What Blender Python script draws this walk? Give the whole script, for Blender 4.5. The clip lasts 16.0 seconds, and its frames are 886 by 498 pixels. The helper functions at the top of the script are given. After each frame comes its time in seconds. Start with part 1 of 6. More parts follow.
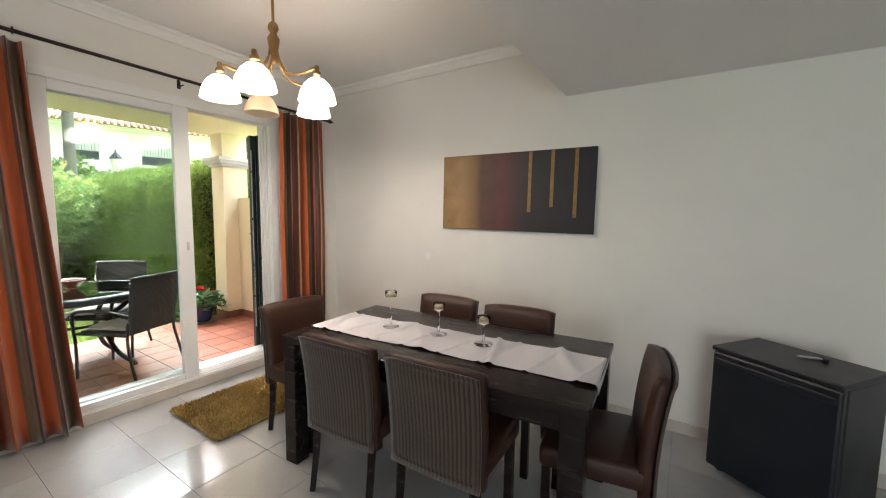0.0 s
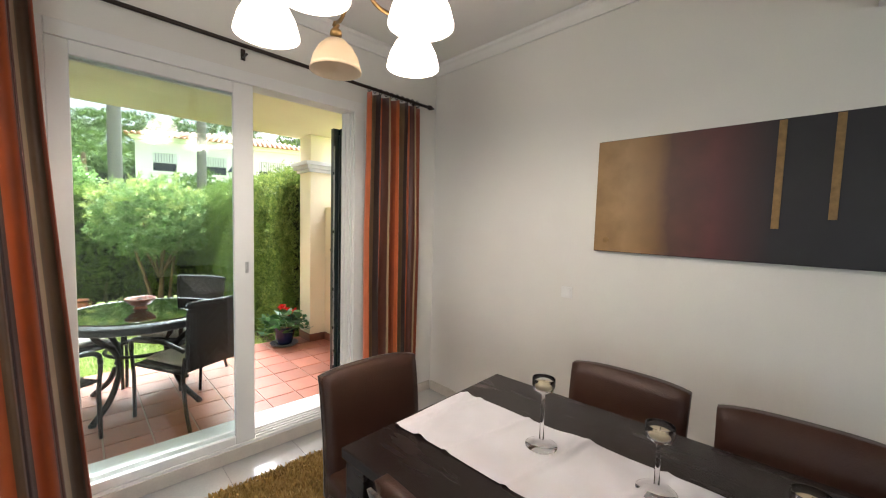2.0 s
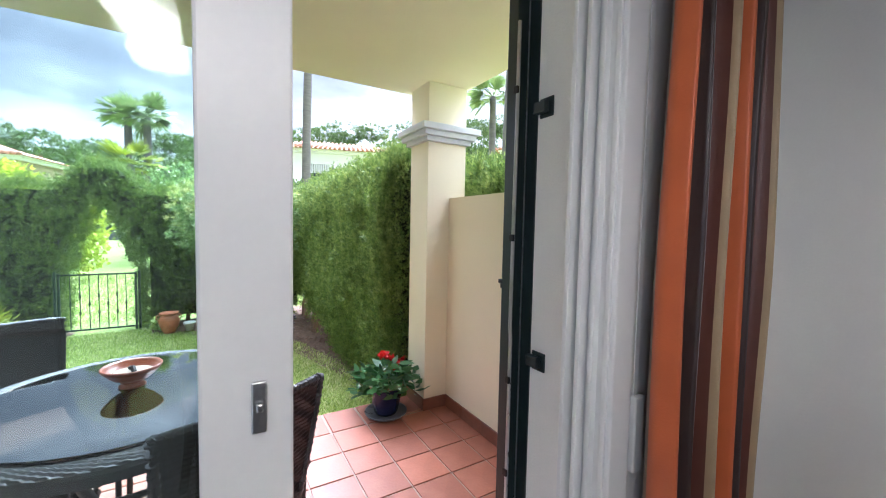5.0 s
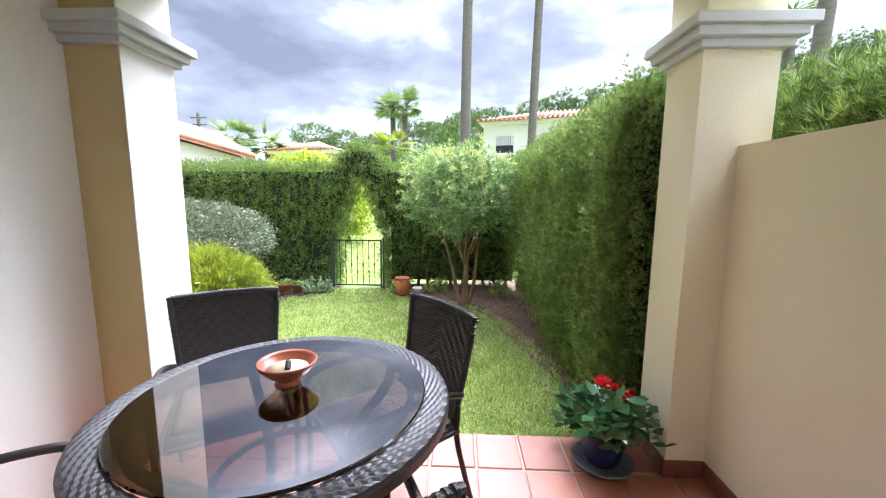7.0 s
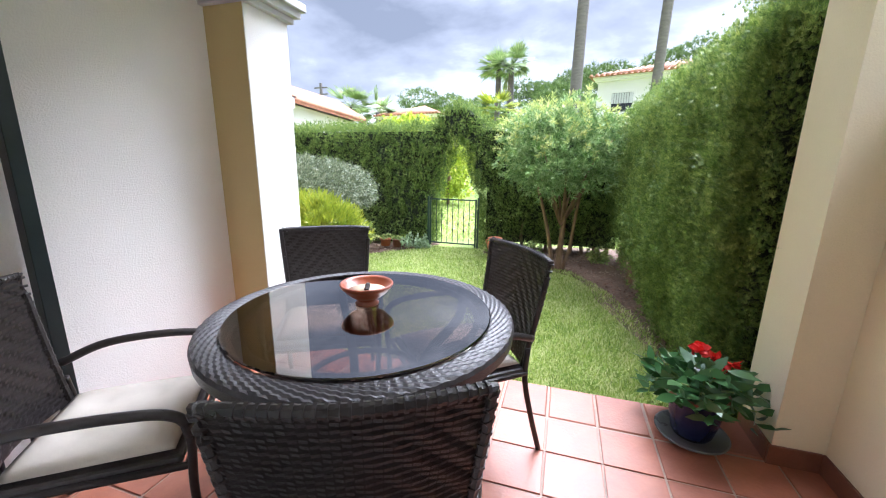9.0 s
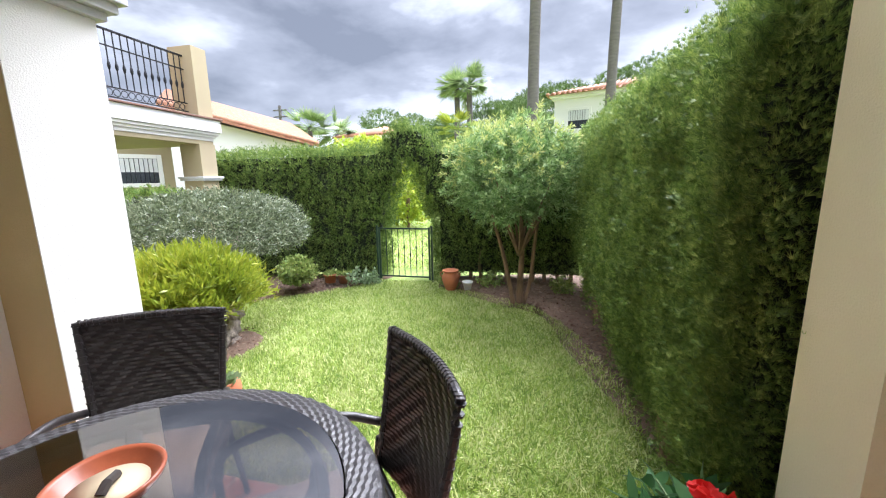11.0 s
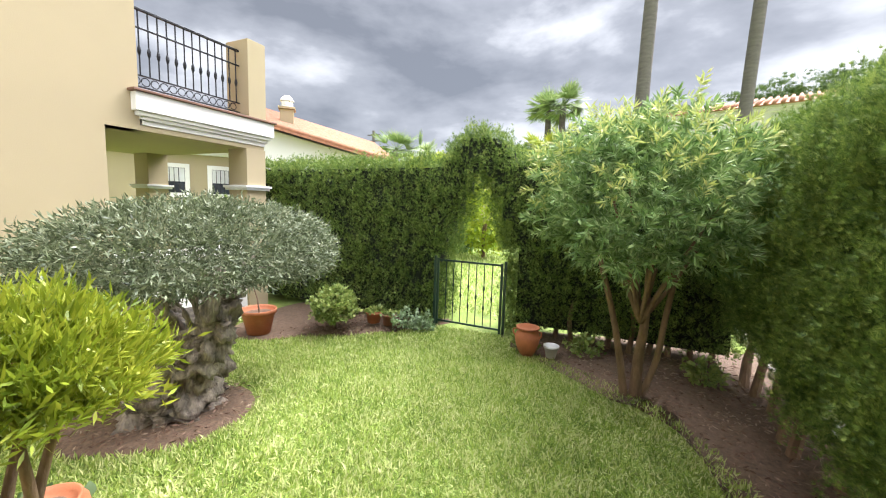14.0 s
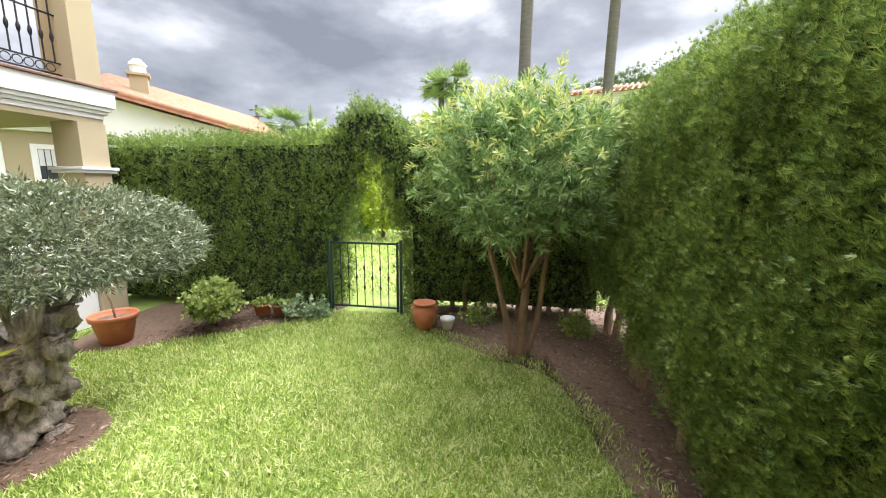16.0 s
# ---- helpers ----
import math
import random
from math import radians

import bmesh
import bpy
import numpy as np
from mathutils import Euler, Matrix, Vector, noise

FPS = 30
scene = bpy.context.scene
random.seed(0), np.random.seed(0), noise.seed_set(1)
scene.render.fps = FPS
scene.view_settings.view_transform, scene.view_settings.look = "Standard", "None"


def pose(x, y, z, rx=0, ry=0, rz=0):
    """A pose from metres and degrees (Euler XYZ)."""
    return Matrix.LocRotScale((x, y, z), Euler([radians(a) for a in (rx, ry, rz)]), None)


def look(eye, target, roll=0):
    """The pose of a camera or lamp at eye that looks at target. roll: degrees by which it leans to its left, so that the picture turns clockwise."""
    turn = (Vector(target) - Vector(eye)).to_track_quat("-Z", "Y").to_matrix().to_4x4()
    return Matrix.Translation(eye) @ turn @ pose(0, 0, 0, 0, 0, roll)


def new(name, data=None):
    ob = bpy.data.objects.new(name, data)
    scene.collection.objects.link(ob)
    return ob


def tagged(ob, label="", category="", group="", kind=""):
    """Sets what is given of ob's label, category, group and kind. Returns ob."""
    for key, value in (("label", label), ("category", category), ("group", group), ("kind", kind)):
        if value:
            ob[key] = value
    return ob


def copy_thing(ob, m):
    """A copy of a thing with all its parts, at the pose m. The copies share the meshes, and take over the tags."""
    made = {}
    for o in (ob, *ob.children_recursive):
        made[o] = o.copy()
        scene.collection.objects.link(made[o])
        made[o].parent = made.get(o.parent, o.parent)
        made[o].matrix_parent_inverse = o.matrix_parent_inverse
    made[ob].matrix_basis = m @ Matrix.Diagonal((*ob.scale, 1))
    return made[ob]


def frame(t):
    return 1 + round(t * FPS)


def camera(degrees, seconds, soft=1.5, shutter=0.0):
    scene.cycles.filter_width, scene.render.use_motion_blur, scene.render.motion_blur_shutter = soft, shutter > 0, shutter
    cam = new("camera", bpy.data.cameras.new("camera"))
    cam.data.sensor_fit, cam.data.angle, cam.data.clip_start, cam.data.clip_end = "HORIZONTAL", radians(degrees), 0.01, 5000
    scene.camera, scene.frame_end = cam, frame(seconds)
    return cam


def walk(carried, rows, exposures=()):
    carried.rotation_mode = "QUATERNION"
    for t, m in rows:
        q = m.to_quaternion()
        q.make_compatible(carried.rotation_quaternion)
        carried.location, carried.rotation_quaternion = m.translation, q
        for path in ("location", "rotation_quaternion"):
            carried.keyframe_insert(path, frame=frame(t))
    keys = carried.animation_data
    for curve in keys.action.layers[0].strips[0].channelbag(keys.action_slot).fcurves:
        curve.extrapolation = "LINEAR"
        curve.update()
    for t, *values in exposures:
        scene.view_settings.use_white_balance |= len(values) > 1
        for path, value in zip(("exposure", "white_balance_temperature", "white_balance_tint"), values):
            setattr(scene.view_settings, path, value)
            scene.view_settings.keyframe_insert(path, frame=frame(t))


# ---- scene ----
cam = camera(98.7, 16.0, soft=1.1)
EXPOSURES = [(0, 2.45, 6250, 17), (2.0, 2.35, 6150, 17), (3.0, 2.15, 5900, 16), (5.5, 1.95, 5250, 18), (6.5, 1.8, 5500, 18), (7.5, 1.6, 5550, 17), (8.5, 1.7, 5500, 17), (10.0, 1.58, 5550, 17), (12.5, 1.25, 6100, 13), (16, 1.3, 6250, 14)]
PATH = [
    (0, (-0.060, 0.855, 1.395), (-1.150, 2.535, 1.215), 0.7),
    (0.5, (-0.218, 0.987, 1.398), (-1.334, 2.638, 1.228), 0.9),
    (1, (-0.422, 1.150, 1.408), (-1.619, 2.745, 1.264), 1.5),
    (1.5, (-0.638, 1.327, 1.408), (-1.910, 2.865, 1.276), 1.3),
    (2, (-0.913, 1.518, 1.403), (-2.348, 2.906, 1.279), 1.4),
    (2.5, (-1.217, 1.617, 1.400), (-2.850, 2.764, 1.274), 2.2),
    (3, (-1.531, 1.708, 1.418), (-3.226, 2.763, 1.297), 1.7),
    (3.2, (-1.657, 1.746, 1.410), (-3.355, 2.796, 1.289), 1.6),
    (5.5, (-3.032, 2.318, 1.358), (-4.78, 3.312, 1.255), 0.7),
    (6, (-3.262, 2.425, 1.378), (-5.085, 3.237, 1.228), 1.1),
    (6.5, (-3.415, 2.445, 1.355), (-5.332, 2.967, 1.137), 0.9),
    (7, (-3.474, 2.474, 1.347), (-5.454, 2.397, 1.077), 0.5),
    (7.5, (-3.456, 2.484, 1.316), (-5.389, 2.044, 1.048), 0.5),
    (8, (-3.445, 2.502, 1.274), (-5.324, 1.881, 0.98), 0.2),
    (8.5, (-3.437, 2.548, 1.226), (-5.296, 1.907, 0.862), 0.3),
    (9, (-3.475, 2.575, 1.229), (-5.337, 1.997, 0.784), 0.8),
    (9.5, (-3.582, 2.568, 1.271), (-5.471, 2.101, 0.807), 0.4),
    (10, (-3.771, 2.51, 1.297), (-5.685, 2.121, 0.867), -0.6),
    (10.2, (-3.859, 2.488, 1.345), (-5.778, 2.113, 0.922), -1.2),
    (10.7, (-4.09, 2.63, 1.35), (-6.01, 2.22, 0.96), -1.1),
    (11.4, (-4.42, 2.72, 1.335), (-6.34, 2.25, 1.03), -0.9),
    (12.3, (-4.873, 2.564, 1.304), (-6.793, 2.051, 1.071), -0.7),
    (12.5, (-4.974, 2.566, 1.295), (-6.894, 2.056, 1.065), -0.6),
    (13, (-5.274, 2.547, 1.292), (-7.181, 1.988, 1.062), -0.2),
    (13.5, (-5.521, 2.459, 1.27), (-7.365, 1.717, 1.048), 1.5),
    (14, (-5.744, 2.358, 1.27), (-7.549, 1.528, 1.045), 1.9),
    (14.5, (-5.858, 2.358, 1.264), (-7.68, 1.562, 1.042), 1.1),
    (15, (-5.884, 2.419, 1.244), (-7.776, 1.818, 1.001), 0.0),
    (15.5, (-5.879, 2.456, 1.233), (-7.814, 2.046, 0.935), 0.2),
    (16, (-5.821, 2.469, 1.257), (-7.764, 2.118, 0.936), 0.3),
]
walk(cam, [(t, look(eye, target, roll)) for t, eye, target, roll in PATH], EXPOSURES)

# ---- world, sun ----
world = bpy.data.worlds.new("overcast_sky")
scene.world = world
world.use_nodes = True
wn, wl = world.node_tree.nodes, world.node_tree.links
wn.clear()
w_out = wn.new("ShaderNodeOutputWorld")
w_bg = wn.new("ShaderNodeBackground")
w_co = wn.new("ShaderNodeTexCoord")
w_map = wn.new("ShaderNodeMapping")
w_map.inputs["Scale"].default_value = (1.0, 1.0, 2.6)
w_map.inputs["Location"].default_value = (2.3, 0.7, 0.15)
w_n1 = wn.new("ShaderNodeTexNoise")
w_n1.inputs["Scale"].default_value = 1.9
w_n1.inputs["Detail"].default_value = 7
w_n1.inputs["Roughness"].default_value = 0.52
w_n1.inputs["Distortion"].default_value = 0.15
w_ramp = wn.new("ShaderNodeValToRGB")
for pos, col in ((0.28, (0.13, 0.138, 0.15)), (0.39, (0.235, 0.244, 0.256)), (0.48, (0.46, 0.468, 0.475)), (0.58, (0.80, 0.80, 0.80))):
    if pos in (0.28, 0.58):
        e = w_ramp.color_ramp.elements[0 if pos == 0.28 else -1]
        e.position = pos
    else:
        e = w_ramp.color_ramp.elements.new(pos)
    e.color = (*col, 1)
w_sky = wn.new("ShaderNodeTexSky")
w_sky.sky_type = "NISHITA"
w_sky.sun_disc = False
w_sky.sun_elevation, w_sky.sun_rotation = radians(54), radians(-69)
w_sc = wn.new("ShaderNodeVectorMath")
w_sc.operation = "SCALE"
w_sc.inputs["Scale"].default_value = 0.09
w_mix = wn.new("ShaderNodeMix")
w_mix.data_type = "RGBA"
w_mix.inputs["Factor"].default_value = 0.93
wl.new(w_co.outputs["Generated"], w_map.inputs["Vector"])
wl.new(w_map.outputs["Vector"], w_n1.inputs["Vector"])
w_sep = wn.new("ShaderNodeSeparateXYZ")
wl.new(w_co.outputs["Generated"], w_sep.inputs["Vector"])
w_dir = wn.new("ShaderNodeVectorMath")
w_dir.operation = "DOT_PRODUCT"
w_dir.inputs[1].default_value = (0.0, 0.17, 0.0)
wl.new(w_co.outputs["Generated"], w_dir.inputs[0])
w_bank = wn.new("ShaderNodeMath")
w_bank.operation = "MULTIPLY_ADD"
w_bank.inputs[1].default_value = 1.0
wl.new(w_dir.outputs["Value"], w_bank.inputs[0])
w_low = wn.new("ShaderNodeMapRange")
w_low.inputs["From Min"].default_value, w_low.inputs["From Max"].default_value = 0.0, 0.42
w_low.inputs["To Min"].default_value, w_low.inputs["To Max"].default_value = 0.07, -0.07
w_sum = wn.new("ShaderNodeMath")
w_sum.operation = "ADD"
wl.new(w_sep.outputs["Z"], w_low.inputs["Value"])
wl.new(w_n1.outputs["Fac"], w_sum.inputs[0])
wl.new(w_low.outputs["Result"], w_sum.inputs[1])
wl.new(w_sum.outputs[0], w_bank.inputs[2])
wl.new(w_bank.outputs[0], w_ramp.inputs["Fac"])
wl.new(w_sky.outputs["Color"], w_sc.inputs[0])
wl.new(w_sc.outputs["Vector"], w_mix.inputs["A"])
wl.new(w_ramp.outputs["Color"], w_mix.inputs["B"])
w_zen = wn.new("ShaderNodeMapRange")
w_zen.interpolation_type = "SMOOTHSTEP"
w_zen.inputs["From Min"].default_value, w_zen.inputs["From Max"].default_value = 0.42, 1.0
w_zen.inputs["To Min"].default_value, w_zen.inputs["To Max"].default_value = 1.0, 5.2
w_lift = wn.new("ShaderNodeVectorMath")
w_lift.operation = "SCALE"
wl.new(w_sep.outputs["Z"], w_zen.inputs["Value"])
wl.new(w_mix.outputs["Result"], w_lift.inputs[0])
wl.new(w_zen.outputs["Result"], w_lift.inputs["Scale"])
wl.new(w_lift.outputs["Vector"], w_bg.inputs["Color"])
w_bg.inputs["Strength"].default_value = 1.0
wl.new(w_bg.outputs["Background"], w_out.inputs["Surface"])

sun_data = bpy.data.lights.new("sun", "SUN")
sun_data.energy, sun_data.angle, sun_data.color = 4.8, radians(45), (1.0, 0.975, 0.94)
sun = new("sun", sun_data)
sun.matrix_world = look((-8, 6, 12), (-8 + 4.2, 6 - 1.6, 12 - 6.2))


# ---- materials ----
def node_mat(name):
    m = bpy.data.materials.new(name)
    m.use_nodes = True
    nt = m.node_tree
    return m, nt, nt.nodes["Principled BSDF"]


def mat(name, col, rough=0.6, metal=0.0, var=0.15, scale=5.0, bump=0.15, bscale=90.0, spec=0.5, per_object=0.0, stain_or_shade=0.0, stain_or_shade_col=(0.1, 0.09, 0.07), coat=0.0, stretch=(1, 1, 1)):
    """A surface with colour drift at two scales, fine relief and optional stains or painted shade."""
    m, nt, bsdf = node_mat(name)
    n, l = nt.nodes, nt.links
    co = n.new("ShaderNodeTexCoord")
    mp = n.new("ShaderNodeMapping")
    mp.inputs["Scale"].default_value = stretch
    l.new(co.outputs["Object"], mp.inputs["Vector"])
    big = n.new("ShaderNodeTexNoise")
    big.inputs["Scale"].default_value = scale
    big.inputs["Detail"].default_value = 6
    fine = n.new("ShaderNodeTexNoise")
    fine.inputs["Scale"].default_value = bscale
    fine.inputs["Detail"].default_value = 4
    l.new(mp.outputs["Vector"], big.inputs["Vector"])
    l.new(mp.outputs["Vector"], fine.inputs["Vector"])
    add = n.new("ShaderNodeMath")
    add.operation = "ADD"
    sub = n.new("ShaderNodeMath")
    sub.operation = "MULTIPLY"
    sub.inputs[1].default_value = 0.4
    l.new(fine.outputs["Fac"], sub.inputs[0])
    l.new(big.outputs["Fac"], add.inputs[0])
    l.new(sub.outputs[0], add.inputs[1])
    ramp = n.new("ShaderNodeMapRange")
    ramp.inputs["From Min"].default_value, ramp.inputs["From Max"].default_value = 0.4, 1.0
    ramp.inputs["To Min"].default_value, ramp.inputs["To Max"].default_value = 1 - var, 1 + var
    l.new(add.outputs[0], ramp.inputs["Value"])
    last = ramp.outputs["Result"]
    if per_object:
        oi = n.new("ShaderNodeObjectInfo")
        mr = n.new("ShaderNodeMapRange")
        mr.inputs["To Min"].default_value, mr.inputs["To Max"].default_value = 1 - per_object, 1 + per_object
        l.new(oi.outputs["Random"], mr.inputs["Value"])
        mu = n.new("ShaderNodeMath")
        mu.operation = "MULTIPLY"
        l.new(last, mu.inputs[0])
        l.new(mr.outputs["Result"], mu.inputs[1])
        last = mu.outputs[0]
    sc = n.new("ShaderNodeVectorMath")
    sc.operation = "SCALE"
    sc.inputs[0].default_value = col
    l.new(last, sc.inputs["Scale"])
    colour = sc.outputs["Vector"]
    if stain_or_shade:
        st = n.new("ShaderNodeTexNoise")
        st.inputs["Scale"].default_value = scale * 0.6
        st.inputs["Detail"].default_value = 8
        st.inputs["Roughness"].default_value = 0.65
        l.new(mp.outputs["Vector"], st.inputs["Vector"])
        sr = n.new("ShaderNodeMapRange")
        sr.inputs["From Min"].default_value, sr.inputs["From Max"].default_value = 0.52, 0.75
        sr.inputs["To Max"].default_value = stain_or_shade
        l.new(st.outputs["Fac"], sr.inputs["Value"])
        mx = n.new("ShaderNodeMix")
        mx.data_type = "RGBA"
        l.new(sr.outputs["Result"], mx.inputs["Factor"])
        l.new(colour, mx.inputs["A"])
        mx.inputs["B"].default_value = (*stain_or_shade_col, 1)
        colour = mx.outputs["Result"]
    l.new(colour, bsdf.inputs["Base Color"])
    rr = n.new("ShaderNodeMapRange")
    rr.inputs["To Min"].default_value, rr.inputs["To Max"].default_value = max(rough - 0.1, 0.02), min(rough + 0.1, 1)
    l.new(big.outputs["Fac"], rr.inputs["Value"])
    l.new(rr.outputs["Result"], bsdf.inputs["Roughness"])
    bsdf.inputs["Metallic"].default_value = metal
    bsdf.inputs["Specular IOR Level"].default_value = spec
    bsdf.inputs["Coat Weight"].default_value = coat
    if bump:
        bp = n.new("ShaderNodeBump")
        bp.inputs["Strength"].default_value = bump
        bp.inputs["Distance"].default_value = 0.01
        l.new(fine.outputs["Fac"], bp.inputs["Height"])
        l.new(bp.outputs["Normal"], bsdf.inputs["Normal"])
    return m


def leaf_mat(name, dark, mid, light, rough=0.5, through_light=0.3, patches=2.2, own=0.55, tall=1.0):
    """Foliage: each leaf takes its own shade between three greens; some light comes through."""
    m, nt, bsdf = node_mat(name)
    n, l = nt.nodes, nt.links
    geo = n.new("ShaderNodeNewGeometry")
    co = n.new("ShaderNodeTexCoord")
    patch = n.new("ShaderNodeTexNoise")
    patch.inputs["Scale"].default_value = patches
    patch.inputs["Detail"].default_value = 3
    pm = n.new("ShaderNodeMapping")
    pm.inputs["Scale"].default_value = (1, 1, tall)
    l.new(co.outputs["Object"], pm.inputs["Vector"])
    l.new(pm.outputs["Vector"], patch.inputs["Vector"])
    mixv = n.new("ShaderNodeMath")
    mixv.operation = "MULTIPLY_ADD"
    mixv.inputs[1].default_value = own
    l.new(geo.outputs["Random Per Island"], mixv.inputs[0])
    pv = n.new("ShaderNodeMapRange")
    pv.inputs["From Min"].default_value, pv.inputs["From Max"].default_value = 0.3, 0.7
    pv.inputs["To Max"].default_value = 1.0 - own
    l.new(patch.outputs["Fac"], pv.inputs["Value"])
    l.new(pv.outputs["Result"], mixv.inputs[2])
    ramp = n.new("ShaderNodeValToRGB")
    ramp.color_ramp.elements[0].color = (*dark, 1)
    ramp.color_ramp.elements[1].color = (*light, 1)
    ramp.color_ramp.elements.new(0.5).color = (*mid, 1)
    l.new(mixv.outputs[0], ramp.inputs["Fac"])
    l.new(ramp.outputs["Color"], bsdf.inputs["Base Color"])
    bsdf.inputs["Roughness"].default_value = rough
    tr = n.new("ShaderNodeBsdfTranslucent")
    l.new(ramp.outputs["Color"], tr.inputs["Color"])
    ms = n.new("ShaderNodeMixShader")
    ms.inputs["Fac"].default_value = through_light
    l.new(bsdf.outputs["BSDF"], ms.inputs[1])
    l.new(tr.outputs["BSDF"], ms.inputs[2])
    l.new(ms.outputs["Shader"], n["Material Output"].inputs["Surface"])
    return m


def glass_mat(name, col=(1, 1, 1), rough=0.0, ior=1.45):
    m, nt, bsdf = node_mat(name)
    bsdf.inputs["Base Color"].default_value = (*col, 1)
    bsdf.inputs["Transmission Weight"].default_value = 1
    bsdf.inputs["Roughness"].default_value = rough
    bsdf.inputs["IOR"].default_value = ior
    return m


def stripe_mat(name, stops, period, axis, rough=0.8, bump=0.2, gloss=0.3):
    """Woven stripes: colour bands repeated along one axis of the object."""
    m, nt, bsdf = node_mat(name)
    n, l = nt.nodes, nt.links
    uv = n.new("ShaderNodeUVMap")
    sep = n.new("ShaderNodeSeparateXYZ")
    l.new(uv.outputs["UV"], sep.inputs["Vector"])
    fr = n.new("ShaderNodeMath")
    fr.operation = "MULTIPLY"
    fr.inputs[1].default_value = 1.0 / period
    l.new(sep.outputs[axis], fr.inputs[0])
    fc = n.new("ShaderNodeMath")
    fc.operation = "FRACT"
    l.new(fr.outputs[0], fc.inputs[0])
    ramp = n.new("ShaderNodeValToRGB")
    ramp.color_ramp.interpolation = "CONSTANT"
    for i, (p, c) in enumerate(stops):
        e = ramp.color_ramp.elements[i] if i < 2 else ramp.color_ramp.elements.new(p)
        e.position = p
        e.color = (*c, 1)
    l.new(fc.outputs[0], ramp.inputs["Fac"])
    co = n.new("ShaderNodeTexCoord")
    fine = n.new("ShaderNodeTexNoise")
    fine.inputs["Scale"].default_value = 260
    l.new(co.outputs["Object"], fine.inputs["Vector"])
    big = n.new("ShaderNodeTexNoise")
    big.inputs["Scale"].default_value = 6
    l.new(co.outputs["Object"], big.inputs["Vector"])
    mr = n.new("ShaderNodeMapRange")
    mr.inputs["To Min"].default_value, mr.inputs["To Max"].default_value = 0.75, 1.25
    l.new(big.outputs["Fac"], mr.inputs["Value"])
    sc = n.new("ShaderNodeVectorMath")
    sc.operation = "SCALE"
    l.new(ramp.outputs["Color"], sc.inputs[0])
    l.new(mr.outputs["Result"], sc.inputs["Scale"])
    l.new(sc.outputs["Vector"], bsdf.inputs["Base Color"])
    bsdf.inputs["Roughness"].default_value = rough
    bsdf.inputs["Sheen Weight"].default_value = gloss
    bp = n.new("ShaderNodeBump")
    bp.inputs["Strength"].default_value = bump
    bp.inputs["Distance"].default_value = 0.004
    l.new(fine.outputs["Fac"], bp.inputs["Height"])
    l.new(bp.outputs["Normal"], bsdf.inputs["Normal"])
    return m


M = {}
M["wall_in"] = mat("cream_wall_paint", (0.74, 0.715, 0.67), 0.75, var=0.04, scale=1.2, bump=0.06, bscale=140)
M["ceiling"] = mat("white_ceiling_paint", (0.80, 0.78, 0.75), 0.8, var=0.03, scale=1.0, bump=0.04, bscale=120)
M["marble"] = mat("pale_polished_marble", (0.42, 0.42, 0.41), 0.10, var=0.14, scale=3.0, bump=0.0, stain_or_shade=0.35, stain_or_shade_col=(0.33, 0.33, 0.32), per_object=0.05)
M["skirting"] = mat("marble_skirting", (0.55, 0.50, 0.44), 0.35, var=0.12, scale=9, bump=0.03)
M["sill_stone"] = mat("white_marble_sill", (0.70, 0.70, 0.69), 0.3, var=0.06, scale=6, bump=0.02)
M["white_frame"] = mat("white_lacquered_aluminium", (0.78, 0.77, 0.75), 0.35, var=0.03, scale=2, bump=0.02)
M["dark_green"] = mat("dark_green_painted_steel", (0.012, 0.022, 0.022), 0.35, var=0.2, scale=10, bump=0.05)
M["window_glass"] = glass_mat("clear_tinted_glass", (0.88, 0.97, 0.95))
M["dark_wood"] = mat("dark_stained_wood", (0.014, 0.009, 0.008), 0.25, var=0.3, scale=4, bump=0.05, bscale=70, spec=0.28, stretch=(1, 6, 6))
M["leather"] = mat("brown_leatherette", (0.048, 0.020, 0.012), 0.38, var=0.25, scale=6, bump=0.25, bscale=240, spec=0.3)
M["rod"] = mat("dark_bronze_metal", (0.03, 0.02, 0.016), 0.4, 0.6, var=0.2)
M["brass"] = mat("aged_brass", (0.36, 0.22, 0.09), 0.35, 0.9, var=0.2, scale=12)
M["black"] = mat("black_plastic", (0.012, 0.014, 0.018), 0.4, var=0.15, scale=6, bump=0.08, bscale=300)
M["steel"] = mat("brushed_steel", (0.55, 0.55, 0.54), 0.3, 0.95, var=0.1, scale=20)
M["clear"] = glass_mat("clear_glass", (1, 1, 1), 0.0, 1.12)
M["wax"] = mat("cream_wax", (0.50, 0.42, 0.27), 0.5, var=0.05, bump=0.03)
M["cloth"] = mat("satin_white_runner", (0.58, 0.57, 0.61), 0.42, var=0.08, scale=7, bump=0.12, bscale=300, stain_or_shade=0.2, stain_or_shade_col=(0.55, 0.45, 0.36))
M["cord"] = stripe_mat("brown_corduroy", [(0, (0.075, 0.045, 0.027)), (0.55, (0.022, 0.013, 0.009))], 0.018, "X", 0.9, 0.4)
M["curtain"] = stripe_mat("striped_taffeta", [(0, (0.50, 0.105, 0.022)), (0.20, (0.15, 0.095, 0.045)), (0.32, (0.030, 0.014, 0.010)), (0.44, (0.48, 0.10, 0.02)), (0.60, (0.09, 0.024, 0.012)), (0.70, (0.36, 0.26, 0.14)), (0.76, (0.10, 0.06, 0.03)), (0.86, (0.28, 0.055, 0.016))], 0.46, "X", 0.45, 0.15)
M["shag"] = leaf_mat("golden_shag_pile", (0.20, 0.12, 0.03), (0.44, 0.29, 0.09), (0.62, 0.47, 0.19), 0.8, 0.1)
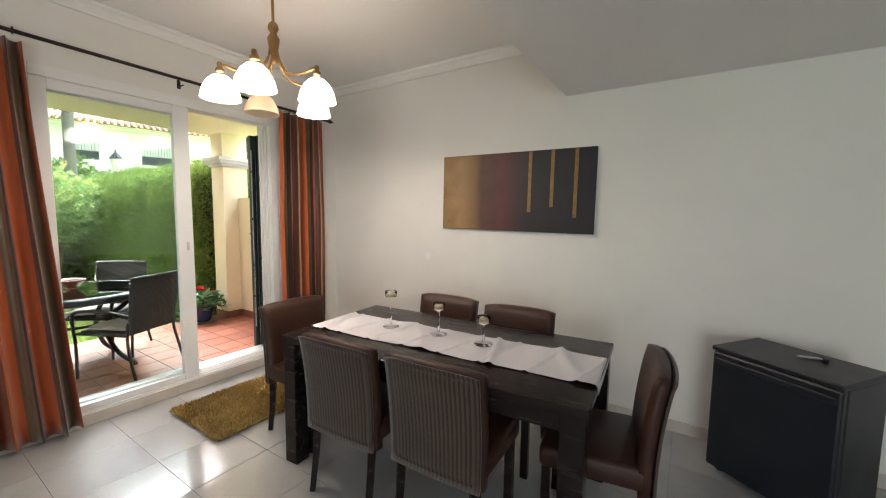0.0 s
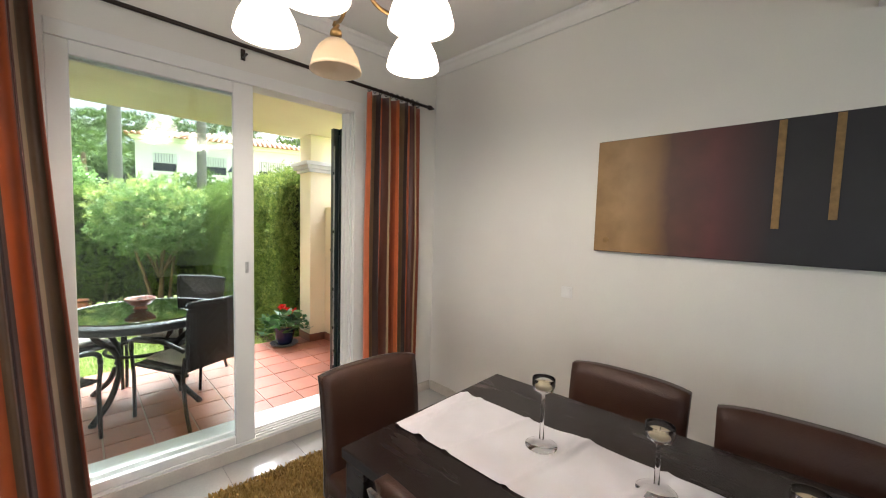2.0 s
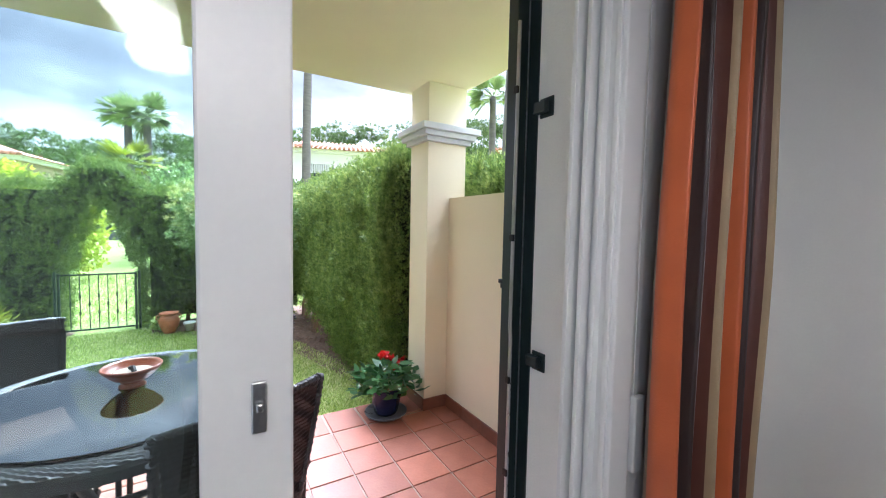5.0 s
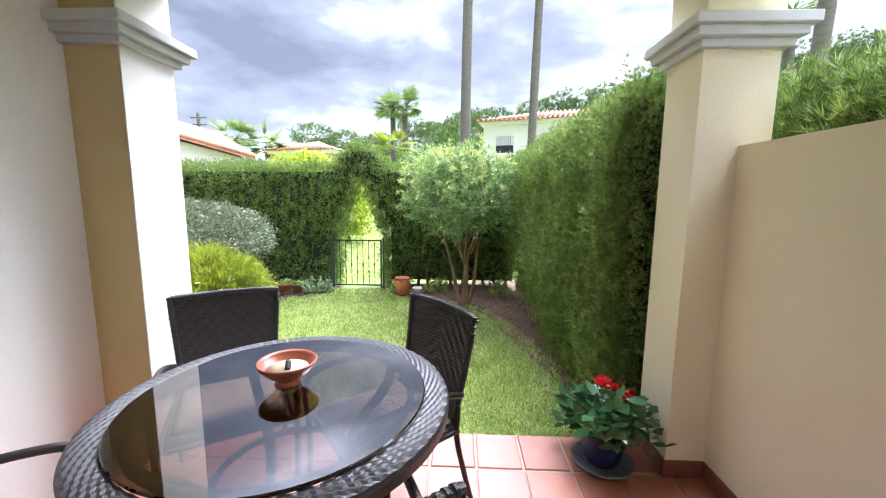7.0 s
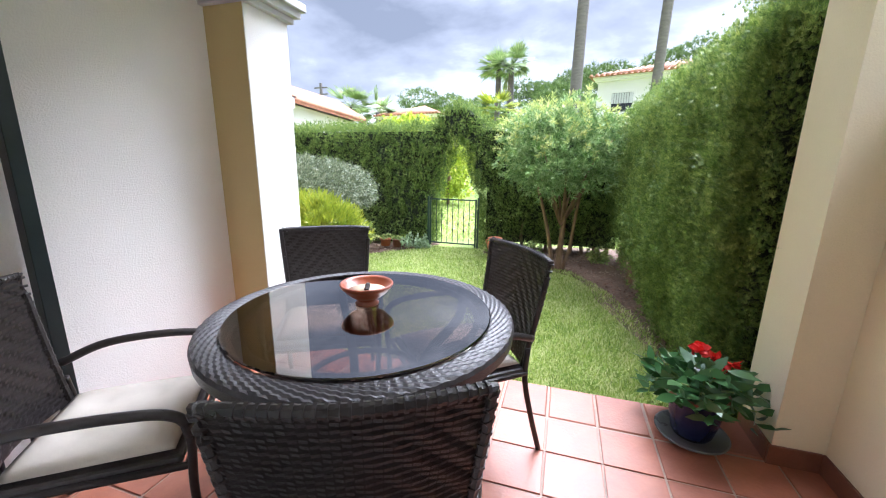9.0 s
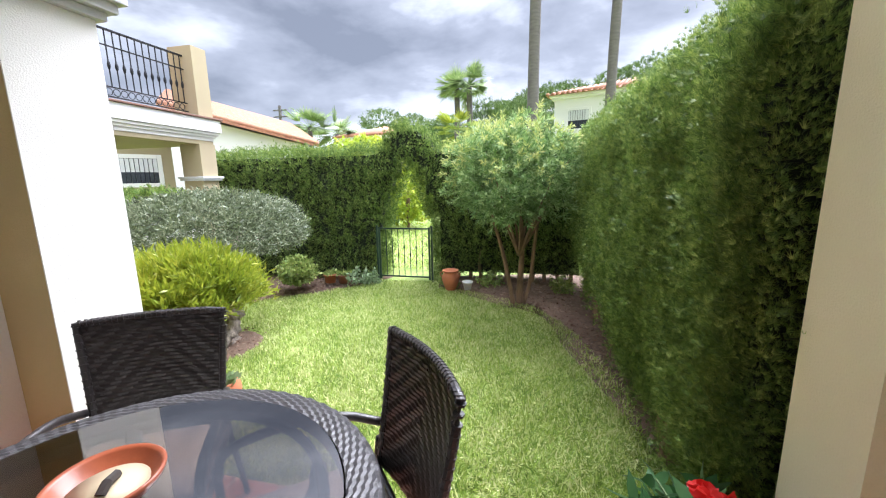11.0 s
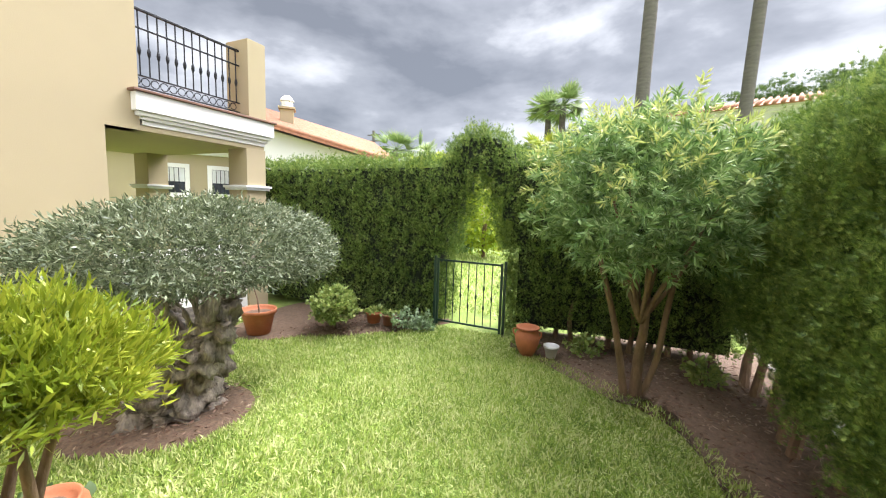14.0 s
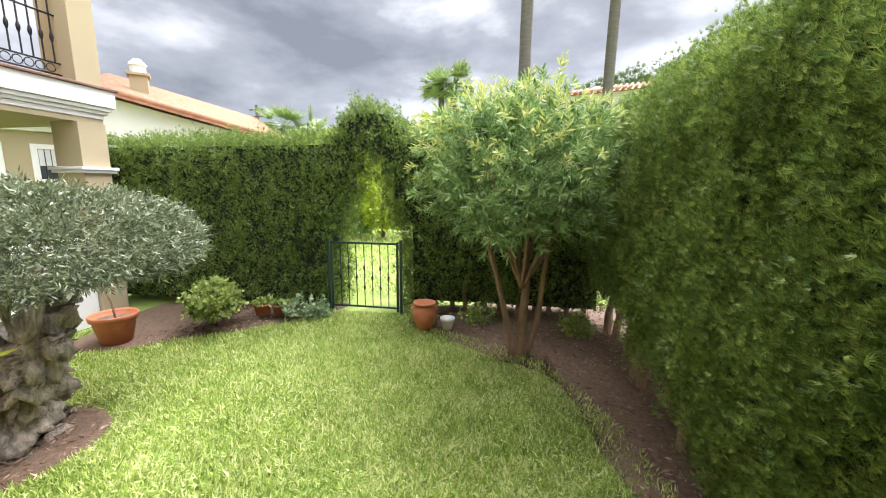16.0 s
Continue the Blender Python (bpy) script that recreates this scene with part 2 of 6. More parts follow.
M["plaster"] = mat("cream_masonry_paint", (0.80, 0.715, 0.51), 0.85, var=0.06, scale=1.5, bump=0.25, bscale=160, stain_or_shade=0.08, stain_or_shade_col=(0.6, 0.5, 0.36))
M["plaster_white"] = mat("white_masonry_paint", (0.83, 0.81, 0.76), 0.85, var=0.05, scale=1.5, bump=0.25, bscale=160)
# Ochre is cream render with its shade put into the colour; left pillar only.
M["shaded_ochre"] = mat("shaded_pillar_ochre", (0.60, 0.47, 0.23), 0.88, var=0.05, scale=1.2, bump=0.2, bscale=150)
M["house_yellow"] = mat("pale_yellow_house_paint", (0.37, 0.305, 0.19), 0.88, var=0.05, scale=1.2, bump=0.2, bscale=150)
M["trim_grey"] = mat("grey_white_moulding", (0.60, 0.60, 0.60), 0.75, var=0.06, bump=0.1)
M["terracotta_tile"] = mat("terracotta_tile", (0.32, 0.112, 0.064), 0.42, var=0.18, scale=9, bump=0.1, bscale=60, per_object=0.16, stain_or_shade=0.3, stain_or_shade_col=(0.34, 0.17, 0.12))
M["grout"] = mat("pale_grout", (0.33, 0.25, 0.20), 0.9, var=0.15, scale=30, bump=0.3)
M["tile_skirt"] = mat("brown_tile_skirting", (0.20, 0.075, 0.042), 0.4, var=0.2, scale=10, bump=0.08, per_object=0.12)
M["wicker"] = mat("dark_brown_synthetic_wicker", (0.032, 0.027, 0.026), 0.32, var=0.35, scale=60, bump=0.2, bscale=400)
M["wicker_grey"] = mat("grey_brown_synthetic_wicker", (0.040, 0.037, 0.038), 0.36, var=0.3, scale=50, bump=0.2, bscale=400)
M["tube"] = mat("dark_powder_coated_tube", (0.018, 0.014, 0.013), 0.4, 0.2, var=0.2, scale=20, bump=0.05)
M["cushion"] = mat("off_white_cushion_cotton", (0.54, 0.49, 0.42), 0.9, var=0.12, scale=8, bump=0.25, bscale=350)
M["table_glass"] = glass_mat("smoked_glass", (0.15, 0.11, 0.09), 0.0, 2.2)
M["clay"] = mat("terracotta_clay", (0.40, 0.13, 0.055), 0.7, var=0.16, scale=14, bump=0.15, stain_or_shade=0.3, stain_or_shade_col=(0.46, 0.24, 0.14))
M["bowl_clay"] = mat("glazed_terracotta", (0.30, 0.075, 0.03), 0.35, var=0.15, scale=14, bump=0.05)
M["blue_glaze"] = mat("dark_blue_glaze", (0.012, 0.018, 0.065), 0.18, var=0.3, scale=10, bump=0.03, stain_or_shade=0.15, stain_or_shade_col=(0.07, 0.05, 0.05))
M["soil"] = mat("brown_bark_mulch", (0.145, 0.092, 0.06), 0.95, var=0.5, scale=30, bump=0.8, bscale=130)
M["lawn_soil"] = mat("turf_base", (0.19, 0.26, 0.05), 0.95, var=0.35, scale=3, bump=0.6, bscale=150, stain_or_shade=0.5, stain_or_shade_col=(0.36, 0.34, 0.14))
M["saucer"] = mat("dark_grey_glaze", (0.13, 0.13, 0.135), 0.3, var=0.15, scale=12, bump=0.03)
M["white_pot"] = mat("white_ceramic", (0.72, 0.71, 0.70), 0.35, var=0.08, scale=20, bump=0.05)
M["bark"] = mat("brown_bark", (0.22, 0.14, 0.09), 0.9, var=0.45, scale=16, bump=0.8, bscale=70, stretch=(1, 1, 0.3))
# Black blotches paint the shade of hollows and fissures into the bark colour.
M["olive_bark"] = mat("grey_gnarled_bark", (0.24, 0.20, 0.165), 0.92, var=0.75, scale=24, bump=1.0, bscale=60, stretch=(1, 1, 0.35), stain_or_shade=0.85, stain_or_shade_col=(0.02, 0.016, 0.013))
M["palm_bark"] = mat("grey_palm_trunk", (0.13, 0.115, 0.11), 0.9, var=0.3, scale=3, bump=0.6, bscale=40, stretch=(1, 1, 4))
M["iron"] = mat("black_wrought_iron", (0.012, 0.013, 0.016), 0.45, 0.4, var=0.2, bump=0.1)
M["gate_green"] = mat("dark_green_gate_paint", (0.010, 0.032, 0.024), 0.4, 0.1, var=0.2, bump=0.1)
M["roof_tile"] = mat("weathered_clay_roof_tile", (0.36, 0.17, 0.10), 0.9, var=0.3, scale=8, bump=0.3, stain_or_shade=0.4, stain_or_shade_col=(0.45, 0.32, 0.22))
M["villa_white"] = mat("villa_white_render", (0.74, 0.72, 0.70), 0.9, var=0.05, scale=0.6, bump=0.1)
M["dark_pane"] = mat("dark_window_pane", (0.03, 0.035, 0.045), 0.12, var=0.2)
M["shutter"] = mat("pale_roller_shutter", (0.6, 0.6, 0.6), 0.6, var=0.1)
M["coping"] = mat("brown_coping_tile", (0.16, 0.075, 0.05), 0.6, var=0.2, scale=12, bump=0.1)
M["path"] = mat("pale_gravel_path", (0.55, 0.50, 0.45), 0.95, var=0.2, scale=10, bump=0.4)
# Leaf tone varies; upright dark noise streaks also imitate shaded gaps between sprays.
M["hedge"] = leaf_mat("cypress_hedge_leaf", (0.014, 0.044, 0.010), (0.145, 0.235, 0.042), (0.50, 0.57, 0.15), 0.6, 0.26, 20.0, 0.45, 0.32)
# Near-black fill: the shade inside the hedges put into colour; the hill reuses it.
M["hedge_core"] = mat("hedge_shade_fill", (0.012, 0.018, 0.008), 1.0, var=0.6, scale=14, bump=0.5)
M["bottle"] = leaf_mat("grey_green_narrow_leaf", (0.035, 0.09, 0.022), (0.21, 0.34, 0.10), (0.56, 0.66, 0.32), 0.45, 0.28, 5.5)
M["bottle_young"] = leaf_mat("yellow_green_young_leaf", (0.20, 0.28, 0.06), (0.42, 0.48, 0.13), (0.62, 0.58, 0.26), 0.5, 0.4, 4.5)
M["olive_leaf"] = leaf_mat("silver_olive_leaf", (0.024, 0.036, 0.014), (0.115, 0.145, 0.07), (0.34, 0.37, 0.24), 0.5, 0.2, 6.0)
M["lime_leaf"] = leaf_mat("lime_yellow_leaf", (0.10, 0.16, 0.012), (0.26, 0.32, 0.022), (0.48, 0.48, 0.06), 0.45, 0.35)
M["box_leaf"] = leaf_mat("variegated_shrub_leaf", (0.10, 0.18, 0.04), (0.26, 0.34, 0.08), (0.52, 0.54, 0.20), 0.45, 0.3)
M["plant_leaf"] = leaf_mat("dark_glossy_leaf", (0.022, 0.075, 0.024), (0.05, 0.14, 0.04), (0.11, 0.22, 0.085), 0.28, 0.2)
M["petal"] = leaf_mat("red_petal", (0.40, 0.006, 0.004), (0.62, 0.012, 0.008), (0.75, 0.03, 0.02), 0.5, 0.3)
M["grass"] = leaf_mat("lawn_grass_blade", (0.12, 0.22, 0.03), (0.42, 0.53, 0.11), (0.88, 0.84, 0.50), 0.55, 0.4, 3.5, 0.78)
M["far_leaf"] = leaf_mat("sunlit_garden_leaf", (0.20, 0.30, 0.02), (0.42, 0.52, 0.04), (0.66, 0.66, 0.09), 0.5, 0.4)
M["pine"] = leaf_mat("stone_pine_needles", (0.03, 0.065, 0.015), (0.09, 0.15, 0.035), (0.22, 0.29, 0.08), 0.7, 0.2)
M["palm_leaf"] = leaf_mat("palm_frond_green", (0.09, 0.15, 0.05), (0.22, 0.31, 0.10), (0.42, 0.48, 0.21), 0.5, 0.25)
M["litter"] = leaf_mat("dry_straw_bits", (0.09, 0.05, 0.035), (0.22, 0.13, 0.09), (0.50, 0.40, 0.30), 0.9, 0.1)
M["succulent"] = leaf_mat("pale_succulent_leaf", (0.12, 0.20, 0.08), (0.24, 0.33, 0.17), (0.40, 0.46, 0.30), 0.45, 0.15)
M["canvas_dark"] = mat("canvas_edge", (0.03, 0.022, 0.018), 0.7)


# ---- building helpers ----
def part(name, bm, material, parent=None, label="", smooth=False):
    me = bpy.data.meshes.new(name)
    bm.to_mesh(me)
    bm.free()
    if smooth:
        me.polygons.foreach_set("use_smooth", [True] * len(me.polygons))
    me.materials.append(material)
    ob = new(name, me)
    if parent:
        ob.parent = parent
    if label:
        tagged(ob, label)
    return ob


def thing(name, m, label, category, group=""):
    ob = new(name)
    ob.empty_display_size = 0.1
    ob.matrix_world = m
    return tagged(ob, label, category, group)


def box(bm, x0, x1, y0, y1, z0, z1, bevel=0.0, m=None):
    r = bmesh.ops.create_cube(bm, size=1.0)
    vs = r["verts"]
    bmesh.ops.scale(bm, verts=vs, vec=(abs(x1 - x0), abs(y1 - y0), abs(z1 - z0)))
    bmesh.ops.translate(bm, verts=vs, vec=((x0 + x1) / 2, (y0 + y1) / 2, (z0 + z1) / 2))
    if bevel:
        es = list({e for v in vs for e in v.link_edges})
        out = bmesh.ops.bevel(bm, geom=es, offset=bevel, segments=2, profile=0.5, affect="EDGES")
        vs = list({v for f in out["faces"] for v in f.verts} | {v for v in vs if v.is_valid})
    if m:
        bmesh.ops.transform(bm, matrix=m, verts=vs)
    return bm


def boxes(*dims, bevel=0.0):
    bm = bmesh.new()
    for d in dims:
        box(bm, *d, bevel=bevel)
    return bm


def lathe(profile, segs=24, m=None, bm=None):
    """A turned shape from (radius, height) pairs."""
    bm = bm or bmesh.new()
    rings = []
    made = []
    for r, z in profile:
        ring = [bm.verts.new((max(r, 1e-4) * math.cos(2 * math.pi * i / segs), max(r, 1e-4) * math.sin(2 * math.pi * i / segs), z)) for i in range(segs)]
        rings.append(ring)
        made += ring
    for a, b in zip(rings, rings[1:]):
        for i in range(segs):
            bm.faces.new((a[i], a[(i + 1) % segs], b[(i + 1) % segs], b[i]))
    if m:
        bmesh.ops.transform(bm, matrix=m, verts=made)
    return bm


def tube(points, radius, segs=8, bm=None, taper=None, flat=1.0):
    """A round bar swept along points; taper gives the end radius."""
    bm = bm or bmesh.new()
    pts = [Vector(p) for p in points]
    rings = []
    for i, p in enumerate(pts):
        d = (pts[min(i + 1, len(pts) - 1)] - pts[max(i - 1, 0)]).normalized()
        up = Vector((0, 0, 1)) if abs(d.z) < 0.95 else Vector((1, 0, 0))
        s = d.cross(up).normalized()
        u = s.cross(d).normalized()
        r = radius if taper is None else radius + (taper - radius) * i / (len(pts) - 1)
        rings.append([bm.verts.new(p + s * (r * math.cos(2 * math.pi * k / segs)) + u * (r * flat * math.sin(2 * math.pi * k / segs))) for k in range(segs)])
    for a, b in zip(rings, rings[1:]):
        for k in range(segs):
            bm.faces.new((a[k], a[(k + 1) % segs], b[(k + 1) % segs], b[k]))
    bm.faces.new(rings[0][::-1])
    bm.faces.new(rings[-1])
    return bm


def curve_pts(ctrl, n=10):
    """Catmull-Rom points through the control points."""
    c = [Vector(p) for p in ctrl]
    c = [c[0] * 2 - c[1], *c, c[-1] * 2 - c[-2]]
    out = []
    for i in range(1, len(c) - 2):
        for k in range(n):
            t = k / n
            a, b, d, e = c[i - 1], c[i], c[i + 1], c[i + 2]
            out.append(0.5 * ((2 * b) + (d - a) * t + (2 * a - 5 * b + 4 * d - e) * t * t + (3 * b - a - 3 * d + e) * t ** 3))
    out.append(c[-2])
    return out


def scatter(name, verts, faces, pos, axis, size, material, parent=None, label="", seed=1, wide=None, kind="stuff"):
    """Many small leaves in one mesh: a template whose z runs along axis, copied to each place."""
    rng = np.random.default_rng(seed)
    tv = np.asarray(verts, dtype=np.float64)
    tf = np.asarray(faces, dtype=np.int64)
    pos = np.asarray(pos, dtype=np.float64)
    axis = np.asarray(axis, dtype=np.float64)
    n, k = len(pos), len(tv)
    z = axis / (np.linalg.norm(axis, axis=1, keepdims=True) + 1e-9)
    h = rng.normal(size=(n, 3))
    x = np.cross(h, z)
    x /= np.linalg.norm(x, axis=1, keepdims=True) + 1e-9
    y = np.cross(z, x)
    s = np.asarray(size, dtype=np.float64).reshape(-1, 1, 1) * np.ones((n, 1, 1))
    wv = s if wide is None else s * wide
    v = pos[:, None, :] + wv * tv[None, :, 0:1] * x[:, None, :] + wv * tv[None, :, 1:2] * y[:, None, :] + s * tv[None, :, 2:3] * z[:, None, :]
    f = (tf[None] + (np.arange(n) * k)[:, None, None]).reshape(-1)
    me = bpy.data.meshes.new(name)
    me.vertices.add(n * k)
    me.vertices.foreach_set("co", v.reshape(-1))
    nf, c = n * len(tf), tf.shape[1]
    me.loops.add(nf * c)
    me.loops.foreach_set("vertex_index", f)
    me.polygons.add(nf)
    me.polygons.foreach_set("loop_start", np.arange(nf) * c)
    me.update(calc_edges=True)
    me.materials.append(material)
    ob = new(name, me)
    if parent:
        ob.parent = parent
    if label:
        tagged(ob, label)
    if kind:
        tagged(ob, kind=kind)
    return ob


LEAF = ([(0, 0, 0), (0.16, 0.03, 0.45), (0, 0, 1), (-0.16, 0.03, 0.45)], [(0, 1, 2, 3)])
BLADE = ([(-0.035, 0, 0), (0.035, 0, 0), (0.02, 0.12, 0.6), (0, 0.35, 1.0)], [(0, 1, 2, 3)])
FAN_V, FAN_F = [], []
for i in range(6):
    a = (i - 2.5) * 0.36
    for dx, dz in ((-0.045, 0.05), (0.045, 0.05), (0.0, 1.0 - 0.12 * abs(i - 2.5))):
        FAN_V.append((dz * math.sin(a) + dx * math.cos(a), 0.12 * math.sin(i * 2.1) * dz, dz * math.cos(a) - dx * math.sin(a)))
    FAN_F.append((3 * i, 3 * i + 1, 3 * i + 2))
FAN = (FAN_V, FAN_F)
BROAD = ([(0, 0, 0), (0.24, 0.05, 0.3), (0.22, 0.03, 0.62), (0, -0.06, 1), (-0.22, 0.03, 0.62), (-0.24, 0.05, 0.3)], [(0, 1, 2, 5), (5, 2, 3, 4)])


def wall(name, dims, material, label):
    return tagged(part(name, boxes(*dims), material), label, "wall", kind="structure")


# ---- setting: dining room ----
GX = -3.30     # plane of the sliding door
WI, WM, WO = -3.28, -3.41, -3.66    # inner face, middle and outer face of the garden wall
PY = 3.685      # face of the picture wall
OY0, OY1, OZ0, OZ1 = 1.37, 2.995, 0.05, 2.24
wall("wall_west", [(WM, WI, -2.6, OY0, -0.4, 2.9), (WM, WI, OY1, 3.785, -0.4, 2.9), (WM, WI, OY0, OY1, -0.4, OZ0), (WM, WI, OY0, OY1, OZ1, 2.9)], M["wall_in"], "cream painted wall round the sliding garden door")
wall("wall_north", [(WI + 0.002, 2.6, PY, PY + 0.2, -0.1, 2.9)], M["wall_in"], "smooth cream painted wall with a picture")
wall("wall_east", [(2.6, 2.8, -2.6, PY, -0.1, 2.9)], M["wall_in"], "plain cream painted wall")
wall("wall_south", [(WI, 0.2, -2.8, -2.6, -0.1, 2.9), (2.2, 2.6, -2.8, -2.6, -0.1, 2.9), (0.2, 2.2, -2.8, -2.6, 2.1, 2.9), (0.2, 2.2, -2.8, -2.6, -0.1, 0.1)], M["wall_in"], "plain cream painted wall with a window")
window_2 = tagged(thing("window_2", pose(0, 0, 0), "white framed window behind the dining table", "window"), kind="structure")
part("window_frame", boxes((0.2, 0.27, -2.72, -2.66, 0.1, 2.1), (2.13, 2.2, -2.72, -2.66, 0.1, 2.1), (1.16, 1.24, -2.72, -2.66, 0.1, 2.1), (0.27, 2.13, -2.72, -2.66, 2.03, 2.1), (0.27, 2.13, -2.72, -2.66, 0.1, 0.17)), M["white_frame"], window_2)
for x0, x1 in ((0.27, 1.16), (1.24, 2.13)):
    part("pane", boxes((x0, x1, -2.693, -2.687, 0.17, 2.03)), M["window_glass"], window_2).visible_shadow = False
sky_data = bpy.data.lights.new("window_daylight", "AREA")
sky_data.shape, sky_data.size, sky_data.size_y = "RECTANGLE", 1.85, 1.85
sky_data.energy, sky_data.color = 11.0, (0.88, 0.95, 1.0)
sky_lamp = new("window_daylight", sky_data)
sky_lamp.matrix_world = look((1.2, -2.65, 1.1), (1.2, 0.35, 1.1))
CEIL = 2.68
tagged(part("ceiling", boxes((WI, 2.6, -2.6, PY, CEIL, 2.9)), M["ceiling"]), "white painted plaster ceiling", "ceiling", kind="structure")
tagged(part("ceiling_soffit", boxes((-0.86, 2.6, -2.6, PY - 0.002, 2.25, CEIL - 0.002)), M["ceiling"]), "lowered white plaster soffit", "ceiling", kind="structure")


def crown(name, length, m):
    bm = bmesh.new()
    prof = [(0, 0), (0.012, 0), (0.018, 0.012), (0.045, 0.042), (0.062, 0.052), (0.066, 0.07), (0, 0.07)]
    a = [bm.verts.new((0, -p, q)) for p, q in prof]
    b = [bm.verts.new((length, -p, q)) for p, q in prof]
    for i in range(len(prof)):
        j = (i + 1) % len(prof)
        bm.faces.new((a[i], a[j], b[j], b[i]))
    bm.faces.new(a)
    bm.faces.new(b[::-1])
    bmesh.ops.transform(bm, matrix=m, verts=bm.verts)
    bmesh.ops.recalc_face_normals(bm, faces=bm.faces)
    return tagged(part(name, bm, M["ceiling"]), "white plaster cornice moulding", "cornice", kind="structure")


crown("trim_cornice_north", 2.40, pose(-3.27, PY - 0.002, CEIL - 0.072))
crown("trim_cornice_west", 6.2, pose(WI + 0.002, -2.55, CEIL - 0.072, 0, 0, 90))
tagged(part("baseboard_north", boxes((-3.26, 2.6, PY - 0.014, PY - 0.001, 0.001, 0.075), bevel=0.002), M["skirting"]), "beige marble baseboard", "baseboard", kind="structure")
tagged(part("baseboard_west", boxes((WI + 0.001, WI + 0.014, -2.5, PY - 0.016, 0.001, 0.075), bevel=0.002), M["skirting"]), "beige marble baseboard", "baseboard", kind="structure")
floor = tagged(part("floor", boxes((WI, 2.6, -2.6, PY, -0.1, -0.006)), M["grout"]), "pale polished marble tile floor", "floor", kind="structure")

# ---- setting: terrace ----
TZ, TX, LY, RY = -0.04, -5.575, 0.64, 3.72
SOF = 2.43
PX = -5.27
wall("wall_terrace_left", [(PX, WO - 0.001, LY - 0.28, LY, -0.4, SOF)], M["plaster_white"], "white rendered terrace wall")
# Pillar body coloured as if shaded; the thin white slab paints its lit side.
wall("pillar_left", [(PX - 0.34, PX - 0.001, LY - 0.28, 0.90, -0.4, SOF)], M["shaded_ochre"], "square rendered pillar with its shaded side put into an ochre colour")
wall("pillar_left_lit_face", [(PX - 0.34, PX - 0.001, 0.9005, 0.906, -0.4, SOF)], M["plaster_white"], "thin white slab painting the pillar's lit side")
wall("wall_terrace_right", [(PX, WO - 0.001, RY, RY + 0.14, -0.4, 1.585)], M["plaster"], "low cream rendered terrace wall")
wall("pillar_right", [(PX - 0.29, PX - 0.001, 3.53, 3.86, -0.4, SOF)], M["plaster"], "square cream rendered pillar")
wall("wall_house_facade", [(WO, WM - 0.0005, -2.6, OY0 - 0.05, -0.4, 3.2), (WO, WM - 0.0005, OY1 + 0.05, RY + 0.14, -0.4, 3.2), (WO, WM - 0.0005, OY0 - 0.05, OY1 + 0.05, OZ1 + 0.02, 3.2)], M["plaster_white"], "white rendered house wall round the garden door")
tagged(part("ceiling_terrace", boxes((PX - 0.36, WO - 0.001, LY - 0.3, RY + 0.16, SOF + 0.001, 3.2)), M["plaster"]), "cream rendered terrace ceiling slab", "ceiling", kind="structure")


def pillar_cap(name, x0, x1, y0, y1, z):
    bm = boxes((x0 - 0.03, x1 + 0.03, y0 - 0.03, y1 + 0.03, z, z + 0.035), (x0 - 0.06, x1 + 0.06, y0 - 0.06, y1 + 0.06, z + 0.0352, z + 0.075), (x0 - 0.085, x1 + 0.085, y0 - 0.085, y1 + 0.085, z + 0.0752, z + 0.12), bevel=0.004)
    return tagged(part(name, bm, M["trim_grey"]), "grey-white moulded pillar capital", "capital", kind="structure")


pillar_cap("trim_capital_right", PX - 0.29, PX, 3.53, 3.86, 1.995)
pillar_cap("trim_capital_left", PX - 0.34, PX, LY - 0.28, 0.905, 2.03)
terrace = tagged(part("floor_terrace", boxes((TX + 0.004, WO, LY - 0.28, RY + 0.14, -0.42, TZ - 0.006)), M["grout"]), "terracotta tile terrace floor with pale joints", "floor", kind="structure")

# ---- setting: ground ----
GZ = -0.36


def ground_z(x, y):
    return GZ - 0.09 * max(0.0, min(1.0, (0.4 - y) / 1.6)) * (1 if x > -11 else 0.4)


bm = bmesh.new()
xs = [-400, -120, -60, -30, -20, -15, -12] + [-11 + 0.35 * i for i in range(24)] + [-1, 30, 300]
ys = [-300, -80, -30, -15, -8] + [-5 + 0.35 * i for i in range(30)] + [8, 15, 40, 120, 300]
gv = [[bm.verts.new((x, y, ground_z(x, y) - 0.02)) for y in ys] for x in xs]
for i in range(len(xs) - 1):
    for j in range(len(ys) - 1):
        bm.faces.new((gv[i][j], gv[i + 1][j], gv[i + 1][j + 1], gv[i][j + 1]))
bmesh.ops.recalc_face_normals(bm, faces=bm.faces)
tagged(part("ground", bm, M["lawn_soil"], smooth=True), "green lawn ground", "lawn", kind="structure")


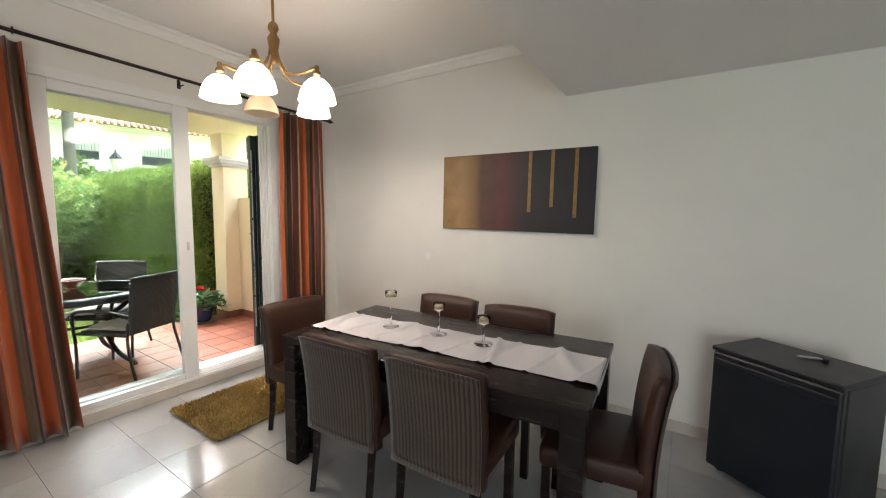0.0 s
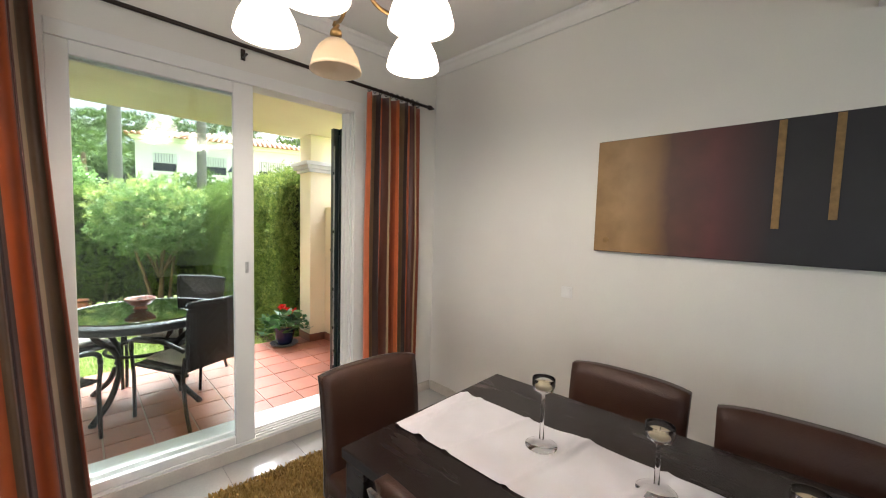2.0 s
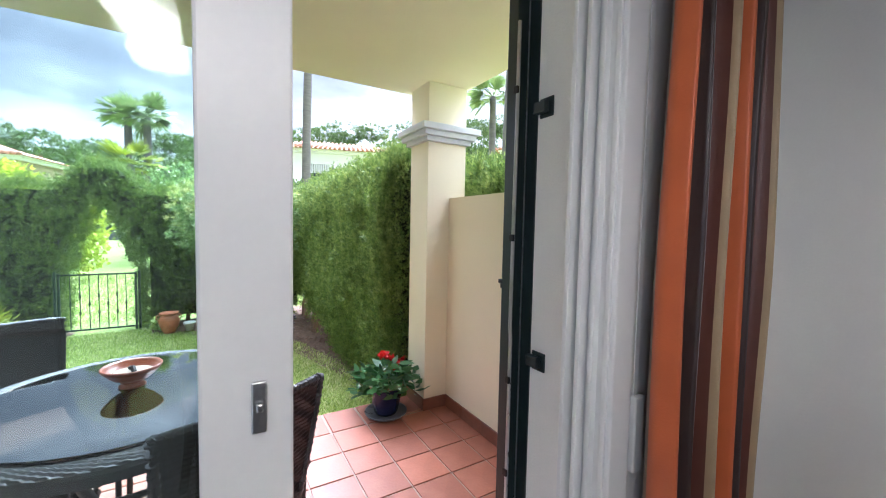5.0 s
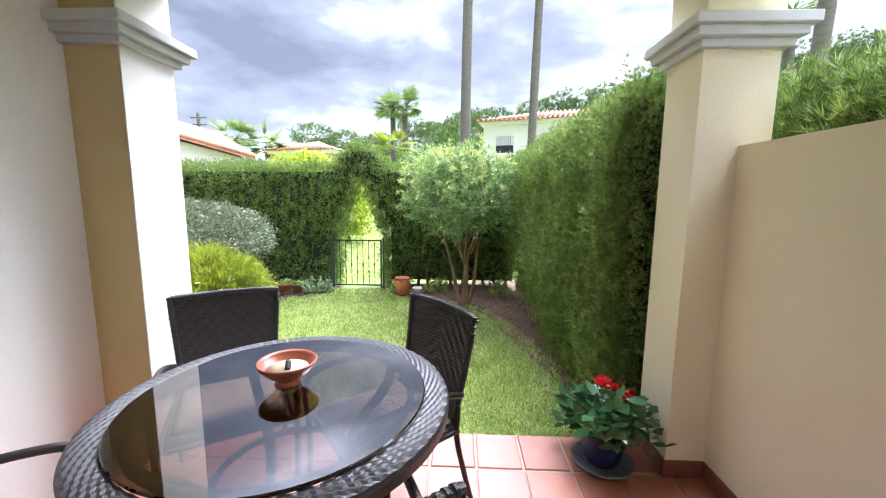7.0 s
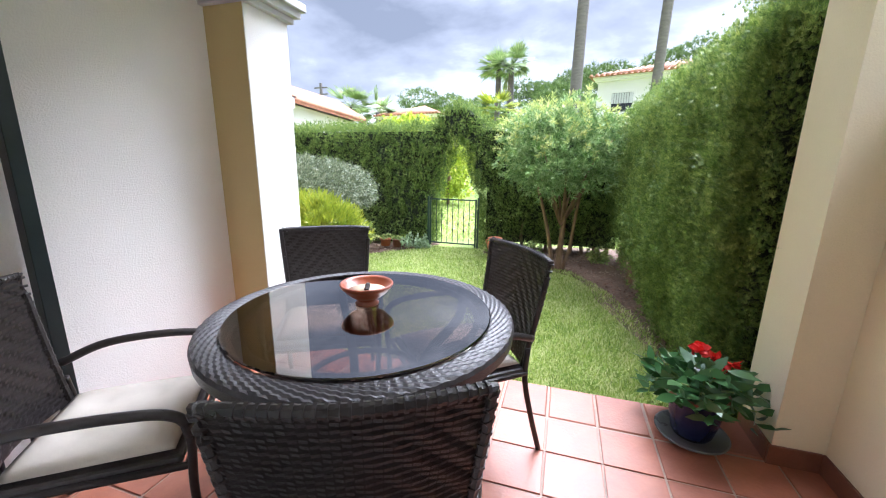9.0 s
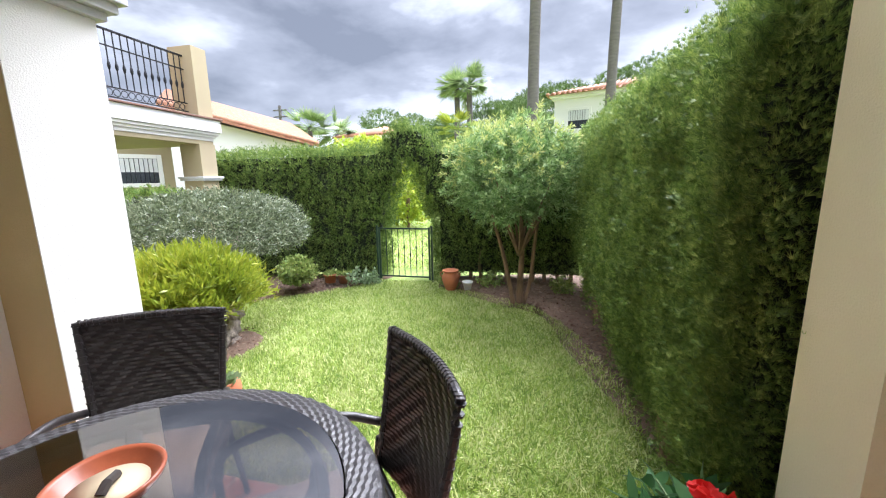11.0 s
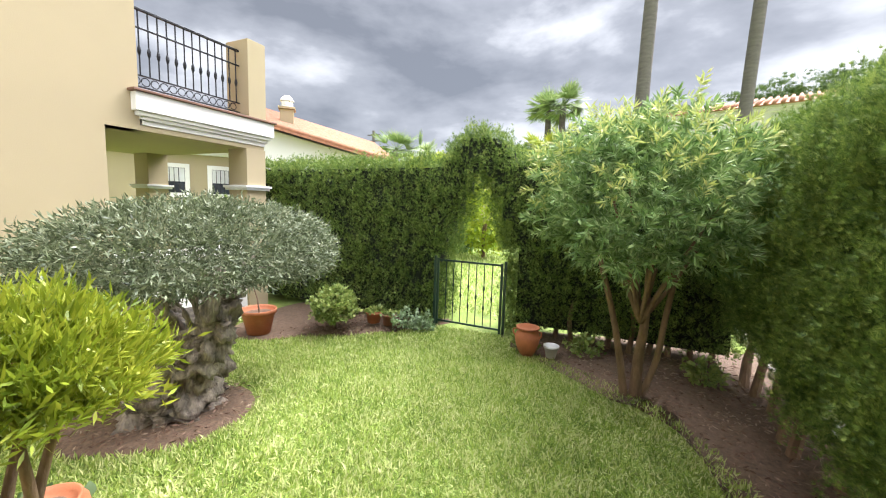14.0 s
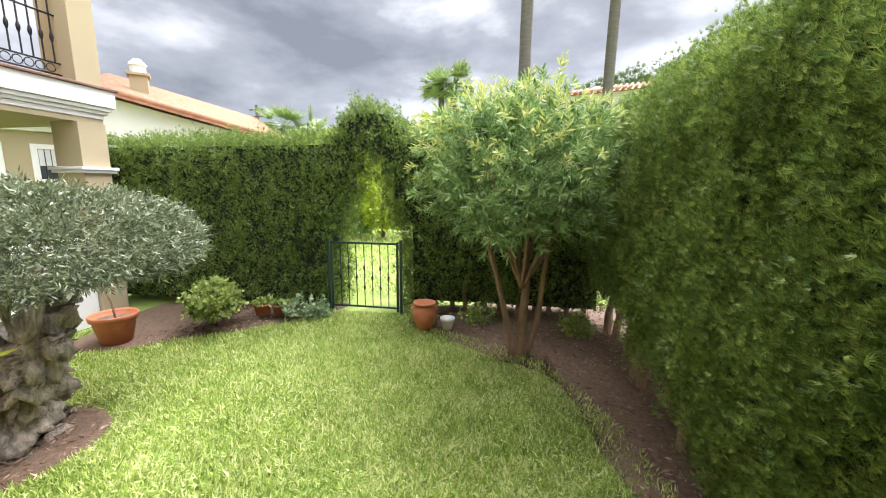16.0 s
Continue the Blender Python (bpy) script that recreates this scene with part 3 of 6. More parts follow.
def bed(name, outline, label):
    """A low mound of mulch with a rounded edge inside a curved outline."""
    pts = curve_pts(outline, 6)
    cx, cy = sum(p.x for p in pts) / len(pts), sum(p.y for p in pts) / len(pts)
    bm = bmesh.new()
    rings = []
    for f, dz in ((1.0, -0.035), (0.985, -0.014), (0.9, -0.004), (0.6, 0.004), (0.3, 0.006)):
        ring = []
        for p in pts:
            x, y = cx + (p.x - cx) * f, cy + (p.y - cy) * f
            ring.append(bm.verts.new((x, y, ground_z(x, y) + dz + 0.012 * noise.noise((x * 6, y * 6, 0)))))
        rings.append(ring)
    for a, b in zip(rings, rings[1:]):
        for i in range(len(pts)):
            j = (i + 1) % len(pts)
            bm.faces.new((a[i], a[j], b[j], b[i]))
    bm.faces.new(rings[-1])
    bmesh.ops.recalc_face_normals(bm, faces=bm.faces)
    return tagged(part(name, bm, M["soil"], smooth=True), label, "flower bed", kind="structure")


BED_R = [(-6.3, 3.6, 0), (-7.4, 3.47, 0), (-8.2, 3.28, 0), (-8.9, 3.02, 0), (-9.45, 2.58, 0), (-9.82, 1.95, 0), (-9.98, 1.42, 0), (-10.25, 1.25, 0), (-10.9, 1.6, 0), (-11.0, 4.3, 0), (-6.2, 4.4, 0), (-6.3, 3.6, 0)]
BED_L = [(-10.3, 0.15, 0), (-9.9, -0.2, 0), (-9.6, -0.6, 0), (-9.3, -1.2, 0), (-8.9, -1.6, 0), (-9.0, -2.3, 0), (-10.8, -2.4, 0), (-10.8, 0.1, 0), (-10.3, 0.15, 0)]
BED_O = [(-6.95, -0.5, 0), (-7.2, -0.2, 0), (-7.6, -0.15, 0), (-7.9, -0.35, 0), (-8.0, -0.7, 0), (-7.8, -1.2, 0), (-7.1, -1.4, 0), (-6.8, -0.9, 0), (-6.95, -0.5, 0)]
bed("bed_hedge", BED_R, "brown mulched bed along the hedge")
bed("bed_gate", BED_L, "brown mulched bed beside the gate")
bed("bed_olive", BED_O, "round brown mulched bed under the olive")
tagged(part("path", boxes((-14.0, -9.3, 3.95, 4.75, GZ - 0.05, GZ + 0.012)), M["path"]), "pale gravel path behind the hedge", "path", kind="structure")


# ---- dining room: garden door ----
def leaf_frame(x0, x1, y0, y1, z0, z1, left, right, top, bottom):
    return boxes((x0, x1, y0, y0 + left, z0, z1), (x0, x1, y1 - right, y1, z0, z1), (x0, x1, y0 + left, y1 - right, z1 - top, z1), (x0, x1, y0 + left, y1 - right, z0, z0 + bottom), bevel=0.004)


door = tagged(thing("door_1", pose(0, 0, 0), "white aluminium sliding garden door, one leaf slid open", "sliding door"), kind="structure")
JL, JR, HZ, SZ = OY0 + 0.07, OY1 - 0.07, OZ1 - 0.07, OZ0 + 0.043
bm = boxes((GX - 0.10, GX + 0.028, OY0, JL, OZ0, OZ1), (GX - 0.10, GX + 0.028, JR, OY1, OZ0, OZ1), (GX - 0.10, GX + 0.028, JL, JR, HZ, OZ1), (GX - 0.10, GX + 0.028, JL, JR, OZ0, SZ), bevel=0.004)
for i, x in enumerate((-0.085, -0.055, -0.025, 0.005)):
    box(bm, GX + x, GX + x + 0.012, JR - 0.008 - 0.010 * (3 - i), JR + 0.001, SZ, HZ, 0.002)
    box(bm, GX + x, GX + x + 0.008, 2.275, JR - 0.02, SZ - 0.001, SZ + 0.012, 0.002)
part("door_frame", bm, M["white_frame"], door)
fixed = part("fixed_leaf", leaf_frame(GX - 0.01, GX + 0.024, JL + 0.001, 2.267, SZ + 0.001, HZ - 0.001, 0.074, 0.105, 0.064, 0.048), M["white_frame"], door)
part("pane", boxes((GX + 0.004, GX + 0.010, JL + 0.073, 2.164, SZ + 0.047, HZ - 0.063)), M["window_glass"], fixed, "greenish clear window glass").visible_shadow = False
slid = part("sliding_leaf", leaf_frame(GX - 0.075, GX - 0.04, JL + 0.001, 2.253, SZ + 0.016, HZ - 0.001, 0.07, 0.07, 0.062, 0.04), M["white_frame"], door)
part("pane", boxes((GX - 0.061, GX - 0.055, JL + 0.07, 2.185, SZ + 0.054, HZ - 0.061)), M["window_glass"], slid, "greenish clear window glass").visible_shadow = False
part("lock", boxes((GX + 0.0245, GX + 0.030, 2.217, 2.235, 1.10, 1.165), (GX + 0.030, GX + 0.036, 2.222, 2.230, 1.128, 1.139), bevel=0.002), M["steel"], door, "small grey lock plate")
part("roller_strap", boxes((WI + 0.001, WI + 0.004, 3.01, 3.025, 0.95, 2.24), bevel=0.0005), M["white_frame"], door, "beige roller shutter strap")
part("strap_box", boxes((WI + 0.001, WI + 0.018, 3.0, 3.035, 0.80, 0.98), bevel=0.004), M["white_frame"], door, "small white strap winder plate")
tagged(part("trim_window_sill", boxes((WO - 0.03, WM - 0.001, OY0 - 0.049, OY1 + 0.049, -0.2, OZ0 - 0.001), bevel=0.004), M["sill_stone"]), "pale stone outer door sill", "sill", kind="structure")

# dark green folding security gate, folded back on the house wall
grille = thing("security_gate", pose(0, 0, 0), "dark green folded steel security gate beside the door", "security gate")
for gx, gy in ((-3.718, 2.992), (-3.672, 3.04)):
    bm = boxes((gx - 0.022, gx + 0.022, gy, gy + 0.045, TZ + 0.05, 2.14), (gx - 0.022, gx + 0.022, gy + 0.60, gy + 0.645, TZ + 0.05, 2.14), (gx - 0.012, gx + 0.012, gy + 0.046, gy + 0.599, TZ + 0.05, TZ + 0.09), (gx - 0.012, gx + 0.012, gy + 0.046, gy + 0.599, 2.10, 2.14), bevel=0.0015)
    pn = part("gate_panel", bm, M["dark_green"], grille)
    # Added sheet between the posts, standing in for the bright white reveal behind.
    part("sheet", boxes((gx - 0.004, gx + 0.004, gy + 0.046, gy + 0.599, TZ + 0.0905, 2.0995)), M["white_frame"], pn, "added white sheet standing in for the wall reveal")
for z in (0.93, 1.71):
    part("hinge_bracket", boxes((-3.648, -3.60, 3.020, 3.040, z, z + 0.035), (-3.64, -3.585, 3.0405, 3.0445, z - 0.012, z + 0.047), bevel=0.003), M["dark_green"], grille)
part("lock_rod", tube([(-3.690, 2.994, 0.25), (-3.690, 2.994, 1.0), (-3.692, 2.992, 1.05), (-3.690, 2.994, 1.6), (-3.690, 2.994, 2.0)], 0.006), M["steel"], grille, "thin bright locking rod")
for z in (0.55, 0.86, 1.32, 1.78):
    part("rod_guide", boxes((-3.699, -3.681, 2.982, 2.9915, z, z + 0.022), bevel=0.002), M["iron"], grille, "small black rod guide")
part("latch", boxes((-3.760, -3.7405, 3.002, 3.022, 1.16, 1.176), (-3.767, -3.753, 2.999, 3.025, 1.1765, 1.19), bevel=0.002), M["iron"], grille, "small black latch")


# the second leaf of the gate, folded on the far reveal
grille_b = thing("security_gate", pose(-0.03, 0, 0), "dark green steel security gate leaf with turned bars, folded back", "security gate")
bm = boxes((-4.345, -4.295, 0.665, 0.715, TZ + 0.05, 2.14), (-3.705, -3.655, 0.665, 0.715, TZ + 0.05, 2.14), (-4.294, -3.706, 0.68, 0.705, TZ + 0.05, TZ + 0.09), (-4.294, -3.706, 0.68, 0.705, 2.10, 2.14), (-4.294, -3.706, 0.68, 0.705, 1.66, 1.68), bevel=0.003)
part("gate_frame", bm, M["dark_green"], grille_b)
for j in range(5):
    bar = lathe([(0.009, TZ + 0.09), (0.009, 0.44), (0.02, 0.47), (0.014, 0.49), (0.028, 0.53), (0.014, 0.565), (0.028, 0.60), (0.014, 0.64), (0.02, 0.66), (0.009, 0.69), (0.009, 1.10), (0.02, 1.13), (0.014, 1.15), (0.028, 1.18), (0.014, 1.215), (0.028, 1.25), (0.014, 1.29), (0.02, 1.31), (0.009, 1.34), (0.009, 2.10)], 10, pose(-4.19 + 0.098 * j, 0.6925, 0))
    part("bar", bar, M["iron"], grille_b)


# ---- curtains ----
def curtain(y0, y1, z0, z1, folds, seed, label, flare=0.0):
    rng = random.Random(seed)
    nu, nv = folds * 14, 26
    bm = bmesh.new()
    uv = bm.loops.layers.uv.new("UVMap")
    ph = [rng.uniform(-0.5, 0.5) for _ in range(folds + 2)]
    rows, width = [], (y1 - y0) * 1.9
    for j in range(nv + 1):
        t = j / nv
        row = []
        for i in range(nu + 1):
            s = i / nu
            a = s * folds * 2 * math.pi + 0.8 * ph[int(s * folds)] * (1 - t * 0.3)
            amp = (0.030 + 0.020 * t) * (1 + 0.5 * ph[int(s * folds) + 1])
            wob = 0.012 * noise.noise((s * 5, t * 2.5, seed))
            y = y0 + (y1 - y0) * s + 0.012 * math.cos(a) + 0.03 * (s - 0.5) * math.sin(t * 3.0) + flare * s * t ** 1.6
            x = -3.205 + amp * math.sin(a) + wob * 1.2
            row.append((bm.verts.new((x, y, z1 + (z0 - z1) * t)), s * width, t))
        rows.append(row)
    for j in range(nv):
        for i in range(nu):
            q = (rows[j][i], rows[j][i + 1], rows[j + 1][i + 1], rows[j + 1][i])
            f = bm.faces.new([v[0] for v in q])
            for lp, v in zip(f.loops, q):
                lp[uv].uv = (v[1], v[2])
    ob = part("curtain", bm, M["curtain"], smooth=True)
    sol = ob.modifiers.new("thickness", "SOLIDIFY")
    sol.thickness = 0.003
    return tagged(ob, label, "curtain", "curtains at the garden door")


curtain(2.97, 3.45, 0.03, 2.30, 6, 3, "rust and brown striped taffeta curtain, drawn aside")
curtain(0.945, 1.405, 0.03, 2.315, 6, 8, "rust and brown striped taffeta curtain hanging in deep folds", 0.13)
rod = thing("curtain_rod", pose(-3.205, -0.085, 2.325), "dark bronze curtain rod with twisted finials", "curtain rod")
part("pole", tube([(0, 0.95, 0.045), (0, 3.60, 0)], 0.011, 10), M["rod"], rod)
for y, s in ((3.60, 1), (0.95, -1)):
    bm = lathe([(0.0, 0), (0.013, 0.0), (0.009, 0.012), (0.016, 0.022), (0.020, 0.042), (0.012, 0.062), (0.006, 0.078), (0.0, 0.088)], 10, pose(0, y, 0 if s > 0 else 0.045, -90 * s))
    part("finial", bm, M["rod"], rod)
for i in range(10):
    part("ring", tube([(0.018 * math.cos(a * 0.6283), 3.08 + 0.047 * i, 0.002 + 0.018 * math.sin(a * 0.6283)) for a in range(11)], 0.003, 6), M["rod"], rod)
for i in range(9):
    part("ring", tube([(0.018 * math.cos(a * 0.6283), 1.07 + 0.05 * i, 0.038 + 0.018 * math.sin(a * 0.6283)) for a in range(11)], 0.003, 6), M["rod"], rod)
for y in (1.02, 2.3, 3.53):
    part("bracket", boxes((-0.0745, -0.068, y - 0.012, y + 0.012, -0.03, 0.03), (-0.07, 0.0, y - 0.005, y + 0.005, -0.02, -0.012), bevel=0.002), M["rod"], rod)


# ---- dining table and chairs ----
dt = thing("dining_table", pose(-1.137, 2.535, 0, 0, 0, 3.5), "dark stained wooden dining table with square legs", "table")
TL, TW, TH = 0.80, 0.41, 0.73
part("tabletop", boxes((-TL, TL, -TW, TW, TH - 0.035, TH), bevel=0.004), M["dark_wood"], dt)
part("apron", boxes((-TL + 0.06, TL - 0.06, -TW + 0.03, -TW + 0.05, TH - 0.115, TH - 0.036), (-TL + 0.06, TL - 0.06, TW - 0.05, TW - 0.03, TH - 0.115, TH - 0.036), (-TL + 0.03, -TL + 0.05, -TW + 0.06, TW - 0.06, TH - 0.115, TH - 0.036), (TL - 0.05, TL - 0.03, -TW + 0.06, TW - 0.06, TH - 0.115, TH - 0.036)), M["dark_wood"], dt)
for sx in (-1, 1):
    for sy in (-1, 1):
        part("leg", boxes((sx * (TL - 0.055) - 0.045, sx * (TL - 0.055) + 0.045, sy * (TW - 0.055) - 0.045, sy * (TW - 0.055) + 0.045, 0.001, TH - 0.036), bevel=0.004), M["dark_wood"], dt)


def parsons_chair():
    ch = thing("dining_chair", pose(0, 0, 0), "brown leatherette dining chair with a striped corduroy back", "chair", "chairs round the dining table")
    part("seat", boxes((-0.222, 0.222, -0.19, 0.21, 0.36, 0.455), bevel=0.022), M["leather"], ch, smooth=True)
    # backrest leans back and curves a little in plan; local -y is the back
    def sheet(off0, off1, name, material, label, grow):
        bm = bmesh.new()
        uv = bm.loops.layers.uv.new("UVMap")
        nx, nz = 12, 10
        grid = {}
        for side, off in ((0, off0), (1, off1)):
            for i in range(nx + 1):
                for j in range(nz + 1):
                    u, t = i / nx * 2 - 1, j / nz
                    z = 0.33 + (0.82 - 0.33) * t + grow * (1 if j == nz else 0) - (0.012 * u * u * u * u if j == nz else 0)
                    y = -0.205 - 0.055 * t * t + off + 0.02 * u * u * (0.4 + 0.6 * t)
                    ed = 0.012 if i in (0, nx) or j in (0, nz) else 0
                    y += ed if side == 0 else -ed
                    grid[side, i, j] = (bm.verts.new(((0.225 + grow) * u * (1 - 0.03 * (1 - t)), y, z)), (u + 1) * 0.205, t)
        def quad(ks):
            q = [grid[k] for k in ks]
            f = bm.faces.new([v[0] for v in q])
            for lp, v in zip(f.loops, q):
                lp[uv].uv = (v[1], v[2])
        for i in range(nx):
            for j in range(nz):
                quad(((0, i, j), (0, i + 1, j), (0, i + 1, j + 1), (0, i, j + 1)))
                quad(((1, i, j + 1), (1, i + 1, j + 1), (1, i + 1, j), (1, i, j)))
        for j in range(nz):
            quad(((0, 0, j), (0, 0, j + 1), (1, 0, j + 1), (1, 0, j)))
            quad(((0, nx, j + 1), (0, nx, j), (1, nx, j), (1, nx, j + 1)))
        for i in range(nx):
            quad(((0, i, nz), (0, i + 1, nz), (1, i + 1, nz), (1, i, nz)))
            quad(((0, i + 1, 0), (0, i, 0), (1, i, 0), (1, i + 1, 0)))
        bmesh.ops.recalc_face_normals(bm, faces=bm.faces)
        return part(name, bm, material, ch, label, smooth=True)
    sheet(-0.012, 0.05, "backrest", M["leather"], "brown leatherette backrest", 0.0)
    sheet(-0.026, -0.013, "back_cover", M["cord"], "brown striped corduroy back cover", -0.006)
    for sx in (-1, 1):
        bm = bmesh.new()
        box(bm, sx * 0.18 - 0.02, sx * 0.18 + 0.02, 0.165, 0.2, 0.001, 0.362, 0.003)
        part("leg", bm, M["dark_wood"], ch)
        bm = tube([(sx * 0.18, -0.185, 0.36), (sx * 0.18, -0.2, 0.18), (sx * 0.182, -0.225, 0.003)], 0.026, 4, taper=0.019)
        part("leg", bm, M["dark_wood"], ch)
    return ch


chair = parsons_chair()
chair_at = [(-2.03, 2.405, -90), (-1.408, 2.25, 2), (-0.892, 2.285, 2), (-1.47, 2.90, 181), (-0.922, 2.88, 184), (-0.359, 2.578, 99)]
for i, (x, y, a) in enumerate(chair_at):
    if i == 0:
        chair.matrix_world = pose(x, y, 0, 0, 0, a)
    else:
        copy_thing(chair, pose(x, y, 0, 0, 0, a))

# satin runner with soft creases
bm = bmesh.new()
nx, ny = 200, 24
rows = []
for i in range(nx + 1):
    s = i / nx
    x = -0.785 + 1.595 * s
    row = []
    for j in range(ny + 1):
        y = -0.175 + 0.35 * j / ny + 0.004 * math.sin(s * 17)
        crease = 0.011 * max(0, math.sin(s * 21 + 5 * y + 1.5 * math.sin(s * 9))) ** 14 + 0.006 * max(0, math.sin(s * 47 - 7 * y)) ** 20 + 0.0025 * (noise.noise((x * 9, y * 9, 3)) + 0.6)
        z = TH + 0.0025 + crease
        xx = x
        if x > TL - 0.004:
            z = TH + 0.003 - (x - TL + 0.004) * 2.2
            xx = TL + 0.003
        row.append(bm.verts.new((xx, y, z)))
    rows.append(row)
for a, b in zip(rows, rows[1:]):
    for j in range(ny):
        bm.faces.new((a[j], b[j], b[j + 1], a[j + 1]))
runner = part("table_runner", bm, M["cloth"], smooth=True)
runner.matrix_world = dt.matrix_world @ pose(0, -0.033, 0, 0, 0, 0.5)
tagged(runner, "creased white satin runner along the dining table", "table runner")


def candle_holder(x, y, h):
    t = thing("candle_holder", pose(x, y, TH + 0.0072), "clear glass stemmed candle holder with a cream candle", "candle holder", "candle holders on the runner")
    prof = [(0.0, 0), (0.047, 0.0), (0.048, 0.003), (0.02, 0.008), (0.007, 0.016), (0.0055, h * 0.45), (0.006, h - 0.05), (0.012, h - 0.043), (0.030, h - 0.036), (0.034, h - 0.02), (0.034, h), (0.0315, h), (0.0315, h - 0.02), (0.028, h - 0.032), (0.0, h - 0.034)]
    part("glass", lathe(prof, 28), M["clear"], t, smooth=True)
    cn = part("candle", lathe([(0, h - 0.0325), (0.026, h - 0.0315), (0.027, h - 0.016), (0.0, h - 0.015)], 20), M["wax"], t, smooth=True)
    part("wick", tube([(0, 0, h - 0.015), (0.001, 0, h - 0.006)], 0.0012, 5), M["canvas_dark"], cn)


candle_holder(-1.503, 2.527, 0.212)
candle_holder(-1.194, 2.567, 0.177)
candle_holder(-0.916, 2.565, 0.147)

# abstract painting
pic = thing("painting", pose(-1.252, PY - 0.002, 1.579, 0, 0.5, 0), "abstract canvas in tan, maroon and black with gold strips", "painting")
part("canvas", boxes((-0.625, 0.625, -0.03, 0, -0.304, 0.304), bevel=0.003), M["canvas_dark"], pic)
m, nt, bsdf = node_mat("painted_canvas")
n, l = nt.nodes, nt.links
co = n.new("ShaderNodeTexCoord")
sep = n.new("ShaderNodeSeparateXYZ")
l.new(co.outputs["Object"], sep.inputs["Vector"])
nz = n.new("ShaderNodeTexNoise")
nz.inputs["Scale"].default_value = 9
nz.inputs["Detail"].default_value = 8
l.new(co.outputs["Object"], nz.inputs["Vector"])
ma = n.new("ShaderNodeMath")
ma.operation = "MULTIPLY_ADD"
ma.inputs[1].default_value = 0.10
l.new(nz.outputs["Fac"], ma.inputs[0])
l.new(sep.outputs["X"], ma.inputs[2])
mr = n.new("ShaderNodeMapRange")
mr.inputs["From Min"].default_value, mr.inputs["From Max"].default_value = -0.58, 0.68
l.new(ma.outputs[0], mr.inputs["Value"])
rp = n.new("ShaderNodeValToRGB")
rp.color_ramp.elements[0].color = (0.24, 0.135, 0.045, 1)
rp.color_ramp.elements[1].position = 0.62
rp.color_ramp.elements[1].color = (0.010, 0.009, 0.011, 1)
for p, c in ((0.14, (0.30, 0.18, 0.075)), (0.25, (0.19, 0.10, 0.035)), (0.30, (0.075, 0.028, 0.016)), (0.45, (0.085, 0.018, 0.018)), (0.55, (0.035, 0.012, 0.012))):
    rp.color_ramp.elements.new(p).color = (*c, 1)
l.new(mr.outputs["Result"], rp.inputs["Fac"])
sc = n.new("ShaderNodeVectorMath")
sc.operation = "SCALE"
mr2 = n.new("ShaderNodeMapRange")
mr2.inputs["To Min"].default_value, mr2.inputs["To Max"].default_value = 0.6, 1.35
l.new(nz.outputs["Fac"], mr2.inputs["Value"])
l.new(rp.outputs["Color"], sc.inputs[0])
l.new(mr2.outputs["Result"], sc.inputs["Scale"])
l.new(sc.outputs["Vector"], bsdf.inputs["Base Color"])
bsdf.inputs["Roughness"].default_value = 0.55
part("painted_face", boxes((-0.622, 0.622, -0.034, -0.0305, -0.301, 0.301)), m, pic, "tan, maroon and black paint")
M["gold_leaf"] = mat("dull_gold_paint", (0.22, 0.13, 0.045), 0.45, 0.3, var=0.3, scale=30)
for x, z0 in ((0.14, -0.155), (0.31, -0.115), (0.48, -0.19)):
    part("gold_strip", boxes((x, x + 0.026, -0.037, -0.0345, z0, 0.298), bevel=0.001), M["gold_leaf"], pic, "dull gold strip")
part("seal", lathe([(0, 0), (0.018, 0), (0.018, 0.002), (0, 0.002)], 14, pose(-0.555, -0.0342, -0.24, 90)), M["gold_leaf"], pic, "small round gold seal")

sw = thing("light_switch", pose(-2.046, PY - 0.0005, 1.013), "white plastic light switch on the wall", "light switch")
part("plate", boxes((-0.036, 0.036, -0.008, 0, -0.036, 0.036), bevel=0.004), M["white_frame"], sw)
part("rocker", boxes((-0.027, 0.027, -0.014, -0.0092, -0.027, 0.027), bevel=0.003), M["white_frame"], sw)

# black refrigerator beside the wall
fr = thing("mini_fridge", pose(0.424, 3.364, 0, 0, 0, -36), "black small refrigerator against the wall", "refrigerator")
part("body", boxes((-0.265, 0.265, -0.17, 0.165, 0.03, 0.684), bevel=0.008), M["black"], fr)
dr = part("door", boxes((-0.265, 0.265, -0.215, -0.172, 0.04, 0.682), bevel=0.012), M["black"], fr)
part("handle", boxes((-0.25, 0.25, -0.228, -0.216, 0.62, 0.65), bevel=0.004), M["black"], dr)
part("seal", boxes((-0.258, 0.258, -0.1718, -0.1702, 0.05, 0.675)), M["rod"], fr, "dark rubber door seal")
part("top", boxes((-0.27, 0.27, -0.22, 0.17, 0.6845, 0.71), bevel=0.006), M["black"], fr)
for sx in (-0.23, 0.23):
    for sy in (-0.14, 0.13):
        part("foot", lathe([(0, 0.001), (0.018, 0.001), (0.016, 0.03), (0, 0.03)], 12, pose(sx, sy, 0)), M["black"], fr)
ct = thing("corkscrew", pose(0.47, 3.36, 0.711, 0, 0, 10), "small steel tool lying on the refrigerator", "tool")
part("shaft", tube([(-0.05, 0, 0.008), (0.05, 0, 0.008)], 0.006, 8), M["steel"], ct)
part("grip", boxes((0.045, 0.06, -0.03, 0.03, 0.001, 0.017), bevel=0.004), M["black"], ct)

# shaggy rug
rug = thing("rug", pose(-2.69, 2.395, 0.001), "golden shaggy rug on the marble floor", "rug")
part("backing", boxes((-0.30, 0.30, -0.43, 0.43, 0, 0.01), bevel=0.004), M["soil"], rug)
rng = np.random.default_rng(5)
N = 15000
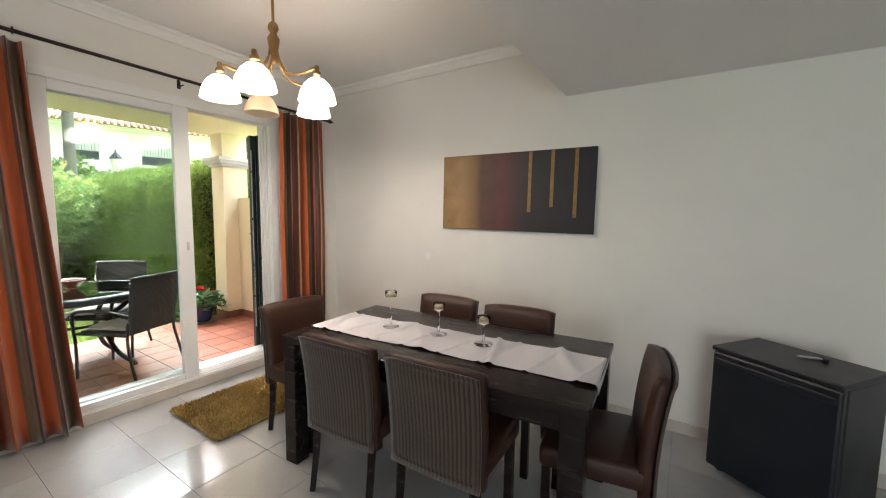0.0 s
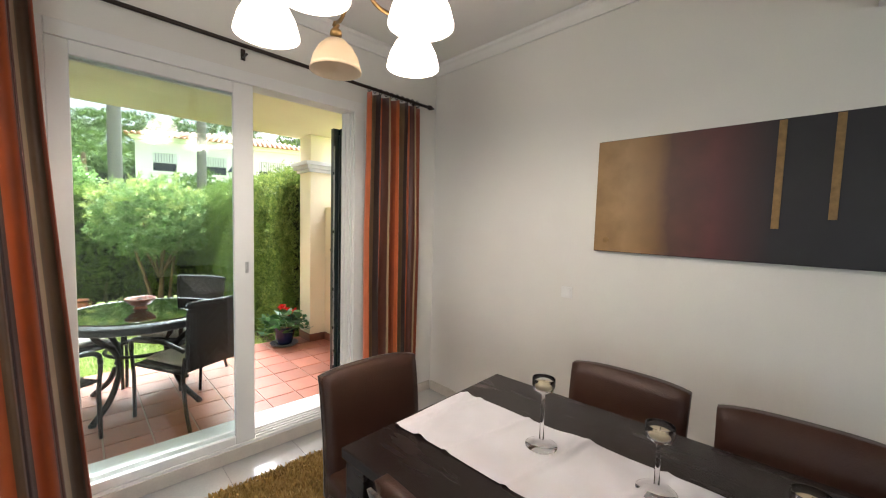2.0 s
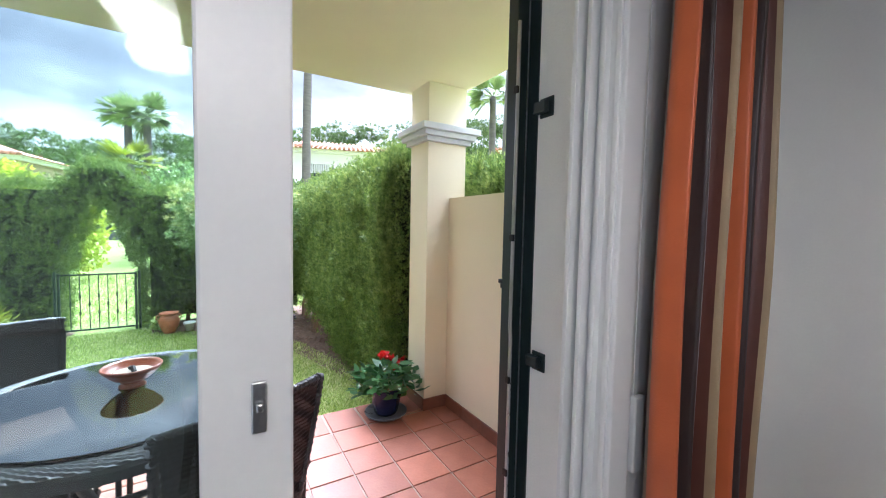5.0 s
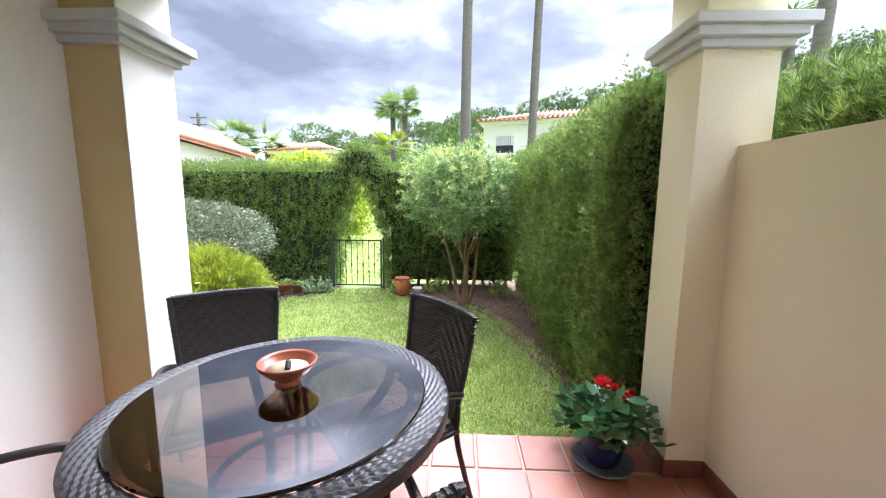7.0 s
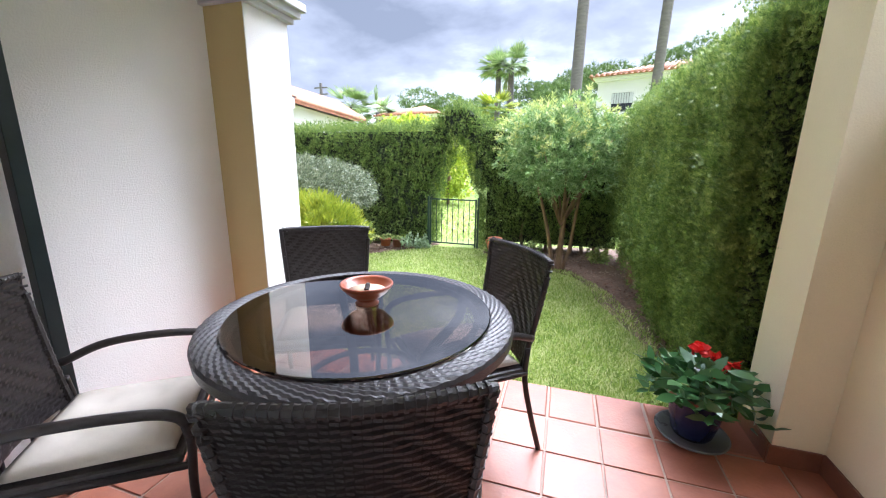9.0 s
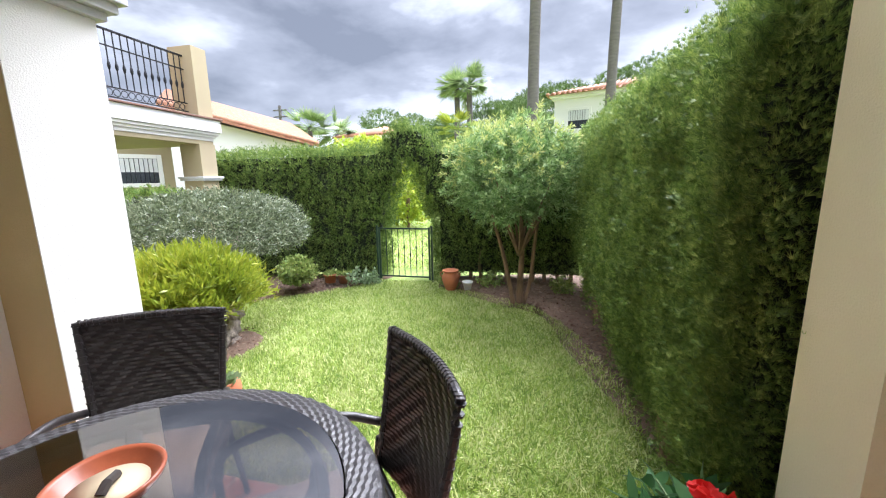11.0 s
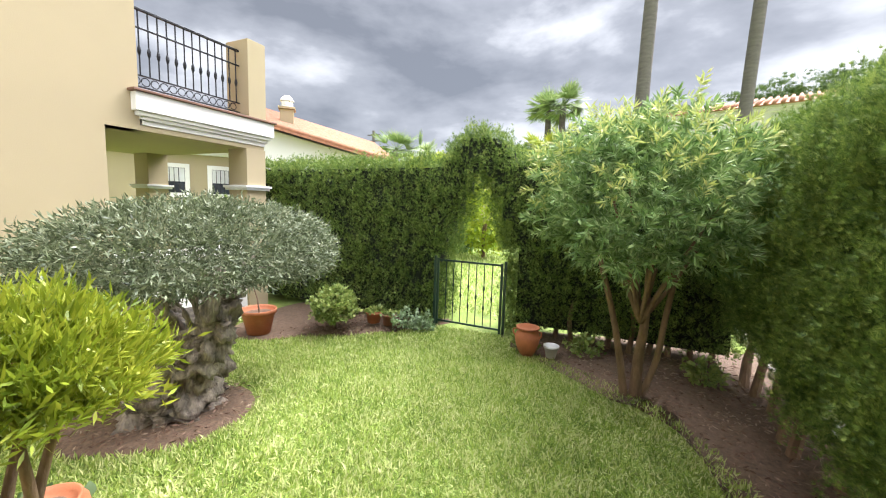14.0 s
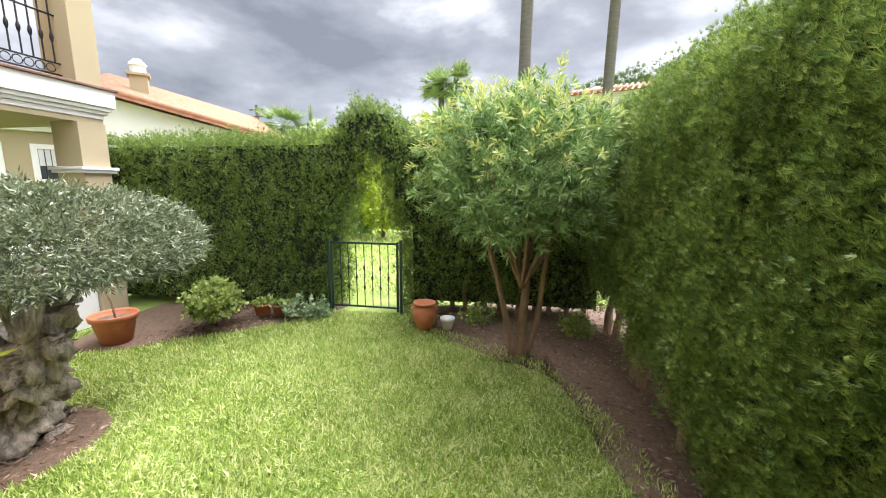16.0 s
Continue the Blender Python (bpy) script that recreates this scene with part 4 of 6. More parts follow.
px = np.column_stack([rng.uniform(-0.31, 0.31, N), rng.uniform(-0.44, 0.44, N), np.full(N, 0.008)])
ax = np.column_stack([rng.normal(0, 0.55, N), rng.normal(0, 0.55, N), np.full(N, 1.0)])
scatter("pile", LEAF[0], LEAF[1], px, ax, rng.uniform(0.025, 0.045, N), M["shag"], rug, "golden shag pile", 6)

# ---- chandelier ----
CX, CY = -2.10, 2.211
lamp = thing("chandelier", pose(CX, CY, 0.028), "five-armed brass chandelier with frosted glass bell shades", "chandelier")
part("rose", lathe([(0, CEIL - 0.029), (0.055, CEIL - 0.029), (0.05, CEIL - 0.045), (0.02, CEIL - 0.057), (0, CEIL - 0.058)], 20), M["brass"], lamp, smooth=True)
part("stem", lathe([(0.0, CEIL - 0.055), (0.008, CEIL - 0.055), (0.008, 2.44), (0.024, 2.425), (0.03, 2.40), (0.016, 2.375), (0.034, 2.345), (0.028, 2.305), (0.014, 2.25), (0.022, 2.22), (0.0, 2.205)], 16), M["brass"], lamp, smooth=True)
m, nt, bsdf = node_mat("frosted_opal_glass")
bsdf.inputs["Base Color"].default_value = (0.85, 0.80, 0.70, 1)
bsdf.inputs["Roughness"].default_value = 0.35
bsdf.inputs["Emission Color"].default_value = (1.0, 0.86, 0.66, 1)
bsdf.inputs["Emission Strength"].default_value = 1.7
M["shade_lit"] = m
m, nt, bsdf = node_mat("frosted_opal_glass_unlit")
bsdf.inputs["Base Color"].default_value = (0.62, 0.48, 0.32, 1)
bsdf.inputs["Roughness"].default_value = 0.35
bsdf.inputs["Emission Color"].default_value = (1.0, 0.74, 0.46, 1)
bsdf.inputs["Emission Strength"].default_value = 0.015
M["shade_dim"] = m
for i in range(5):
    a = radians(19 + 72 * i)
    c, s = math.cos(a), math.sin(a)
    R = 0.272
    arm = curve_pts([(0.012 * c, 0.012 * s, 2.36), (0.03 * c, 0.03 * s, 2.24), (0.09 * c, 0.09 * s, 2.155), (0.18 * c, 0.18 * s, 2.145), (0.255 * c, 0.255 * s, 2.165), (R * c, R * s, 2.14)], 5)
    part("arm", tube(arm, 0.0075, 8), M["brass"], lamp, smooth=True)
    at = pose(R * c, R * s, 0)
    prof = [(0.018, 2.108), (0.036, 2.102), (0.060, 2.075), (0.078, 2.035), (0.086, 2.0), (0.089, 1.985), (0.085, 1.985), (0.075, 2.035), (0.057, 2.07), (0.034, 2.095), (0.016, 2.10)]
    sh = part("shade", lathe([(r * 1.15, h) for r, h in prof], 28, at), M["shade_dim" if i == 2 else "shade_lit"], lamp, "frosted glass bell shade", smooth=True)
    part("holder", lathe([(0, 2.18), (0.011, 2.177), (0.015, 2.163), (0.010, 2.155), (0.022, 2.142), (0.024, 2.125), (0, 2.122)], 14, at), M["brass"], sh, smooth=True)
    if i != 2:
        ld = bpy.data.lights.new("bulb", "POINT")
        ld.energy, ld.color, ld.shadow_soft_size = 1.6, (1.0, 0.90, 0.77), 0.03
        lo = new("bulb", ld)
        lo.matrix_world = pose(CX + R * c, CY + R * s, 2.03)


# ---- terrace furniture ----
WT = thing("patio_table", pose(-4.68, 1.89, TZ, 0, 0, 20), "round woven wicker patio table with a smoked glass top", "table")
ZT = 0.72


def ring_mesh(r0, r1, z, wide, segs=96, rows=7):
    """A rounded rim, ridged like woven strands."""
    bm = bmesh.new()
    g = []
    for i in range(segs):
        a = 2 * math.pi * i / segs
        prof = []
        for j in range(rows + 1):
            t = j / rows
            r = r0 + (r1 - r0) * t
            h = 0.0016 * (1 if (i // 2 + j) % 2 else -1) + 0.006 * math.sin(math.pi * min(1, max(0, t))) ** 0.5
            prof.append((r, z + h))
        prof += [(r1 + 0.006, z - 0.012), (r1 + 0.003, z - wide), (r1 - 0.02, z - wide - 0.01), (r0, z - wide)]
        g.append([bm.verts.new((r * math.cos(a), r * math.sin(a), zz)) for r, zz in prof])
    k = len(g[0])
    for i in range(segs):
        b = g[(i + 1) % segs]
        for j in range(k):
            bm.faces.new((g[i][j], b[j], b[(j + 1) % k], g[i][(j + 1) % k]))
    bmesh.ops.recalc_face_normals(bm, faces=bm.faces)
    return bm


part("rim", ring_mesh(0.474, 0.556, ZT - 0.012, 0.045, 240, 9), M["wicker_grey"], WT, "grey-brown woven wicker rim")
part("glass_top", lathe([(0, ZT - 0.006), (0.474, ZT - 0.006), (0.478, ZT - 0.003), (0.478, ZT - 0.001), (0.474, ZT + 0.002), (0, ZT + 0.002)], 72), M["table_glass"], WT, "smoked brown glass disc")
for r, z in ((0.43, ZT - 0.03), (0.24, 0.42)):
    part("ring", tube([(r * math.cos(2 * math.pi * i / 40), r * math.sin(2 * math.pi * i / 40), z) for i in range(41)], 0.013, 8), M["tube"], WT, smooth=True)
for i in range(4):
    a = math.pi / 2 * i + 0.4
    c, s = math.cos(a), math.sin(a)
    pts = curve_pts([(0.43 * c, 0.43 * s, ZT - 0.03), (0.40 * c, 0.40 * s, 0.60), (0.27 * c, 0.27 * s, 0.48), (0.22 * c, 0.22 * s, 0.34), (0.30 * c, 0.30 * s, 0.14), (0.44 * c, 0.44 * s, 0.016)], 6)
    part("leg", tube(pts, 0.02, 8), M["tube"], WT, smooth=True)
    part("foot", lathe([(0, 0.001), (0.022, 0.001), (0.024, 0.02), (0.015, 0.028), (0, 0.028)], 10, pose(0.44 * c, 0.44 * s, 0)), M["black"], WT)


def woven_panel(wd, ht, curve, lean):
    """Herringbone weave of separate flat strands over a thin backing. x across, z up, bowed to +y."""
    bm = bmesh.new()
    def P(u, t, off):
        x = (u - 0.5) * wd * (1.0 - 0.16 * (1 - t))
        y = -curve * math.cos((u - 0.5) * math.pi) + off - lean * t + 0.02 * t * t
        return Vector((x, y, t * ht))
    nu, nv = 28, 30
    for i in range(nu):
        for j in range(nv):
            d = abs(i - nu // 2)
            ph = (j + d) % 4
            u0, u1 = i / nu, (i + 1) / nu
            t0, t1 = j / nv, (j + 1) / nv
            gu, gv = 0.05 / nu, 0.17 / nv
            q = [(u0 + gu, t0 + gv), (u1 - gu, t0 + gv), (u1 - gu, t1 - gv), (u0 + gu, t1 - gv)]
            lift = (0.0035, 0.001, -0.002, 0.001)[ph]
            dip = (0.001, -0.002, 0.001, 0.0035)[ph]
            hs = (lift - 0.0015, dip - 0.0015, dip + 0.0015, lift + 0.0015)
            vs = [bm.verts.new(P(u, t, 0.0045 + k)) for (u, t), k in zip(q, hs)]
            bm.faces.new(vs)
            ws = [bm.verts.new(P(u, t, -0.0045 - k)) for (u, t), k in zip(q, hs)]
            bm.faces.new(ws[::-1])
    for off in (0.0016, -0.0016):
        g = [[bm.verts.new(P(i / 12, j / 8, off)) for j in range(9)] for i in range(13)]
        for i in range(12):
            for j in range(8):
                bm.faces.new((g[i][j], g[i + 1][j], g[i + 1][j + 1], g[i][j + 1]))
    return bm, P


def patio_chair():
    ch = thing("patio_chair", pose(0, 0, TZ), "dark brown woven wicker patio armchair with a pale cushion", "chair", "chairs round the patio table")
    bm, P = woven_panel(0.49, 0.47, 0.035, 0.10)
    back = part("backrest", bm, M["wicker"], ch)
    back.location = (0, -0.215, 0.41)
    rim = [P(0.0, t / 6, 0) for t in range(7)] + [P(u / 10, 1.0, 0) for u in range(1, 11)] + [P(1.0, 1 - t / 6, 0) for t in range(1, 7)]
    bm = tube(rim, 0.013, 8)
    for k in range(60):
        s = k / 60 * (len(rim) - 1)
        i = int(s)
        p = rim[i].lerp(rim[min(i + 1, len(rim) - 1)], s - i)
        d = (rim[min(i + 1, len(rim) - 1)] - rim[max(i - 1, 0)]).normalized()
        tube([p - d * 0.0035, p + d * 0.0035], 0.0155, 7, bm)
    rm = part("back_rim", bm, M["wicker"], ch, "wrapped wicker edge")
    rm.location = (0, -0.215, 0.41)
    seat = boxes((-0.235, 0.235, -0.22, 0.235, 0.385, 0.415), bevel=0.012)
    part("seat", seat, M["wicker"], ch)
    bm = bmesh.new()
    n = 14
    g = []
    for i in range(n + 1):
        for j in range(n + 1):
            u, v = i / n * 2 - 1, j / n * 2 - 1
            e = (1 - u ** 6) * (1 - v ** 6)
            tuft = sum(math.exp(-((u - a) ** 2 + (v - b) ** 2) * 40) for a in (-0.4, 0.4) for b in (-0.4, 0.4))
            g.append((u * 0.215, 0.01 + v * 0.205, e, tuft))
    top = [bm.verts.new((x, y, 0.43 + 0.032 * e ** 0.6 - 0.018 * t)) for x, y, e, t in g]
    bot = [bm.verts.new((x, y, 0.43 - 0.013 * e ** 0.6)) for x, y, e, t in g]
    for i in range(n):
        for j in range(n):
            a, b, c, d = i * (n + 1) + j, (i + 1) * (n + 1) + j, (i + 1) * (n + 1) + j + 1, i * (n + 1) + j + 1
            bm.faces.new((top[a], top[b], top[c], top[d]))
            bm.faces.new((bot[d], bot[c], bot[b], bot[a]))
    bmesh.ops.remove_doubles(bm, verts=bm.verts, dist=0.0004)
    bmesh.ops.recalc_face_normals(bm, faces=bm.faces)
    part("cushion", bm, M["cushion"], ch, "off-white tufted seat cushion", smooth=True)
    for sx in (-1, 1):
        arm = curve_pts([(sx * 0.235, -0.235, 0.55), (sx * 0.265, -0.1, 0.595), (sx * 0.275, 0.1, 0.60), (sx * 0.27, 0.235, 0.575), (sx * 0.262, 0.27, 0.50), (sx * 0.255, 0.26, 0.30), (sx * 0.25, 0.27, 0.002)], 7)
        part("arm", tube(arm[:29], 0.0155, 8), M["wicker"], ch, "wrapped wicker armrest", smooth=True)
        part("leg", tube(arm[28:], 0.0125, 8), M["tube"], ch, smooth=True)
        part("leg", tube(curve_pts([(sx * 0.225, -0.225, 0.50), (sx * 0.232, -0.215, 0.36), (sx * 0.245, -0.25, 0.18), (sx * 0.25, -0.30, 0.002)], 6), 0.0125, 8), M["tube"], ch, smooth=True)
        part("side_rail", tube([(sx * 0.235, -0.22, 0.392), (sx * 0.25, 0.262, 0.392)], 0.011, 8), M["tube"], ch)
    part("front_rail", tube([(-0.25, 0.25, 0.392), (0.25, 0.25, 0.392)], 0.011, 8), M["tube"], ch)
    return ch


def facing(mx, my, fx, fy):
    """The pose of a chair whose backrest's top stands at (mx, my) and which looks along (fx, fy)."""
    l = math.hypot(fx, fy)
    fx, fy = fx / l, fy / l
    a = math.degrees(math.atan2(fy, fx)) - 90
    return pose(mx + 0.30 * fx, my + 0.30 * fy, TZ, 0, 0, a)


pc = patio_chair()
spots = [facing(-3.97, 2.265, -0.90, -0.43), facing(-4.02, 1.0, -0.61, 0.79), facing(-5.37, 1.265, 0.86, 0.51), facing(-5.225, 2.40, 0.634, -0.773)]
pc.matrix_world = spots[0]
for m in spots[1:]:
    copy_thing(pc, m)

bowl = thing("candle_bowl", pose(-4.735, 1.875, TZ + ZT + 0.0025), "glazed terracotta bowl with a citronella candle", "candle bowl")
part("bowl", lathe([(0, 0.0), (0.044, 0.0), (0.046, 0.006), (0.038, 0.014), (0.036, 0.022), (0.058, 0.034), (0.078, 0.050), (0.090, 0.066), (0.098, 0.072), (0.103, 0.084), (0.099, 0.088), (0.091, 0.080), (0.070, 0.052), (0.0, 0.046)], 40), M["bowl_clay"], bowl, smooth=True)
cn = part("candle", lathe([(0, 0.047), (0.066, 0.053), (0.072, 0.059), (0.0, 0.060)], 28), M["wax"], bowl, "pale yellow wax", smooth=True)
part("wick", tube([(0.02, 0.01, 0.062), (0.0, 0.004, 0.075), (-0.028, -0.01, 0.068)], 0.010, 7), M["canvas_dark"], cn, "charred black wick")


# ---- potted plants ----
def pot(t, profile, material, label, z=0.0):
    return part("pot", lathe([(r, h + z) for r, h in profile], 32), material, t, label, smooth=True)


fp = thing("potted_plant", pose(-5.36, 3.255, TZ), "flowering plant with red blooms in a dark blue glazed pot", "potted plant")
part("saucer", lathe([(0, 0.001), (0.13, 0.001), (0.155, 0.018), (0.158, 0.026), (0.150, 0.026), (0.130, 0.012), (0, 0.010)], 36), M["saucer"], fp, "dark grey glazed saucer", smooth=True)
pot(fp, [(0, 0.013), (0.078, 0.013), (0.088, 0.03), (0.104, 0.10), (0.118, 0.18), (0.126, 0.21), (0.130, 0.225), (0.126, 0.236), (0.118, 0.232), (0.112, 0.205), (0, 0.20)], M["blue_glaze"], "dark blue glazed pot with a brown lip")
part("rim", lathe([(0.1305, 0.222), (0.133, 0.229), (0.131, 0.239), (0.124, 0.241), (0.118, 0.234)], 32), M["tile_skirt"], fp, "brown glazed lip", smooth=True)
rng = np.random.default_rng(11)
stems = bmesh.new()
P0, A0, S0 = [], [], []
for i in range(34):
    a, out, h = rng.uniform(0, 6.28), rng.uniform(0.03, 0.24), rng.uniform(0.28, 0.44)
    tip = Vector((out * math.cos(a), out * math.sin(a), h - out * 0.5))
    tube([(0.03 * math.cos(a), 0.03 * math.sin(a), 0.2), (tip.x * 0.6, tip.y * 0.6, 0.2 + (tip.z - 0.2) * 0.75), tip], 0.004, 5, stems)
    for k in range(8):
        b = a + k * 2.4
        P0.append(tip + Vector((0, 0, -0.012 * k)))
        A0.append((math.cos(b) + 0.4 * math.cos(a), math.sin(b) + 0.4 * math.sin(a), rng.uniform(-0.15, 0.6)))
        S0.append(rng.uniform(0.085, 0.135))
part("stems", stems, M["palm_leaf"], fp, "green stems")
scatter("leaves", BROAD[0], BROAD[1], P0, A0, S0, M["plant_leaf"], fp, "dark green glossy pointed leaves", 12, wide=0.75)
for i, (x, y, z) in enumerate(((-0.03, -0.04, 0.44), (0.01, -0.02, 0.445), (0.02, 0.10, 0.40), (-0.06, 0.06, 0.39), (0.03, 0.05, 0.37))):
    k = 16 if i < 2 else 9
    c = rng.normal(size=(k, 3)) * (0.006,)
    A = rng.normal(size=(k, 3)) * (1, 1, 0.5) + (0, 0, 0.35)
    scatter("flower", BROAD[0], BROAD[1], c + np.array((x, y, z)), A, rng.uniform(0.034, 0.05, k), M["petal"], fp, "red open flower", 20 + i, wide=1.5, kind="")

URN = [(0, 0), (0.062, 0.0), (0.085, 0.04), (0.112, 0.11), (0.122, 0.17), (0.112, 0.215), (0.092, 0.24), (0.090, 0.255), (0.112, 0.268), (0.116, 0.28), (0.108, 0.284), (0.084, 0.262), (0, 0.25)]
urn = thing("clay_urn", pose(-9.86, 1.53, GZ + 0.02), "rounded terracotta urn with two small handles", "urn")
pot(urn, [(r * 1.12, h * 1.12) for r, h in URN], M["clay"], "terracotta urn body")
for s in (-1, 1):
    part("handle", tube(curve_pts([(0.02, s * 0.108, 0.285), (0.02, s * 0.150, 0.275), (0.02, s * 0.152, 0.235), (0.02, s * 0.128, 0.205)], 5), 0.009, 7), M["clay"], urn, smooth=True)
wp = thing("flower_pot", pose(-9.92, 1.785, GZ + 0.015), "small white ceramic flower pot", "flower pot")
pot(wp, [(0, 0), (0.05, 0), (0.072, 0.105), (0.084, 0.108), (0.086, 0.135), (0.076, 0.135), (0.07, 0.11), (0, 0.105)], M["white_pot"], "white ceramic pot")
tp = thing("flower_pot", pose(-9.12, -1.80, ground_z(-9.1, -1.8)), "large terracotta flower pot with a wide rim", "flower pot")
pot(tp, [(0, 0), (0.14, 0), (0.195, 0.25), (0.202, 0.26), (0.218, 0.265), (0.225, 0.315), (0.215, 0.322), (0.20, 0.30), (0.19, 0.26), (0, 0.25)], M["clay"], "terracotta pot")
part("earth", lathe([(0, 0.262), (0.192, 0.26)], 24), M["soil"], tp, "dry brown earth")
part("twig", tube([(0, 0.02, 0.26), (0.01, 0.0, 0.45), (0.05, -0.02, 0.62)], 0.012, 6, taper=0.006), M["bark"], tp, "bare twig")
for i, (x, y) in enumerate(((-10.0, -0.36), (-9.98, -0.60))):
    q = thing("flower_pot", pose(x, y, GZ + 0.015), "small red-brown planter with low green growth", "flower pot")
    pot(q, [(0, 0), (0.085, 0), (0.10, 0.12), (0.112, 0.123), (0.112, 0.145), (0.1, 0.145), (0.095, 0.12), (0, 0.118)], M["tile_skirt"] if i == 0 else M["clay"], "red-brown clay planter")
    k = 120
    c = rng.normal(size=(k, 3)) * (0.06, 0.06, 0.015) + (0, 0, 0.15)
    scatter("leaves", BROAD[0], BROAD[1], c, rng.normal(size=(k, 3)) * (1, 1, 0.4) + (0, 0, 0.8), rng.uniform(0.04, 0.08, k), M["box_leaf"], q, "low green leaves", 31 + i)
for i, (x, y, r) in enumerate(((-6.42, 0.16, 0.15), (-6.46, 0.46, 0.12))):
    q = thing("flower_pot", pose(x, y, ground_z(x, y) - 0.005), "terracotta pot on the lawn" + (" with a grey-green succulent" if i else " with dry earth"), "flower pot")
    pot(q, [(0, 0), (r * 0.6, 0), (r * 0.9, r * 0.7), (r * 1.02, r * 1.3), (r * 0.96, r * 1.7), (r * 0.80, r * 1.85), (r * 0.84, r * 1.95), (r * 0.76, r * 1.97), (r * 0.7, r * 1.8), (0, r * 1.7)], M["clay"], "terracotta clay")
    part("earth", lathe([(0, r * 1.78), (r * 0.74, r * 1.76)], 20), M["soil"], q, "dark earth")
    if i:
        k = 90
        th = rng.uniform(0, 6.28, k)
        rr = rng.uniform(0, 0.07, k)
        c = np.column_stack([rr * np.cos(th), rr * np.sin(th), np.full(k, r * 1.78)])
        A = np.column_stack([np.cos(th) * rr * 12, np.sin(th) * rr * 12, np.full(k, 0.6)])
        scatter("leaves", BROAD[0], BROAD[1], c, A, rng.uniform(0.05, 0.09, k), M["succulent"], q, "pale pointed succulent leaves", 41)


def leafy(name, m, label, category, pts, axes, sizes, material, seed, wide=None, leaf=LEAF, leaf_label="", stems=None, bark=None):
    t = thing(name, m, label, category)
    if stems:
        for s in stems:
            part("trunk", s, bark, t, smooth=True)
    scatter("crown", leaf[0], leaf[1], pts, axes, sizes, material, t, leaf_label, seed, wide)
    return t


# low leafy plants by the chair
k = 130
c = rng.normal(size=(k, 3)) * (0.12, 0.12, 0.06) + (0, 0, 0.12)
leafy("ground_plant", pose(-6.30, -0.02, ground_z(-6.3, 0) - 0.0), "low pale green leafy plant at the lawn's edge", "plant", c, rng.normal(size=(k, 3)) + (0, 0, 0.8), rng.uniform(0.05, 0.10, k), M["succulent"], 43, 1.6, BROAD, "round pale green leaves")


# ---- shrubs and trees ----
def twig_cloud(n, shape, seed, per, spread, length):
    """Twig tips over a shape, each with leaves round it. shape(u, v, w) gives a point and its outward way."""
    r = np.random.default_rng(seed)
    P, A = [], []
    for i in range(n):
        p, o = shape(r)
        o = o / (np.linalg.norm(o) + 1e-9)
        tw = o + r.normal(0, 0.35, 3)
        tw /= np.linalg.norm(tw)
        s = r.uniform(0, 1, per)
        P.append(p + tw * (s[:, None] * length) + r.normal(0, spread, (per, 3)))
        A.append(tw + r.normal(0, 0.75, (per, 3)))
    return np.vstack(P), np.vstack(A)


def olive_shape(r):
    d = r.normal(size=3)
    d /= np.linalg.norm(d)
    f = r.uniform(0.82, 1.0) if r.random() < 0.85 else r.uniform(0.4, 0.85)
    if d[2] < -0.35:
        d[2] = -0.35
    sx, sy, sz = 1.2, 0.85, 0.44 if d[2] > 0 else 0.30
    bumps = 1 + 0.06 * noise.noise((d[0] * 3, d[1] * 3, d[2] * 3))
    return np.array((d[0] * sx, d[1] * sy, d[2] * sz + (0.02 if d[2] > 0 else 0))) * f * bumps, d


OX, OY = -7.5, -0.78
OG = ground_z(OX, OY)
def gnarl(ctrl, r0, r1, seed, segs=14):
    """A limb with deep lengthwise fissures, burrs and hollows."""
    pts = curve_pts(ctrl, 12)
    bm = tube(pts, r0, segs, taper=r1)
    for v in bm.verts:
        q = v.co * 8
        d = 0.045 * noise.noise((q.x + seed, q.y, q.z * 0.6)) + 0.13 * (0.22 - abs(noise.noise((q.x * 1.5, q.y * 1.5 + seed, q.z * 0.4)))) + 0.075 * (0.22 - abs(noise.noise((q.x * 3.6, q.y * 3.6 + seed, q.z * 0.9))))
        ax = min(pts, key=lambda p: (p - v.co).length)
        o = (v.co - ax)
        if o.length > 1e-4:
            v.co += o.normalized() * max(d * (r0 / 0.1) ** 0.75, -0.6 * o.length)
    return bm


op, oa = twig_cloud(5200, olive_shape, 50, 10, 0.022, 0.07)
trunks = [gnarl([(0.0, -0.03, -0.06), (0.0, 0.04, 0.18), (-0.02, 0.15, 0.46), (-0.03, 0.24, 0.74)], 0.31, 0.22, 1, 52),
          gnarl([(0.04, -0.04, 0.22), (0.05, -0.11, 0.52), (0.05, -0.15, 0.72), (0.04, -0.15, 0.84)], 0.21, 0.12, 9, 36),
          gnarl([(-0.02, 0.25, 0.42), (-0.04, 0.40, 0.66), (-0.08, 0.47, 0.84), (-0.12, 0.44, 1.02)], 0.17, 0.08, 2, 30),
          gnarl([(0.26, 0.0, 0.46), (0.28, 0.12, 0.62), (0.22, 0.24, 0.82), (0.10, 0.26, 1.12)], 0.062, 0.035, 4, 16),
          gnarl([(0.05, 0.46, 0.78), (0.06, 0.56, 0.92), (0.02, 0.58, 1.05), (-0.05, 0.55, 1.2)], 0.06, 0.035, 6, 16)]
